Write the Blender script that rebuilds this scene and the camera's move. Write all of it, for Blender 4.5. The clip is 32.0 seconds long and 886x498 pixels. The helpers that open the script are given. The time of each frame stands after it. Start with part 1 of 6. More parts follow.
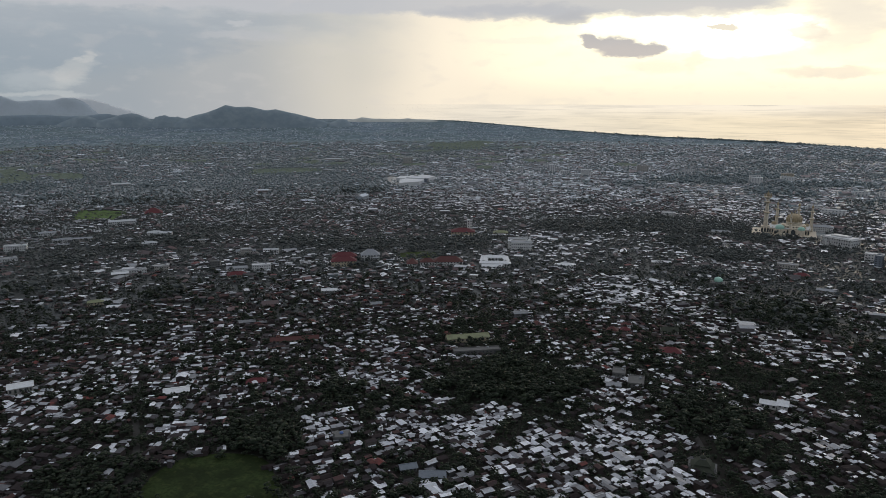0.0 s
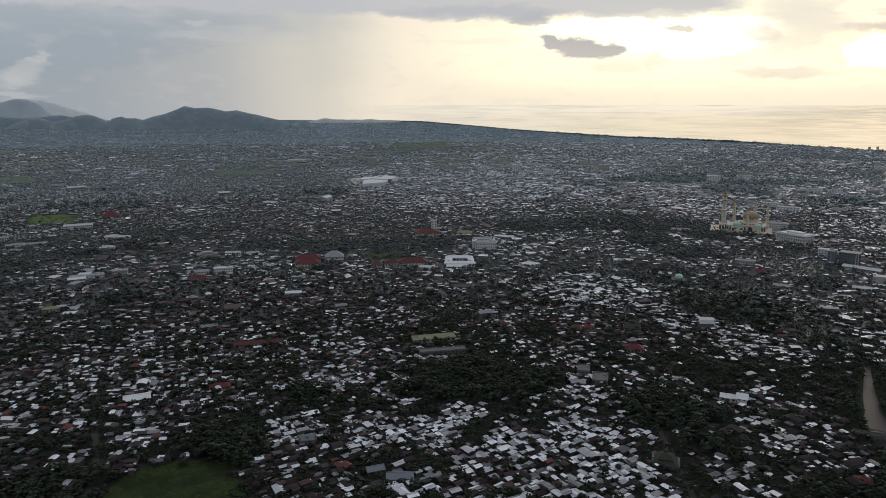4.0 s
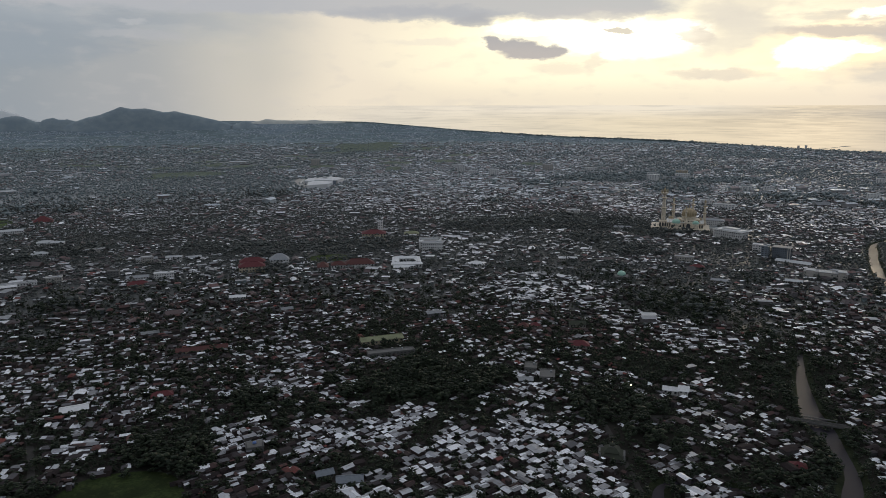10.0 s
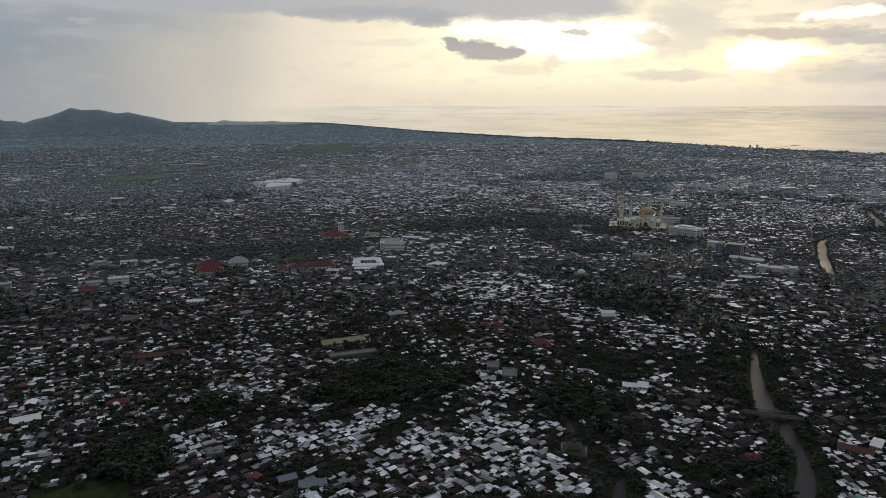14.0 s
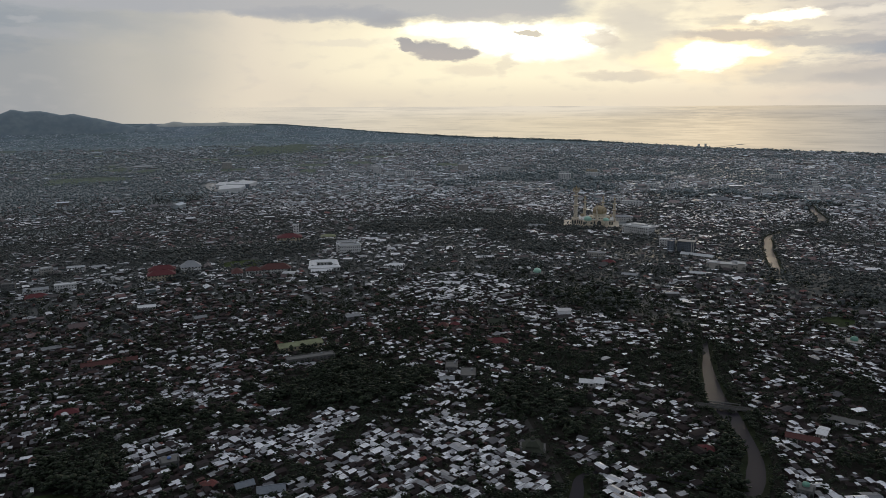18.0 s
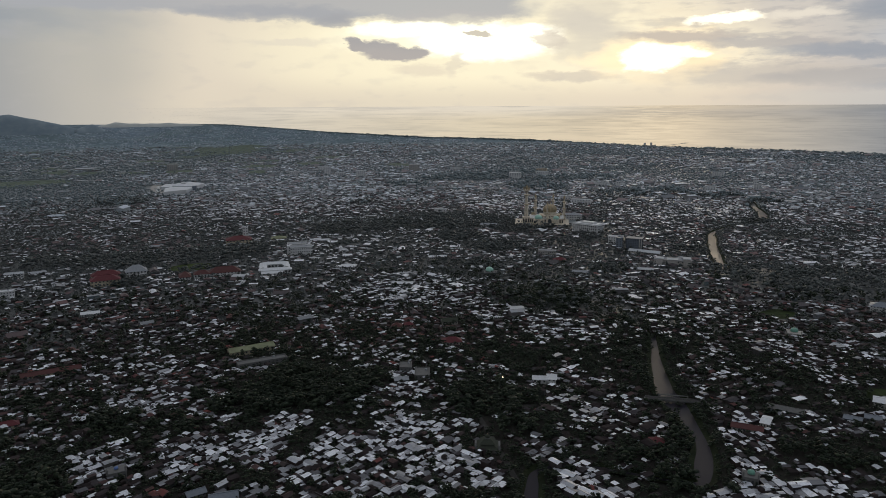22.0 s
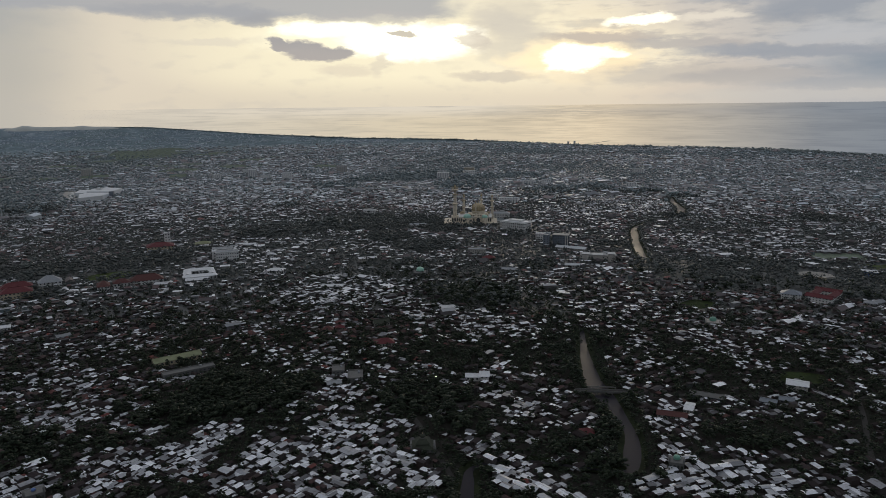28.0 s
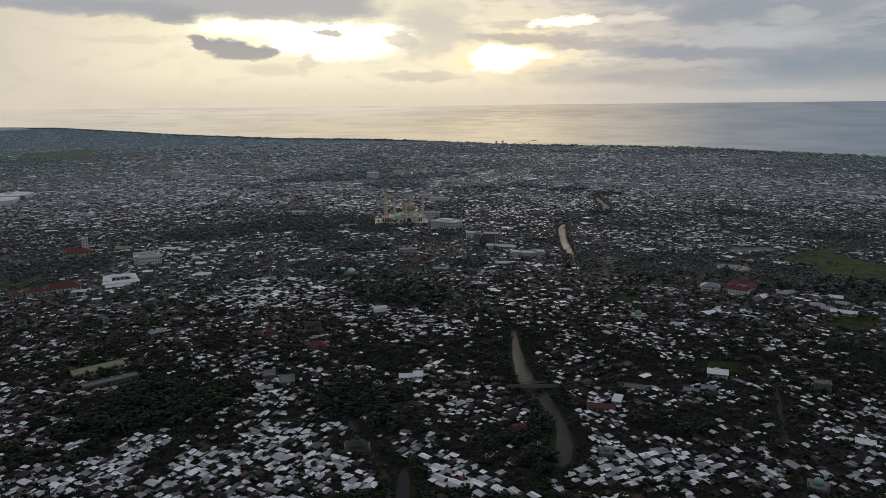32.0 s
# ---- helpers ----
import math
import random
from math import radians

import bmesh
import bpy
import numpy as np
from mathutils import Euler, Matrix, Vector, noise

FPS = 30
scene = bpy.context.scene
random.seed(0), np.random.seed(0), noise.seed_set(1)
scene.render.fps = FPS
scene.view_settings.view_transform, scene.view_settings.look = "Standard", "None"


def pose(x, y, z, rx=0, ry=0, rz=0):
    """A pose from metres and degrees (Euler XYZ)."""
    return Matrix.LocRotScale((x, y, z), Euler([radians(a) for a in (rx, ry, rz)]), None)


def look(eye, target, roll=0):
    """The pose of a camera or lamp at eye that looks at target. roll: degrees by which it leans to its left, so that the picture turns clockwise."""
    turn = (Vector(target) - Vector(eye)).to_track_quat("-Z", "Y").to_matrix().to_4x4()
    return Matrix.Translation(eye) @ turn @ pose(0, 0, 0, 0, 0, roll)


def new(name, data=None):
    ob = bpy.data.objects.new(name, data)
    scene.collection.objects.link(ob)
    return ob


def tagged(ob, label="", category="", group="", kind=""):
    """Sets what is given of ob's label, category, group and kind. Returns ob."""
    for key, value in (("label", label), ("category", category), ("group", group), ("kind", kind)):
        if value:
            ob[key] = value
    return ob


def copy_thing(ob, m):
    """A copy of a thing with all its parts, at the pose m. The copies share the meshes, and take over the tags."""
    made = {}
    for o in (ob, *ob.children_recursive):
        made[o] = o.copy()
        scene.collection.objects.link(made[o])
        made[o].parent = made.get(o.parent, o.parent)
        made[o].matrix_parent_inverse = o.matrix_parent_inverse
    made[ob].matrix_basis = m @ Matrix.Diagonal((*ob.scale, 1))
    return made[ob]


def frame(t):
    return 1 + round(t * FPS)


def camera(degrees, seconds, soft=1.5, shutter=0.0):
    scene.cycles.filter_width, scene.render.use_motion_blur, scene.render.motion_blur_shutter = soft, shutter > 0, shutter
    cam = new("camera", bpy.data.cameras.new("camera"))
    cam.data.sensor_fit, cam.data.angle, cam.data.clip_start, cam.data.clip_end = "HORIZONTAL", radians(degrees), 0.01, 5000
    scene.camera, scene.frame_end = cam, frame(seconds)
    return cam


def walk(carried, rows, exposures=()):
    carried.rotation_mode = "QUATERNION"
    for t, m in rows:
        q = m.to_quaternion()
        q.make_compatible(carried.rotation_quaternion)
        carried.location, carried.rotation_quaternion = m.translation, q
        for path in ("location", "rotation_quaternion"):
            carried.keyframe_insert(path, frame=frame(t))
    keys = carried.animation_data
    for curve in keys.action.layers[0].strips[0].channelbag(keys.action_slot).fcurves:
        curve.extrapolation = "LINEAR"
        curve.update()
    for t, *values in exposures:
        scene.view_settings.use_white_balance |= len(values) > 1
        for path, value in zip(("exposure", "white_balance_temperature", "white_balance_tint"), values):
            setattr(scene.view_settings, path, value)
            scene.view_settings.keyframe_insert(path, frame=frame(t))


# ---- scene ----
# ---- camera and its turn ----
cam = camera(64.0, 32.0, soft=0.75)
EYE = 220.0
PATH = [
    (0.0, pose(0, 0, 220, 78.44, -0.11, 12.67)),
    (1.0, pose(0, 0, 220, 78.45, -0.08, 11.91)),
    (2.0, pose(0, 0, 220, 78.47, -0.07, 11.21)),
    (3.0, pose(0, 0, 220, 78.50, -0.03, 10.44)),
    (3.5, pose(0, 0, 220, 78.49, 0.00, 10.08)),
    (5.5, pose(0, 0, 220, 78.49, -0.02, 8.64)),
    (6.0, pose(0, 0, 220, 78.49, -0.03, 8.26)),
    (7.0, pose(0, 0, 220, 78.51, -0.01, 7.54)),
    (8.0, pose(0, 0, 220, 78.53, 0.08, 6.78)),
    (9.0, pose(0, 0, 220, 78.53, 0.07, 6.06)),
    (10.0, pose(0, 0, 220, 78.53, 0.04, 5.34)),
    (11.0, pose(0, 0, 220, 78.54, 0.13, 4.58)),
    (12.0, pose(0, 0, 220, 78.57, 0.11, 3.79)),
    (13.0, pose(0, 0, 220, 78.55, 0.10, 2.97)),
    (14.0, pose(0, 0, 220, 78.58, 0.09, 2.14)),
    (14.5, pose(0, 0, 220, 78.57, 0.10, 1.73)),
    (16.5, pose(0, 0, 220, 78.60, 0.13, -0.03)),
    (17.0, pose(0, 0, 220, 78.58, 0.15, -0.48)),
    (18.0, pose(0, 0, 220, 78.62, 0.21, -1.44)),
    (19.0, pose(0, 0, 220, 78.61, 0.32, -2.45)),
    (20.0, pose(0, 0, 220, 78.61, 0.32, -3.41)),
    (21.0, pose(0, 0, 220, 78.60, 0.31, -4.41)),
    (22.0, pose(0, 0, 220, 78.60, 0.27, -5.37)),
    (23.0, pose(0, 0, 220, 78.61, 0.32, -6.34)),
    (24.0, pose(0, 0, 220, 78.61, 0.38, -7.33)),
    (25.0, pose(0, 0, 220, 78.61, 0.47, -8.30)),
    (25.5, pose(0, 0, 220, 78.60, 0.48, -8.79)),
    (27.5, pose(0, 0, 220, 78.59, 0.57, -10.73)),
    (28.0, pose(0, 0, 220, 78.58, 0.62, -11.20)),
    (29.0, pose(0, 0, 220, 78.56, 0.61, -12.16)),
    (29.5, pose(0, 0, 220, 78.54, 0.58, -12.64)),
    (30.0, pose(0, 0, 220, 78.53, 0.58, -13.15)),
    (30.5, pose(0, 0, 220, 78.53, 0.59, -13.87)),
    (31.0, pose(0, 0, 220, 78.54, 0.55, -14.77)),
    (31.5, pose(0, 0, 220, 78.53, 0.59, -15.81)),
    (32.0, pose(0, 0, 220, 78.52, 0.57, -16.85)),
]
# the camera stops down a little as more of the bright sky comes into view
walk(cam, PATH, exposures=[(0, 0.25), (8, 0.13), (16, -0.03), (24, -0.13), (32, -0.17)])

# ---- sky, sun and exposure ----
SUN_AZ, SUN_EL = 21.8, 4.5
world = bpy.data.worlds.new("evening_sky")
scene.world = world
world.use_nodes = True
wt = world.node_tree
wt.nodes.clear()


def wnode(kind):
    return wt.nodes.new(kind)


def plug(tree, sock, value):
    if isinstance(value, bpy.types.NodeSocket):
        tree.links.new(value, sock)
    elif value is not None:
        sock.default_value = value


def wmath(op, a, b=None, c=None, clamp=False):
    n = wnode("ShaderNodeMath")
    n.operation, n.use_clamp = op, clamp
    for i, v in enumerate((a, b, c)):
        if v is not None:
            plug(wt, n.inputs[i], v)
    return n.outputs[0]


def wsmooth(v, lo, hi):
    n = wnode("ShaderNodeMapRange")
    n.interpolation_type = "SMOOTHSTEP"
    for i, x in enumerate((v, lo, hi, 0.0, 1.0)):
        plug(wt, n.inputs[i], x)
    return n.outputs[0]


def wmix(fac, a, b):
    n = wnode("ShaderNodeMix")
    n.data_type = "RGBA"
    plug(wt, n.inputs[0], fac)
    plug(wt, n.inputs[6], (*a, 1) if isinstance(a, tuple) else a)
    plug(wt, n.inputs[7], (*b, 1) if isinstance(b, tuple) else b)
    return n.outputs[2]


coord = wnode("ShaderNodeTexCoord").outputs["Generated"]
sep = wnode("ShaderNodeSeparateXYZ")
plug(wt, sep.inputs[0], coord)
AZ = wmath("MULTIPLY", wmath("ARCTAN2", sep.outputs[0], sep.outputs[1]), 57.29578)
EL = wmath("MULTIPLY", wmath("ARCSINE", sep.outputs[2]), 57.29578)


def wnoise(sx, sy, scale, detail, rough=0.55, off=0.0):
    comb = wnode("ShaderNodeCombineXYZ")
    plug(wt, comb.inputs[0], wmath("MULTIPLY", AZ, sx))
    plug(wt, comb.inputs[1], wmath("MULTIPLY", EL, sy))
    comb.inputs[2].default_value = off
    n = wnode("ShaderNodeTexNoise")
    plug(wt, n.inputs["Vector"], comb.outputs[0])
    n.inputs["Scale"].default_value = scale
    n.inputs["Detail"].default_value = detail
    n.inputs["Roughness"].default_value = rough
    s = wnode("ShaderNodeSeparateColor")
    plug(wt, s.inputs[0], n.outputs["Color"])
    return s.outputs[0], s.outputs[1], s.outputs[2]


n1 = wnoise(0.12, 0.45, 1.0, 4, 0.5)
n2 = wnoise(0.45, 1.1, 1.0, 4, 0.5, 5.0)
n3 = wnoise(0.05, 0.22, 1.0, 5, 0.55, 9.0)
n5 = wnoise(0.22, 1.1, 1.0, 7, 0.6, 14.0)
n4 = wnoise(0.9, 2.2, 1.0, 3, 0.5, 2.0)
# cloud edges are ragged: shapes are laid out in warped angles
AW = wmath("ADD", wmath("ADD", AZ, wmath("MULTIPLY_ADD", n4[0], 1.8, -0.9)), wmath("ADD", wmath("MULTIPLY_ADD", n1[0], 8.0, -4.0), wmath("MULTIPLY_ADD", n2[0], 5.0, -2.5)))
EW = wmath("ADD", wmath("ADD", EL, wmath("MULTIPLY_ADD", n4[1], 0.7, -0.35)), wmath("ADD", wmath("MULTIPLY_ADD", n1[1], 2.4, -1.2), wmath("MULTIPLY_ADD", n2[1], 1.6, -0.8)))


def oval(a, e, ra, re, soft=0.5, ragged=True):
    u = wmath("DIVIDE", wmath("SUBTRACT", AW if ragged else AZ, a), ra)
    v = wmath("DIVIDE", wmath("SUBTRACT", EW if ragged else EL, e), re)
    d = wmath("ADD", wmath("MULTIPLY", u, u), wmath("MULTIPLY", v, v))
    return wsmooth(d, 1.0 + soft, max(0.02, 1.0 - soft))


def layer(col, mask, colour, amount=1.0):
    return wmix(wmath("MULTIPLY", mask, amount), col, colour)


ramp = wnode("ShaderNodeValToRGB")
stops = [(-46, (0.28, 0.33, 0.37)), (-37, (0.31, 0.345, 0.38)), (-29, (0.385, 0.40, 0.415)), (-20, (0.575, 0.55, 0.495)), (-12, (0.86, 0.77, 0.63)),
         (-3, (0.95, 0.85, 0.66)), (6, (1.02, 0.91, 0.69)), (14, (0.98, 0.88, 0.69)), (22, (0.90, 0.81, 0.66)), (30, (0.68, 0.645, 0.60)),
         (39, (0.50, 0.52, 0.55)), (50, (0.35, 0.40, 0.455))]
ramp.color_ramp.interpolation = "EASE"
while len(ramp.color_ramp.elements) < len(stops):
    ramp.color_ramp.elements.new(0.5)
for e, (a, c) in zip(ramp.color_ramp.elements, stops):
    e.position, e.color = (a + 60) / 130, (*c, 1)
plug(wt, ramp.inputs[0], wmath("DIVIDE", wmath("ADD", AZ, 60.0), 130.0, clamp=True))
sky = ramp.outputs[0]
nish = wnode("ShaderNodeTexSky")
nish.sky_type, nish.sun_disc = "NISHITA", False
nish.sun_elevation, nish.sun_rotation = radians(SUN_EL), radians(SUN_AZ)
nish_dim = wnode("ShaderNodeMix")
nish_dim.data_type, nish_dim.blend_type = "RGBA", "MULTIPLY"
nish_dim.inputs[0].default_value = 1.0
plug(wt, nish_dim.inputs[6], nish.outputs[0])
nish_dim.inputs[7].default_value = (0.05, 0.05, 0.05, 1)
sky = wmix(0.06, sky, nish_dim.outputs[2])
# the overcast above the view
over = wmix(wsmooth(n3[0], 0.3, 0.7), (0.352, 0.448, 0.615), (0.495, 0.595, 0.785))
# the cloud deck is brighter over the sunset than over the rain
over = wmix(wsmooth(wmath("ABSOLUTE", wmath("SUBTRACT", AZ, 14.0)), 62.0, 4.0), wmix(0.38, over, (0.0, 0.0, 0.0)), wmix(0.60, over, (1.2, 1.12, 0.96)))
sky = wmix(wsmooth(EW, 6.5, 12.0), sky, over)
# the air darkens away from the sunset
back = wsmooth(wmath("ABSOLUTE", wmath("SUBTRACT", AZ, 15.0)), 55.0, 150.0)
sky = wmix(wmath("MULTIPLY", back, wsmooth(EL, 75.0, 20.0)), sky, (0.16, 0.205, 0.27))
# crisp cloud edges: a finer warp that keeps each cloud where it hangs
n6 = wnoise(0.55, 1.3, 1.0, 7, 0.62, 21.0)
n7 = wnoise(0.16, 0.75, 1.0, 6, 0.58, 27.0)
AF = wmath("ADD", AZ, wmath("ADD", wmath("MULTIPLY_ADD", n6[0], 2.6, -1.3), wmath("MULTIPLY_ADD", n7[0], 2.0, -1.0)))
EF = wmath("ADD", EL, wmath("ADD", wmath("MULTIPLY_ADD", n6[1], 1.1, -0.55), wmath("MULTIPLY_ADD", n7[1], 0.7, -0.35)))


def blob(a, e, ra, re, soft=0.5, tilt=0.0):
    """A cloud of half sizes ra, re degrees; tilt is its rise in degrees of height per degree of bearing."""
    du = wmath("SUBTRACT", AF, a)
    u = wmath("DIVIDE", du, ra)
    v = wmath("DIVIDE", wmath("SUBTRACT", wmath("SUBTRACT", EF, e), wmath("MULTIPLY", du, tilt)), re)
    d = wmath("ADD", wmath("MULTIPLY", u, u), wmath("MULTIPLY", v, v))
    return wsmooth(d, 1.0 + soft, max(0.02, 1.0 - soft))


# bank of dark cloud and rain in the south
sky = layer(sky, oval(-46, 5.5, 15, 3.8, 0.7), (0.27, 0.315, 0.36), 0.85)
sky = layer(sky, wmath("MULTIPLY", wsmooth(EW, 4.2, 6.5), wsmooth(AW, -12.0, -30.0)), (0.38, 0.41, 0.44), 0.8)
sky = layer(sky, blob(-37.2, 4.7, 6.8, 1.6, 0.9), (0.30, 0.34, 0.38), 0.55)
sky = layer(sky, wmath("MULTIPLY", wsmooth(n7[2], 0.46, 0.60), wmath("MULTIPLY", wsmooth(AZ, -18.0, -30.0), wsmooth(EL, 2.5, 4.5))), (0.30, 0.335, 0.375), 0.45)
sky = layer(sky, blob(-28.0, 5.84, 1.0, 0.22, 0.9), (0.52, 0.52, 0.53), 0.4)
sky = layer(sky, blob(-27.9, 4.95, 3.0, 0.30, 0.8), (0.42, 0.43, 0.45), 0.6)
sky = layer(sky, blob(-41.5, 1.55, 2.4, 0.55, 0.9), (0.40, 0.43, 0.45), 0.5)
sky = layer(sky, blob(-39.6, 2.1, 1.3, 0.85, 0.95, 0.5), (0.52, 0.52, 0.50), 0.38)
sky = layer(sky, blob(-38.7, 3.2, 0.55, 0.30, 0.8, 0.4), (0.50, 0.50, 0.49), 0.45)
sky = layer(sky, blob(-41.4, 0.62, 2.9, 0.22, 0.9), (0.48, 0.50, 0.50), 0.45)
# glow round the hidden sun
sky = layer(sky, oval(9, 4.4, 17, 4.2, 0.95, False), (1.12, 1.02, 0.74), 0.75)
sky = layer(sky, blob(4.5, 5.2, 7.5, 1.4, 0.8), (1.25, 1.16, 0.86), 0.8)
sky = layer(sky, blob(8.9, 4.85, 5.0, 1.25, 0.8), (1.9, 1.8, 1.45))
sky = layer(sky, blob(2.2, 5.85, 4.0, 0.62, 0.6), (1.6, 1.5, 1.18))
sky = layer(sky, blob(12.4, 5.45, 2.1, 0.55, 0.8), (1.9, 1.8, 1.45))
sky = layer(sky, oval(22.0, 3.6, 8.0, 2.6, 0.95, False), (1.12, 1.0, 0.74), 0.7)
# cloud between the two bright gaps and the thin veils under them
sky = layer(sky, oval(16.3, 5.8, 2.6, 2.0, 0.9), (0.80, 0.73, 0.60), 0.8)
sky = layer(sky, blob(16.0, 6.2, 2.2, 0.9, 0.9, -0.3), (0.72, 0.665, 0.58), 0.5)
sky = layer(sky, blob(13.8, 5.0, 1.2, 0.55, 0.5, -0.2), (0.78, 0.70, 0.58), 0.8)
sky = layer(sky, blob(15.4, 2.25, 3.6, 0.42, 0.7), (0.78, 0.69, 0.56), 0.8)
sky = layer(sky, blob(6.4, 3.3, 0.65, 0.95, 0.8, 0.6), (0.88, 0.79, 0.62), 0.75)
sky = layer(sky, blob(3.7, 2.7, 2.2, 0.45, 0.8), (0.86, 0.76, 0.60), 0.7)
sky = layer(sky, blob(-6.3, 4.8, 2.6, 0.30, 0.8), (0.80, 0.73, 0.62), 0.5)
# broken, streaky cloud over the western sea
rough_cloud = wmath("MULTIPLY", wsmooth(AZ, 15.0, 24.0), wsmooth(EL, 0.8, 2.4))
sky = layer(sky, wmath("MULTIPLY", rough_cloud, wsmooth(n5[0], 0.47, 0.62)), wmix(wsmooth(AZ, 24.0, 42.0), (0.56, 0.52, 0.48), (0.33, 0.365, 0.415)), 0.6)
sky = layer(sky, wmath("MULTIPLY", rough_cloud, wsmooth(n5[1], 0.54, 0.68)), wmix(wsmooth(AZ, 24.0, 40.0), (1.0, 0.88, 0.66), (0.55, 0.55, 0.55)), 0.55)
sky = layer(sky, blob(40.4, 4.5, 4.6, 0.7, 0.9), (0.58, 0.585, 0.60), 0.7)
sky = layer(sky, blob(36.8, 0.55, 8.0, 0.45, 0.9), (0.72, 0.67, 0.60), 0.8)
sky = layer(sky, blob(29.0, 2.1, 7.0, 0.75, 0.8), (0.62, 0.565, 0.50), 0.75)
sky = layer(sky, blob(34.0, 1.9, 5.0, 0.55, 0.8), (0.47, 0.45, 0.44), 0.65)
sky = layer(sky, blob(42.0, 1.3, 6.5, 0.40, 0.8), (0.36, 0.385, 0.42), 0.75)
sky = layer(sky, oval(21.8, 3.6, 4.4, 1.7, 0.9), (1.35, 1.08, 0.66), 0.65)
sky = layer(sky, oval(22.2, 0.9, 1.9, 2.6, 0.95, False), (1.05, 0.90, 0.66), 0.45)
sky = layer(sky, blob(21.4, 3.5, 2.1, 0.85, 0.85), (2.6, 2.4, 1.8))
sky = layer(sky, blob(24.1, 3.8, 1.3, 0.35, 0.7), (1.9, 1.7, 1.2), 0.9)
sky = layer(sky, blob(23.4, 5.0, 3.9, 0.42, 0.7, -0.03), (0.60, 0.53, 0.47), 0.85)
sky = layer(sky, blob(29.7, 4.25, 5.0, 0.42, 0.7, -0.06), (0.52, 0.49, 0.47), 0.8)
sky = layer(sky, blob(38.6, 3.45, 9.0, 0.45, 0.7, -0.03), (0.37, 0.395, 0.44), 0.85)
sky = layer(sky, blob(45.0, 2.35, 6.0, 1.0, 0.8), (0.30, 0.345, 0.40), 0.85)
sky = layer(sky, blob(26.2, 6.15, 2.5, 0.36, 0.7, 0.04), (1.75, 1.6, 1.25))
sky = layer(sky, blob(31.4, 6.2, 2.2, 0.28, 0.9), (1.0, 0.91, 0.76), 0.6)
sky = layer(sky, blob(37.8, 6.5, 3.6, 1.0, 0.7), (0.345, 0.375, 0.425), 0.85)
sky = layer(sky, blob(43.6, 6.4, 3.0, 0.8, 0.7), (0.36, 0.39, 0.435), 0.85)
sky = layer(sky, blob(42.0, 6.0, 1.4, 0.45, 0.8), (0.58, 0.575, 0.57), 0.6)
# grey ceiling at the top of the view and the small dark clouds below it
top = wmath("MULTIPLY", wsmooth(EF, 6.45, 6.95), wsmooth(AF, 14.0, 10.0))
sky = layer(sky, top, (0.44, 0.45, 0.475), 0.85)
sky = layer(sky, blob(-7.4, 6.85, 6.5, 0.55, 0.7), (0.42, 0.43, 0.455), 0.8)
sky = layer(sky, blob(-3.0, 6.45, 1.6, 0.45, 0.7), (0.41, 0.415, 0.435), 0.8)
sky = layer(sky, blob(6.4, 6.75, 4.6, 0.45, 0.7), (0.56, 0.54, 0.52), 0.75)
sky = layer(sky, wmath("MULTIPLY", wsmooth(EF, 6.9, 7.3), wsmooth(AF, 28.0, 32.0)), (0.40, 0.42, 0.46), 0.8)
dark = wmath("MAXIMUM", wmath("MAXIMUM", blob(1.6, 3.98, 2.7, 0.55, 0.45), blob(0.4, 4.3, 1.7, 0.66, 0.45)), wmath("MAXIMUM", blob(-1.3, 4.55, 0.85, 0.45, 0.5, -0.3), blob(3.2, 4.05, 1.3, 0.5, 0.5)))
sky = layer(sky, dark, wmix(wsmooth(EF, 3.7, 5.0), (0.47, 0.435, 0.42), (0.41, 0.395, 0.40)), 0.95)
sky = layer(sky, blob(8.1, 5.5, 1.15, 0.22, 0.4, -0.1), (0.62, 0.56, 0.46), 0.9)
# duller air over the sea's rim
sky = wmix(wmath("MULTIPLY", wsmooth(EL, 2.6, 0.2), wmath("MULTIPLY", wsmooth(AZ, -24.0, -6.0), 0.75)), sky, wmix(wsmooth(AZ, 24.0, 40.0), (0.80, 0.71, 0.57), (0.58, 0.565, 0.55)))
# streaks of vapour
sky = wmix(wmath("MULTIPLY", wsmooth(n2[2], 0.50, 0.72), 0.16), sky, (0.55, 0.52, 0.50))
bg = wnode("ShaderNodeBackground")
plug(wt, bg.inputs[0], sky)
bg.inputs[1].default_value = 1.0
plug(wt, wnode("ShaderNodeOutputWorld").inputs[0], bg.outputs[0])
world.cycles.sampling_method, world.cycles.sample_map_resolution = "MANUAL", 1024

sun = new("sun", bpy.data.lights.new("sun", "SUN"))
sun.data.energy, sun.data.angle, sun.data.color = 0.4, radians(16), (1.0, 0.82, 0.58)
sun.matrix_world = look((0, 0, 0), (-math.sin(radians(SUN_AZ)), -math.cos(radians(SUN_AZ)), -math.tan(radians(SUN_EL))))

# ---- materials ----


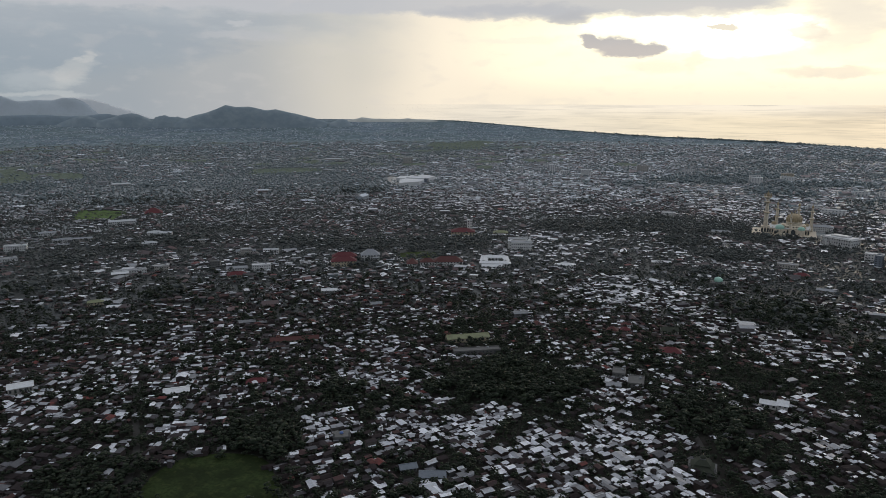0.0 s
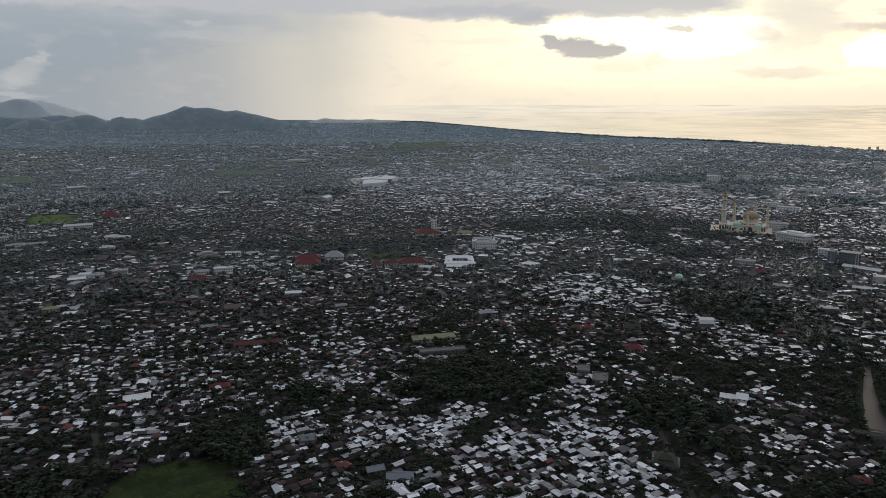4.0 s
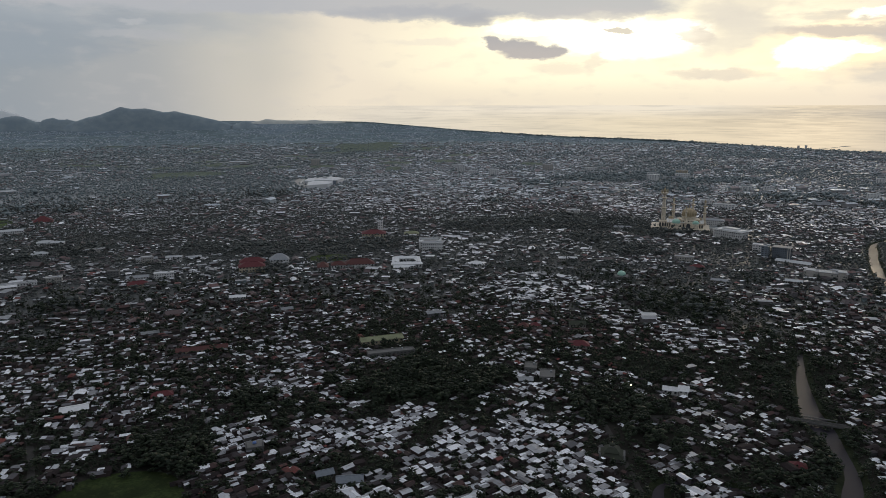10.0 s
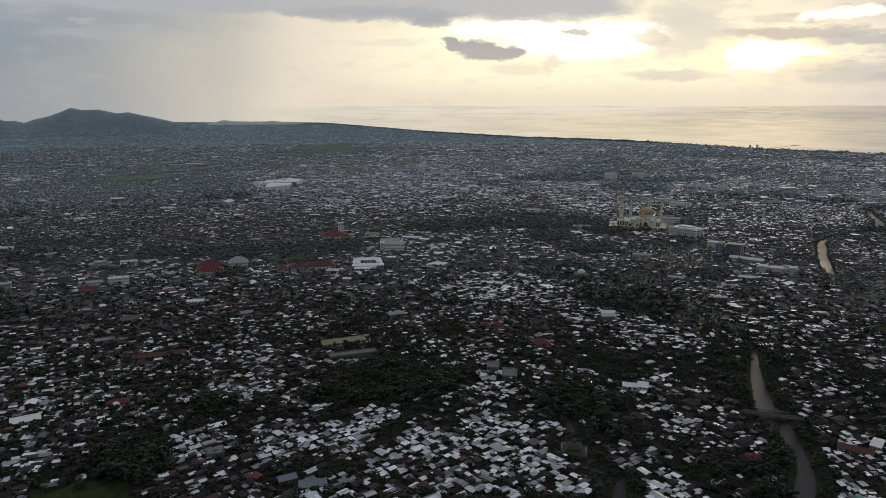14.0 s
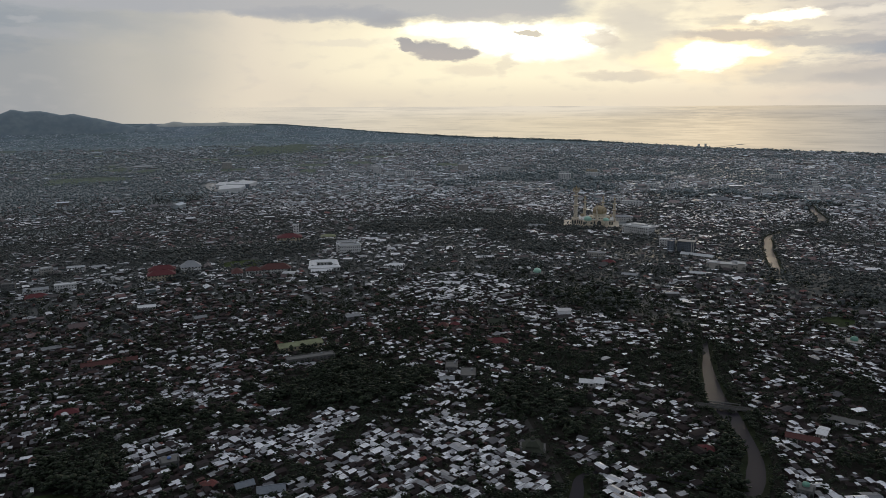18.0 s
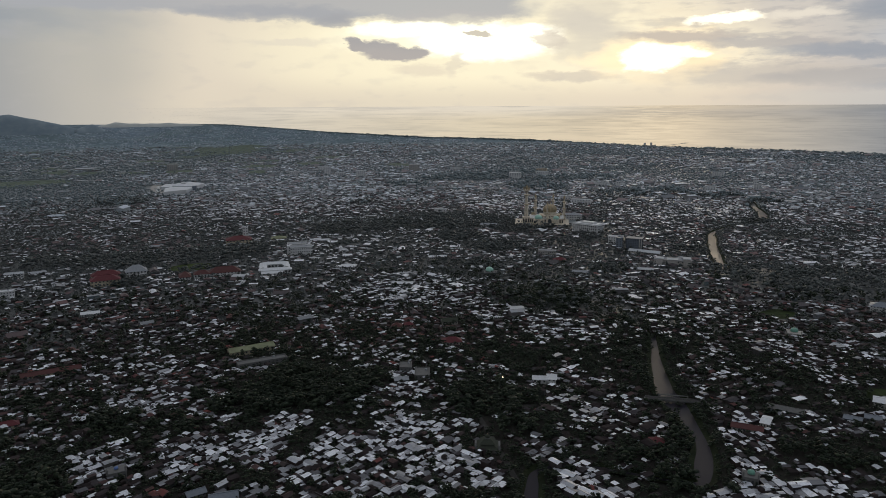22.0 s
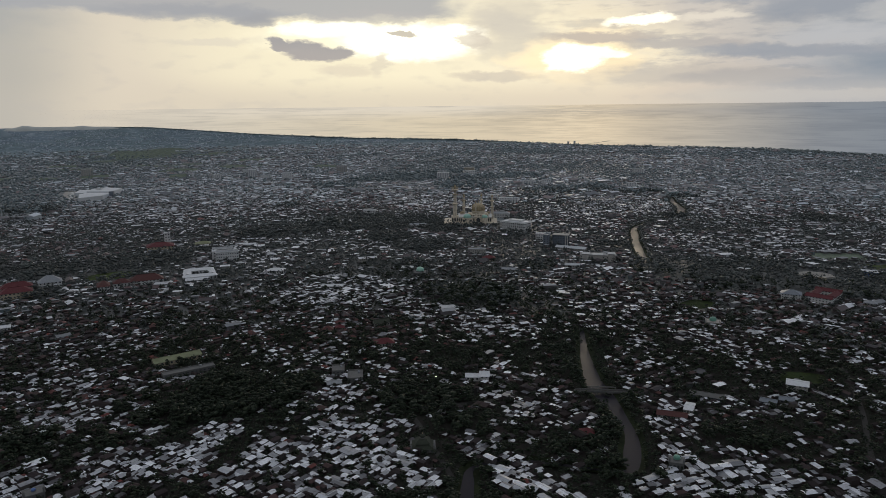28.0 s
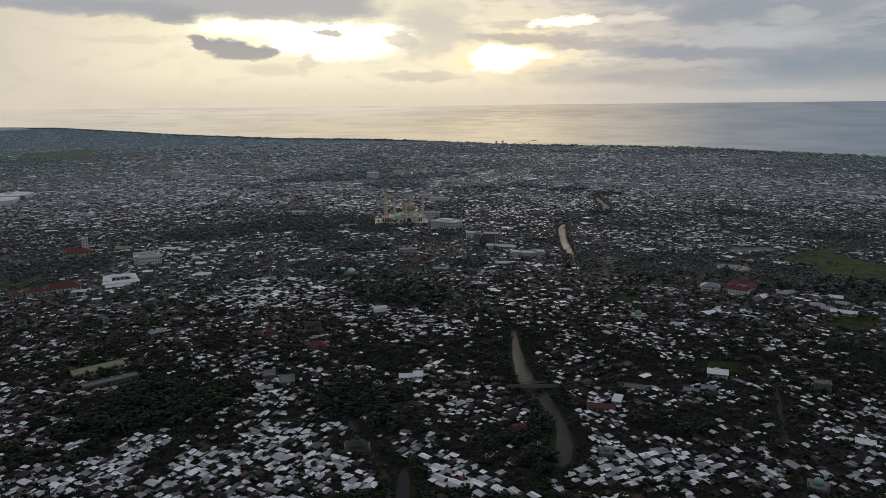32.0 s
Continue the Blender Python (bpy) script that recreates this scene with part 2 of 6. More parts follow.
class Mat:
    """A small builder for node materials."""

    def __init__(self, name, rough=0.7, metal=0.0, spec=0.5):
        self.m = bpy.data.materials.new(name)
        self.m.use_nodes = True
        self.t = self.m.node_tree
        self.b = self.t.nodes["Principled BSDF"]
        self.b.inputs["Roughness"].default_value = rough
        self.b.inputs["Metallic"].default_value = metal
        self.b.inputs["Specular IOR Level"].default_value = spec
        self.geo = self.t.nodes.new("ShaderNodeNewGeometry")

    def math(self, op, a, b=None, c=None, clamp=False):
        n = self.t.nodes.new("ShaderNodeMath")
        n.operation, n.use_clamp = op, clamp
        for i, v in enumerate((a, b, c)):
            if v is not None:
                plug(self.t, n.inputs[i], v)
        return n.outputs[0]

    def noise(self, scale, detail=4, stretch=(1, 1, 1), rough=0.55):
        mp = self.t.nodes.new("ShaderNodeMapping")
        mp.inputs["Scale"].default_value = stretch
        plug(self.t, mp.inputs[0], self.geo.outputs["Position"])
        n = self.t.nodes.new("ShaderNodeTexNoise")
        plug(self.t, n.inputs["Vector"], mp.outputs[0])
        n.inputs["Scale"].default_value = scale
        n.inputs["Detail"].default_value = detail
        n.inputs["Roughness"].default_value = rough
        return n.outputs[0]

    def rand(self):
        """Random number of each piece, whether it is an object or an island of a joined mesh."""
        o = self.t.nodes.new("ShaderNodeObjectInfo")
        return self.math("FRACT", self.math("ADD", o.outputs["Random"], self.geo.outputs["Random Per Island"]))

    def ramp(self, fac, stops, constant=False):
        n = self.t.nodes.new("ShaderNodeValToRGB")
        if constant:
            n.color_ramp.interpolation = "CONSTANT"
        while len(n.color_ramp.elements) < len(stops):
            n.color_ramp.elements.new(0.5)
        for e, (p, c) in zip(n.color_ramp.elements, stops):
            e.position, e.color = p, (*c, 1)
        plug(self.t, n.inputs[0], fac)
        return n.outputs[0]

    def mix(self, fac, a, b, blend="MIX"):
        n = self.t.nodes.new("ShaderNodeMix")
        n.data_type, n.blend_type = "RGBA", blend
        plug(self.t, n.inputs[0], fac)
        plug(self.t, n.inputs[6], (*a, 1) if isinstance(a, tuple) else a)
        plug(self.t, n.inputs[7], (*b, 1) if isinstance(b, tuple) else b)
        return n.outputs[2]

    def smooth(self, v, lo, hi):
        n = self.t.nodes.new("ShaderNodeMapRange")
        n.interpolation_type = "SMOOTHSTEP"
        for i, x in enumerate((v, lo, hi, 0.0, 1.0)):
            plug(self.t, n.inputs[i], x)
        return n.outputs[0]

    def bump(self, height, strength, distance):
        n = self.t.nodes.new("ShaderNodeBump")
        n.inputs["Strength"].default_value, n.inputs["Distance"].default_value = strength, distance
        plug(self.t, n.inputs["Height"], height)
        plug(self.t, self.b.inputs["Normal"], n.outputs[0])

    def done(self, colour):
        plug(self.t, self.b.inputs["Base Color"], (*colour, 1) if isinstance(colour, tuple) else colour)
        return self.m


def plain(name, colour, rough=0.7, metal=0.0, dirt=0.35, scale=0.6):
    """Paint or plaster with grime at two scales."""
    a = Mat(name, rough, metal, 0.3)
    d = a.math("MULTIPLY", a.smooth(a.noise(scale, 5), 0.35, 0.75), dirt)
    fine = a.math("MULTIPLY", a.smooth(a.noise(scale * 9, 3), 0.4, 0.8), dirt * 0.6)
    dark = tuple(c * 0.45 for c in colour)
    a.bump(a.noise(scale * 12, 3), 0.3, 0.02)
    return a.done(a.mix(fine, a.mix(d, colour, dark), tuple(c * 0.6 for c in colour)))


def make_roof_metal(name, stops, metal, spec):
    a = Mat(name, 0.5, metal, spec)
    base = a.ramp(a.rand(), stops)
    rust = a.math("MULTIPLY", a.smooth(a.noise(0.35, 5), 0.52, 0.75), 0.7)
    col = a.mix(rust, base, a.mix(1.0, base, (0.50, 0.42, 0.36), "MULTIPLY"))
    streak = a.math("MULTIPLY", a.smooth(a.noise(2.2, 3, (1, 1, 0.3)), 0.42, 0.7), 0.6)
    col = a.mix(streak, col, a.mix(1.0, col, (0.55, 0.55, 0.56), "MULTIPLY"))
    a.bump(a.noise(5.0, 2), 0.25, 0.05)
    return a.done(col)


def make_roof_tile():
    a = Mat("roof_clay_tile", 0.85, 0.0, 0.2)
    base = a.ramp(a.rand(), [(0.0, (0.038, 0.031, 0.033)), (0.5, (0.064, 0.044, 0.045)), (0.82, (0.084, 0.048, 0.048)), (0.95, (0.105, 0.046, 0.046)), (1.0, (0.16, 0.05, 0.046))])
    moss = a.math("MULTIPLY", a.smooth(a.noise(0.3, 5), 0.45, 0.7), 0.7)
    col = a.mix(moss, base, (0.045, 0.042, 0.036))
    a.bump(a.noise(3.5, 3), 0.5, 0.08)
    return a.done(col)


def make_wall(name, k, tint=(1.0, 1.0, 1.0)):
    a = Mat(name, 0.9, 0.0, 0.2)
    tones = [(0.0, (0.10, 0.095, 0.09)), (0.3, (0.15, 0.14, 0.125)), (0.5, (0.09, 0.065, 0.055)), (0.75, (0.20, 0.19, 0.18)), (0.92, (0.14, 0.17, 0.16)), (1.0, (0.36, 0.33, 0.27))]
    base = a.ramp(a.rand(), [(p, tuple(min(0.7, v * k * q) for v, q in zip(c, tint))) for p, c in tones])
    d = a.math("MULTIPLY", a.smooth(a.noise(0.5, 5), 0.4, 0.7), 0.6)
    a.bump(a.noise(4, 3), 0.3, 0.03)
    return a.done(a.mix(d, base, tuple(0.1 * k * v for v in (1.0, 0.95, 0.9))))


def make_leaves(name, lo, mid, hi, spec=0.2):
    a = Mat(name, 0.6, 0.0, spec)
    base = a.ramp(a.rand(), [(0.0, lo), (0.55, mid), (1.0, hi)])
    n = a.smooth(a.noise(1.1, 4), 0.35, 0.7)
    col = a.mix(a.math("MULTIPLY", n, 0.6), base, tuple(c * 0.45 for c in mid))
    a.bump(a.noise(2.4, 4), 0.6, 0.35)
    return a.done(col)


def make_ground():
    a = Mat("earth_and_scrub", 0.95, 0.0, 0.1)
    n = a.noise(0.035, 6)
    f = a.noise(0.6, 5)
    col = a.ramp(n, [(0.3, (0.016, 0.018, 0.014)), (0.5, (0.024, 0.024, 0.021)), (0.66, (0.031, 0.028, 0.027)), (0.8, (0.046, 0.042, 0.041))])
    col = a.mix(a.math("MULTIPLY", a.smooth(f, 0.4, 0.7), 0.6), col, (0.026, 0.025, 0.022))
    a.bump(f, 0.6, 0.5)
    return a.done(col)


def make_grass(name, colour):
    a = Mat(name, 0.9, 0.0, 0.12)
    n = a.noise(0.05, 6)
    f = a.noise(0.5, 5)
    col = a.mix(a.smooth(n, 0.38, 0.62), tuple(c * 0.45 for c in colour), colour)
    col = a.mix(a.math("MULTIPLY", a.smooth(a.noise(0.16, 5), 0.5, 0.66), 0.6), col, tuple(c * k for c, k in zip(colour, (1.5, 1.25, 1.3))))
    col = a.mix(a.math("MULTIPLY", a.smooth(f, 0.42, 0.66), 0.7), col, tuple(c * 0.4 for c in colour))
    a.bump(f, 0.5, 0.3)
    return a.done(col)


def make_water(name, colour, rough, wave, height, spec=0.5):
    a = Mat(name, rough, 0.0, spec)
    a.b.inputs["IOR"].default_value = 1.33
    big = a.noise(0.0022, 5, (1.0, 2.2, 1.0))
    r = a.math("MULTIPLY_ADD", a.smooth(big, 0.4, 0.65), 0.10, rough)
    plug(a.t, a.b.inputs["Roughness"], r)
    up = a.t.nodes.new("ShaderNodeCombineXYZ")
    up.inputs[2].default_value = 1.0
    n = a.t.nodes.new("ShaderNodeBump")
    n.inputs["Strength"].default_value, n.inputs["Distance"].default_value = 0.5, height
    plug(a.t, n.inputs["Height"], a.noise(wave, 4))
    plug(a.t, n.inputs["Normal"], up.outputs[0])
    plug(a.t, a.b.inputs["Normal"], n.outputs[0])
    return a.done(colour)


M_METAL = make_roof_metal("roof_bright_zinc", [(0.0, (0.13, 0.137, 0.155)), (0.3, (0.30, 0.32, 0.36)), (0.65, (0.53, 0.565, 0.63)), (1.0, (0.82, 0.86, 0.93))], 0.15, 0.45)
M_AGED = make_roof_metal("roof_aged_sheet", [(0.0, (0.020, 0.016, 0.017)), (0.5, (0.036, 0.030, 0.032)), (0.8, (0.064, 0.060, 0.066)), (1.0, (0.165, 0.172, 0.192))], 0.0, 0.2)
# old sheet is dull with rust
M_AGED.node_tree.nodes["Principled BSDF"].inputs["Roughness"].default_value = 0.85
M_AGED.node_tree.nodes["Principled BSDF"].inputs["Specular IOR Level"].default_value = 0.06
# sheet and tile of the outer rings, with distance haze painted in
M_HAZESHEET = make_roof_metal("roof_hazed_sheet", [(0.0, (0.14, 0.155, 0.175)), (0.5, (0.21, 0.23, 0.255)), (1.0, (0.33, 0.355, 0.39))], 0.0, 0.4)
M_FARMETAL = make_roof_metal("roof_hazed_zinc", [(0.0, (0.31, 0.36, 0.415)), (0.4, (0.41, 0.47, 0.535)), (0.8, (0.54, 0.605, 0.68)), (1.0, (0.70, 0.76, 0.83))], 0.2, 0.5)
M_MIDMETAL = make_roof_metal("roof_half_hazed_zinc", [(0.0, (0.25, 0.27, 0.30)), (0.3, (0.46, 0.49, 0.535)), (0.65, (0.64, 0.675, 0.73)), (1.0, (0.84, 0.87, 0.92))], 0.2, 0.5)
M_MIDTILE = make_roof_metal("roof_half_hazed_tile", [(0.0, (0.066, 0.062, 0.069)), (0.6, (0.102, 0.083, 0.088)), (0.92, (0.135, 0.091, 0.093)), (1.0, (0.21, 0.092, 0.088))], 0.0, 0.2)
M_FARTILE = make_roof_metal("roof_hazed_tile", [(0.0, (0.135, 0.158, 0.182)), (0.5, (0.175, 0.184, 0.203)), (1.0, (0.25, 0.205, 0.21))], 0.0, 0.2)
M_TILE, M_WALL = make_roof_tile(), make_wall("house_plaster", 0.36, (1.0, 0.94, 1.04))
# plaster of the outer rings, lightened and blued for haze
M_PALEWALL = make_wall("hazed_plaster", 2.2, (0.88, 1.0, 1.14))
M_TOWNWALL = make_wall("half_hazed_plaster", 0.9, (0.92, 1.0, 1.16))
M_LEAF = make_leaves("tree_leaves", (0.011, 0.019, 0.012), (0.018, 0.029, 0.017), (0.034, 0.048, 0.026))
# the same foliage farther out, paled and blued to imitate haze
M_HAZELEAF = make_leaves("half_hazed_leaves", (0.031, 0.041, 0.042), (0.047, 0.061, 0.060), (0.070, 0.087, 0.082), 0.6)
M_HAZEGROVE = make_leaves("hazed_grove_leaves", (0.123, 0.160, 0.176), (0.160, 0.206, 0.222), (0.198, 0.242, 0.254), 0.5)
M_GROUND = make_ground()
M_LAMP = Mat("lit_lamp_glass", 0.4)
M_LAMP.b.inputs["Emission Color"].default_value = (1.0, 0.86, 0.62, 1)
M_LAMP.b.inputs["Emission Strength"].default_value = 14.0
M_LAMP = M_LAMP.done((0.8, 0.78, 0.7))
M_FIELD = make_grass("rice_field", (0.062, 0.088, 0.032))
# rice green paled for far haze; the pale seed beds share it
M_PADDY = make_grass("pale_hazed_paddy", (0.155, 0.20, 0.155))
M_PITCH = make_grass("sports_turf", (0.105, 0.165, 0.06))
M_BANK = make_grass("river_bank_scrub", (0.020, 0.029, 0.013))
M_LAWN = make_grass("meadow_grass", (0.030, 0.048, 0.015))
M_RIVER = make_water("muddy_river_water", (0.022, 0.021, 0.029), 0.34, 0.5, 0.05, 0.062)
M_BARK = plain("tree_bark", (0.09, 0.065, 0.045), 0.9)
M_CONCRETE = plain("weathered_concrete", (0.36, 0.35, 0.33), 0.85)
M_OLDCONCRETE = plain("stained_dark_concrete", (0.135, 0.137, 0.138), 0.9)
M_WHITE = plain("white_painted_wall", (0.56, 0.57, 0.575), 0.7)
M_CREAM = plain("cream_painted_wall", (0.42, 0.37, 0.28), 0.7, 0.0, 0.45, 0.35)
M_SLATE = plain("blue_grey_sheet_roof", (0.15, 0.175, 0.21), 0.5)
M_MOSQUE = plain("sandstone_mosque_wall", (0.60, 0.54, 0.44), 0.8, 0.0, 0.6, 0.3)
M_GREYROOF = plain("grey_metal_roof", (0.25, 0.27, 0.295), 0.7, 0.0)
M_WHITEROOF = plain("white_metal_roof", (0.60, 0.625, 0.66), 0.6, 0.0, 0.3)
M_PALEROOF = plain("pale_dusty_metal_roof", (0.42, 0.45, 0.48), 0.7, 0.0, 0.4, 0.08)
M_REDROOF = plain("red_tile_roof", (0.11, 0.027, 0.033), 0.75, 0.0, 0.55)
M_BROWNROOF = plain("brown_tile_roof", (0.085, 0.034, 0.033), 0.75)
M_GREENROOF = plain("pale_green_metal_roof", (0.205, 0.225, 0.135), 0.7, 0.0, 0.6, 0.25)
M_TEAL = plain("green_dome_tiles", (0.13, 0.30, 0.24), 0.4)
M_PALETEAL = plain("turquoise_dome_tiles", (0.32, 0.54, 0.46), 0.5)
M_MOSS = plain("mossy_green_roof", (0.036, 0.043, 0.032), 0.85)
M_GOLD = plain("gilded_dome_panels", (0.36, 0.295, 0.19), 0.5, 0.2, 0.55, 0.3)
M_GLASS = plain("dark_window_glass", (0.06, 0.068, 0.075), 0.25, 0.0, 0.1)
M_BLUEGLASS = plain("blue_grey_facade_glass", (0.13, 0.15, 0.18), 0.2, 0.1, 0.2)
M_BLUE = plain("blue_sheet_metal", (0.10, 0.17, 0.38), 0.5)
M_ASPHALT = plain("worn_asphalt", (0.040, 0.039, 0.038), 0.9)

# ---- mesh helpers ----


def quick_mesh(name, verts, loops, sizes, mats, index=None, smooth=False):
    """A mesh straight from arrays: vertices, the corners of all faces in a row, and each face's number of corners."""
    me = bpy.data.meshes.new(name)
    verts = np.asarray(verts, dtype=np.float32)
    loops = np.asarray(loops, dtype=np.int32)
    sizes = np.asarray(sizes, dtype=np.int32)
    me.vertices.add(len(verts))
    me.vertices.foreach_set("co", verts.ravel())
    me.loops.add(len(loops))
    me.loops.foreach_set("vertex_index", loops)
    me.polygons.add(len(sizes))
    me.polygons.foreach_set("loop_start", np.concatenate([[0], np.cumsum(sizes)[:-1]]).astype(np.int32))
    for m in mats:
        me.materials.append(m)
    if index is not None:
        me.polygons.foreach_set("material_index", np.asarray(index, dtype=np.int32))
    me.polygons.foreach_set("use_smooth", np.full(len(sizes), bool(smooth)))
    me.update(calc_edges=True)
    me.validate()
    return me


def thing(name, label, category, x, y, rot=0.0, z=0.0, group=""):
    ob = new(name)
    ob.matrix_world = pose(x, y, z, 0, 0, rot)
    return tagged(ob, label, category, group)


def part(name, bm, material, parent, label=""):
    me = bm
    if isinstance(bm, bmesh.types.BMesh):
        me = bpy.data.meshes.new(name)
        bm.to_mesh(me)
        bm.free()
    if material is not None and not me.materials:
        me.materials.append(material)
    ob = new(name, me)
    ob.parent = parent
    if label:
        ob["label"] = label
    return ob


def add_box(bm, x0, x1, y0, y1, z0, z1, bevel=0.0):
    made = bmesh.ops.create_cube(bm, size=1.0, matrix=Matrix.Translation(((x0 + x1) / 2, (y0 + y1) / 2, (z0 + z1) / 2)) @ Matrix.Diagonal((x1 - x0, y1 - y0, z1 - z0, 1)))
    if bevel:
        edges = list({e for v in made["verts"] for e in v.link_edges})
        bmesh.ops.bevel(bm, geom=edges, offset=bevel, segments=2, affect="EDGES")
    return bm


def box(x0, x1, y0, y1, z0, z1, bevel=0.0):
    return add_box(bmesh.new(), x0, x1, y0, y1, z0, z1, bevel)


def lathe(profile, n=24, x=0.0, y=0.0, ribs=0.0):
    """A turned body from (radius, height) pairs; ribs pushes every other meridian in."""
    bm = bmesh.new()
    rings = []
    for r, z in profile:
        ring = []
        for i in range(n):
            a = 2 * math.pi * i / n
            k = r * (1 - ribs * (i % 2))
            ring.append(bm.verts.new((x + k * math.cos(a), y + k * math.sin(a), z)))
        rings.append(ring)
    for p, q in zip(rings, rings[1:]):
        for i in range(n):
            bm.faces.new((p[i], p[(i + 1) % n], q[(i + 1) % n], q[i]))
    bm.faces.new(rings[0][::-1])
    bm.faces.new(rings[-1])
    return bm


def roof_slab(a, b, h, rise, over, c, side, thick=0.18):
    """One slope of a pitched roof over a plan of half sizes a, b; c is half the ridge."""
    bm = bmesh.new()
    drop = rise / a * over
    low = [(side * (a + over), -(b + over), h - drop), (side * (a + over), b + over, h - drop)]
    ridge = [(0, c, h + rise), (0, -c, h + rise)]
    up = [bm.verts.new(p) for p in low + ridge]
    dn = [bm.verts.new((p[0], p[1], p[2] - thick)) for p in low + ridge]
    bm.faces.new(up)
    bm.faces.new(dn[::-1])
    for i in range(4):
        bm.faces.new((up[i], dn[i], dn[(i + 1) % 4], up[(i + 1) % 4]))
    bmesh.ops.recalc_face_normals(bm, faces=bm.faces)
    return bm


def roof_end(a, b, h, rise, over, c, end, thick=0.18):
    """The triangular end of a hipped roof."""
    bm = bmesh.new()
    drop = rise / a * over
    pts = [(-(a + over), end * (b + over), h - drop), (a + over, end * (b + over), h - drop), (0, end * c, h + rise)]
    up = [bm.verts.new(p) for p in pts]
    dn = [bm.verts.new((p[0], p[1], p[2] - thick)) for p in pts]
    bm.faces.new(up)
    bm.faces.new(dn[::-1])
    for i in range(3):
        bm.faces.new((up[i], dn[i], dn[(i + 1) % 3], up[(i + 1) % 3]))
    bmesh.ops.recalc_face_normals(bm, faces=bm.faces)
    return bm


def gable_walls(a, b, h, rise, gable=True):
    bm = box(-a, a, -b, b, 0, h)
    if gable:
        for s in (-1, 1):
            v = [bm.verts.new(p) for p in ((-a, s * b, h), (a, s * b, h), (0, s * b, h + rise - 0.1))]
            w = [bm.verts.new(p) for p in ((-a, s * (b - 0.2), h), (a, s * (b - 0.2), h), (0, s * (b - 0.2), h + rise - 0.1))]
            bm.faces.new(v)
            bm.faces.new(w[::-1])
            for i in range(3):
                bm.faces.new((v[i], w[i], w[(i + 1) % 3], v[(i + 1) % 3]))
        bmesh.ops.recalc_face_normals(bm, faces=bm.faces)
    return bm


# ---- the plan: coast, river, woods and fields ----
# coast: bearing in degrees and how far below the horizon it lies
COAST = [(-24, -1.15), (-19.2, -1.2), (-14.8, -1.22), (-11.4, -1.28), (-7.6, -1.60), (-3.6, -1.95), (0, -2.17), (4.2, -2.41), (8.8, -2.53), (13.1, -2.67), (17.5, -2.90),
         (22, -3.12), (26.5, -3.23), (31, -3.28), (35, -3.37), (39, -3.49), (43, -3.64), (48.7, -3.80), (60, -3.95), (80, -3.6), (100, -2.9)]
RIM, EDGE, EDGE_EL = 4450.0, 4900.0, math.degrees(math.atan(-EYE / 4450.0))


def coast_el(az):
    return np.interp(az, [c[0] for c in COAST], [c[1] for c in COAST])


def far_point(az, el):
    """A point of the country: on the flat sheet out to its rim, then on the rising backdrop up to the horizon."""
    az, el = np.asarray(az, dtype=float), np.asarray(el, dtype=float)
    flat = el <= EDGE_EL
    r = np.where(flat, -EYE / np.tan(np.radians(np.minimum(el, EDGE_EL))), RIM + (EDGE - RIM) * (1 - el / EDGE_EL))
    z = np.where(flat, 0.0, EYE + r * np.tan(np.radians(el)))
    return np.stack([r * np.sin(np.radians(az)), r * np.cos(np.radians(az)), z], -1)


RIVER = [(66, 250, 9), (80, 345, 11), (87, 375, 10), (94, 392, 4), (117, 397, 3), (143, 387, 3), (172, 372, 3), (187, 368, 7), (193, 378, 14), (200, 392, 15), (207, 407, 12), (212, 424, 10),
         (215, 443, 12), (218, 464, 16), (219, 484, 22), (221, 505, 20), (228, 529, 16), (238, 563, 12), (251, 600, 8), (266, 642, 4), (276, 670, 3), (344, 772, 3), (431, 873, 3), (474, 912, 10), (480, 936, 13), (495, 976, 17),
         (512, 1019, 18), (531, 1065, 16), (554, 1114, 18), (581, 1168, 11), (625, 1215, 3), (661, 1245, 3), (735, 1290, 4), (754, 1316, 19), (776, 1353, 22), (800, 1411, 16), (823, 1475, 14), (850, 1532, 10), (900, 1700, 6)]
# the closest-packed quarters: x, y, radius
DENSE_NEAR = [(116, 373, 23), (63, 387, 16), (38, 402, 28), (212, 350, 24), (254, 339, 20), (-13, 426, 24), (5, 433, 26), (292, 320, 17), (215, 379, 18), (-81, 443, 24), (-123, 438, 26), (15, 456, 22), (-174, 430, 24), (-67, 475, 21), (-271, 404, 16), (241, 425, 20), (260, 441, 16), (300, 438, 20), (345, 432, 18), (304, 528, 15), (362, 508, 17), (405, 428, 16), (-26, 442, 18), (150, 462, 17), (178, 490, 12), (118, 452, 12), (137, 494, 13), (186, 440, 11), (165, 549, 15)]
DENSE_FAR = [(-116, 499, 24), (379, 347, 20), (-124, 508, 24), (304, 430, 24), (-179, 520, 24), (-400, 494, 24), (-217, 613, 32), (372, 560, 33), (194, 657, 38), (175, 671, 44), (-59, 705, 29), (125, 721, 40), (120, 767, 42), (37, 822, 44), (81, 852, 46), (364, 587, 20), (432, 570, 26), (462, 515, 22), (302, 590, 14), (500, 600, 26), (-186, 578, 18), (547, 1412, 65), (660, 1370, 100)]
DENSE = DENSE_NEAR + DENSE_FAR
WOODS_NEAR = [(-283, 305, 16), (-269, 319, 13), (-292, 326, 15), (-303, 317, 14), (-207, 394, 26), (190, 412, 13), (-222, 402, 20), (281, 385, 14), (271, 396, 14), (76, 500, 28), (100, 500, 20), (82, 513, 26), (-84, 519, 24), (-42, 530, 32), (-16, 548, 20), (-69, 556, 31)]
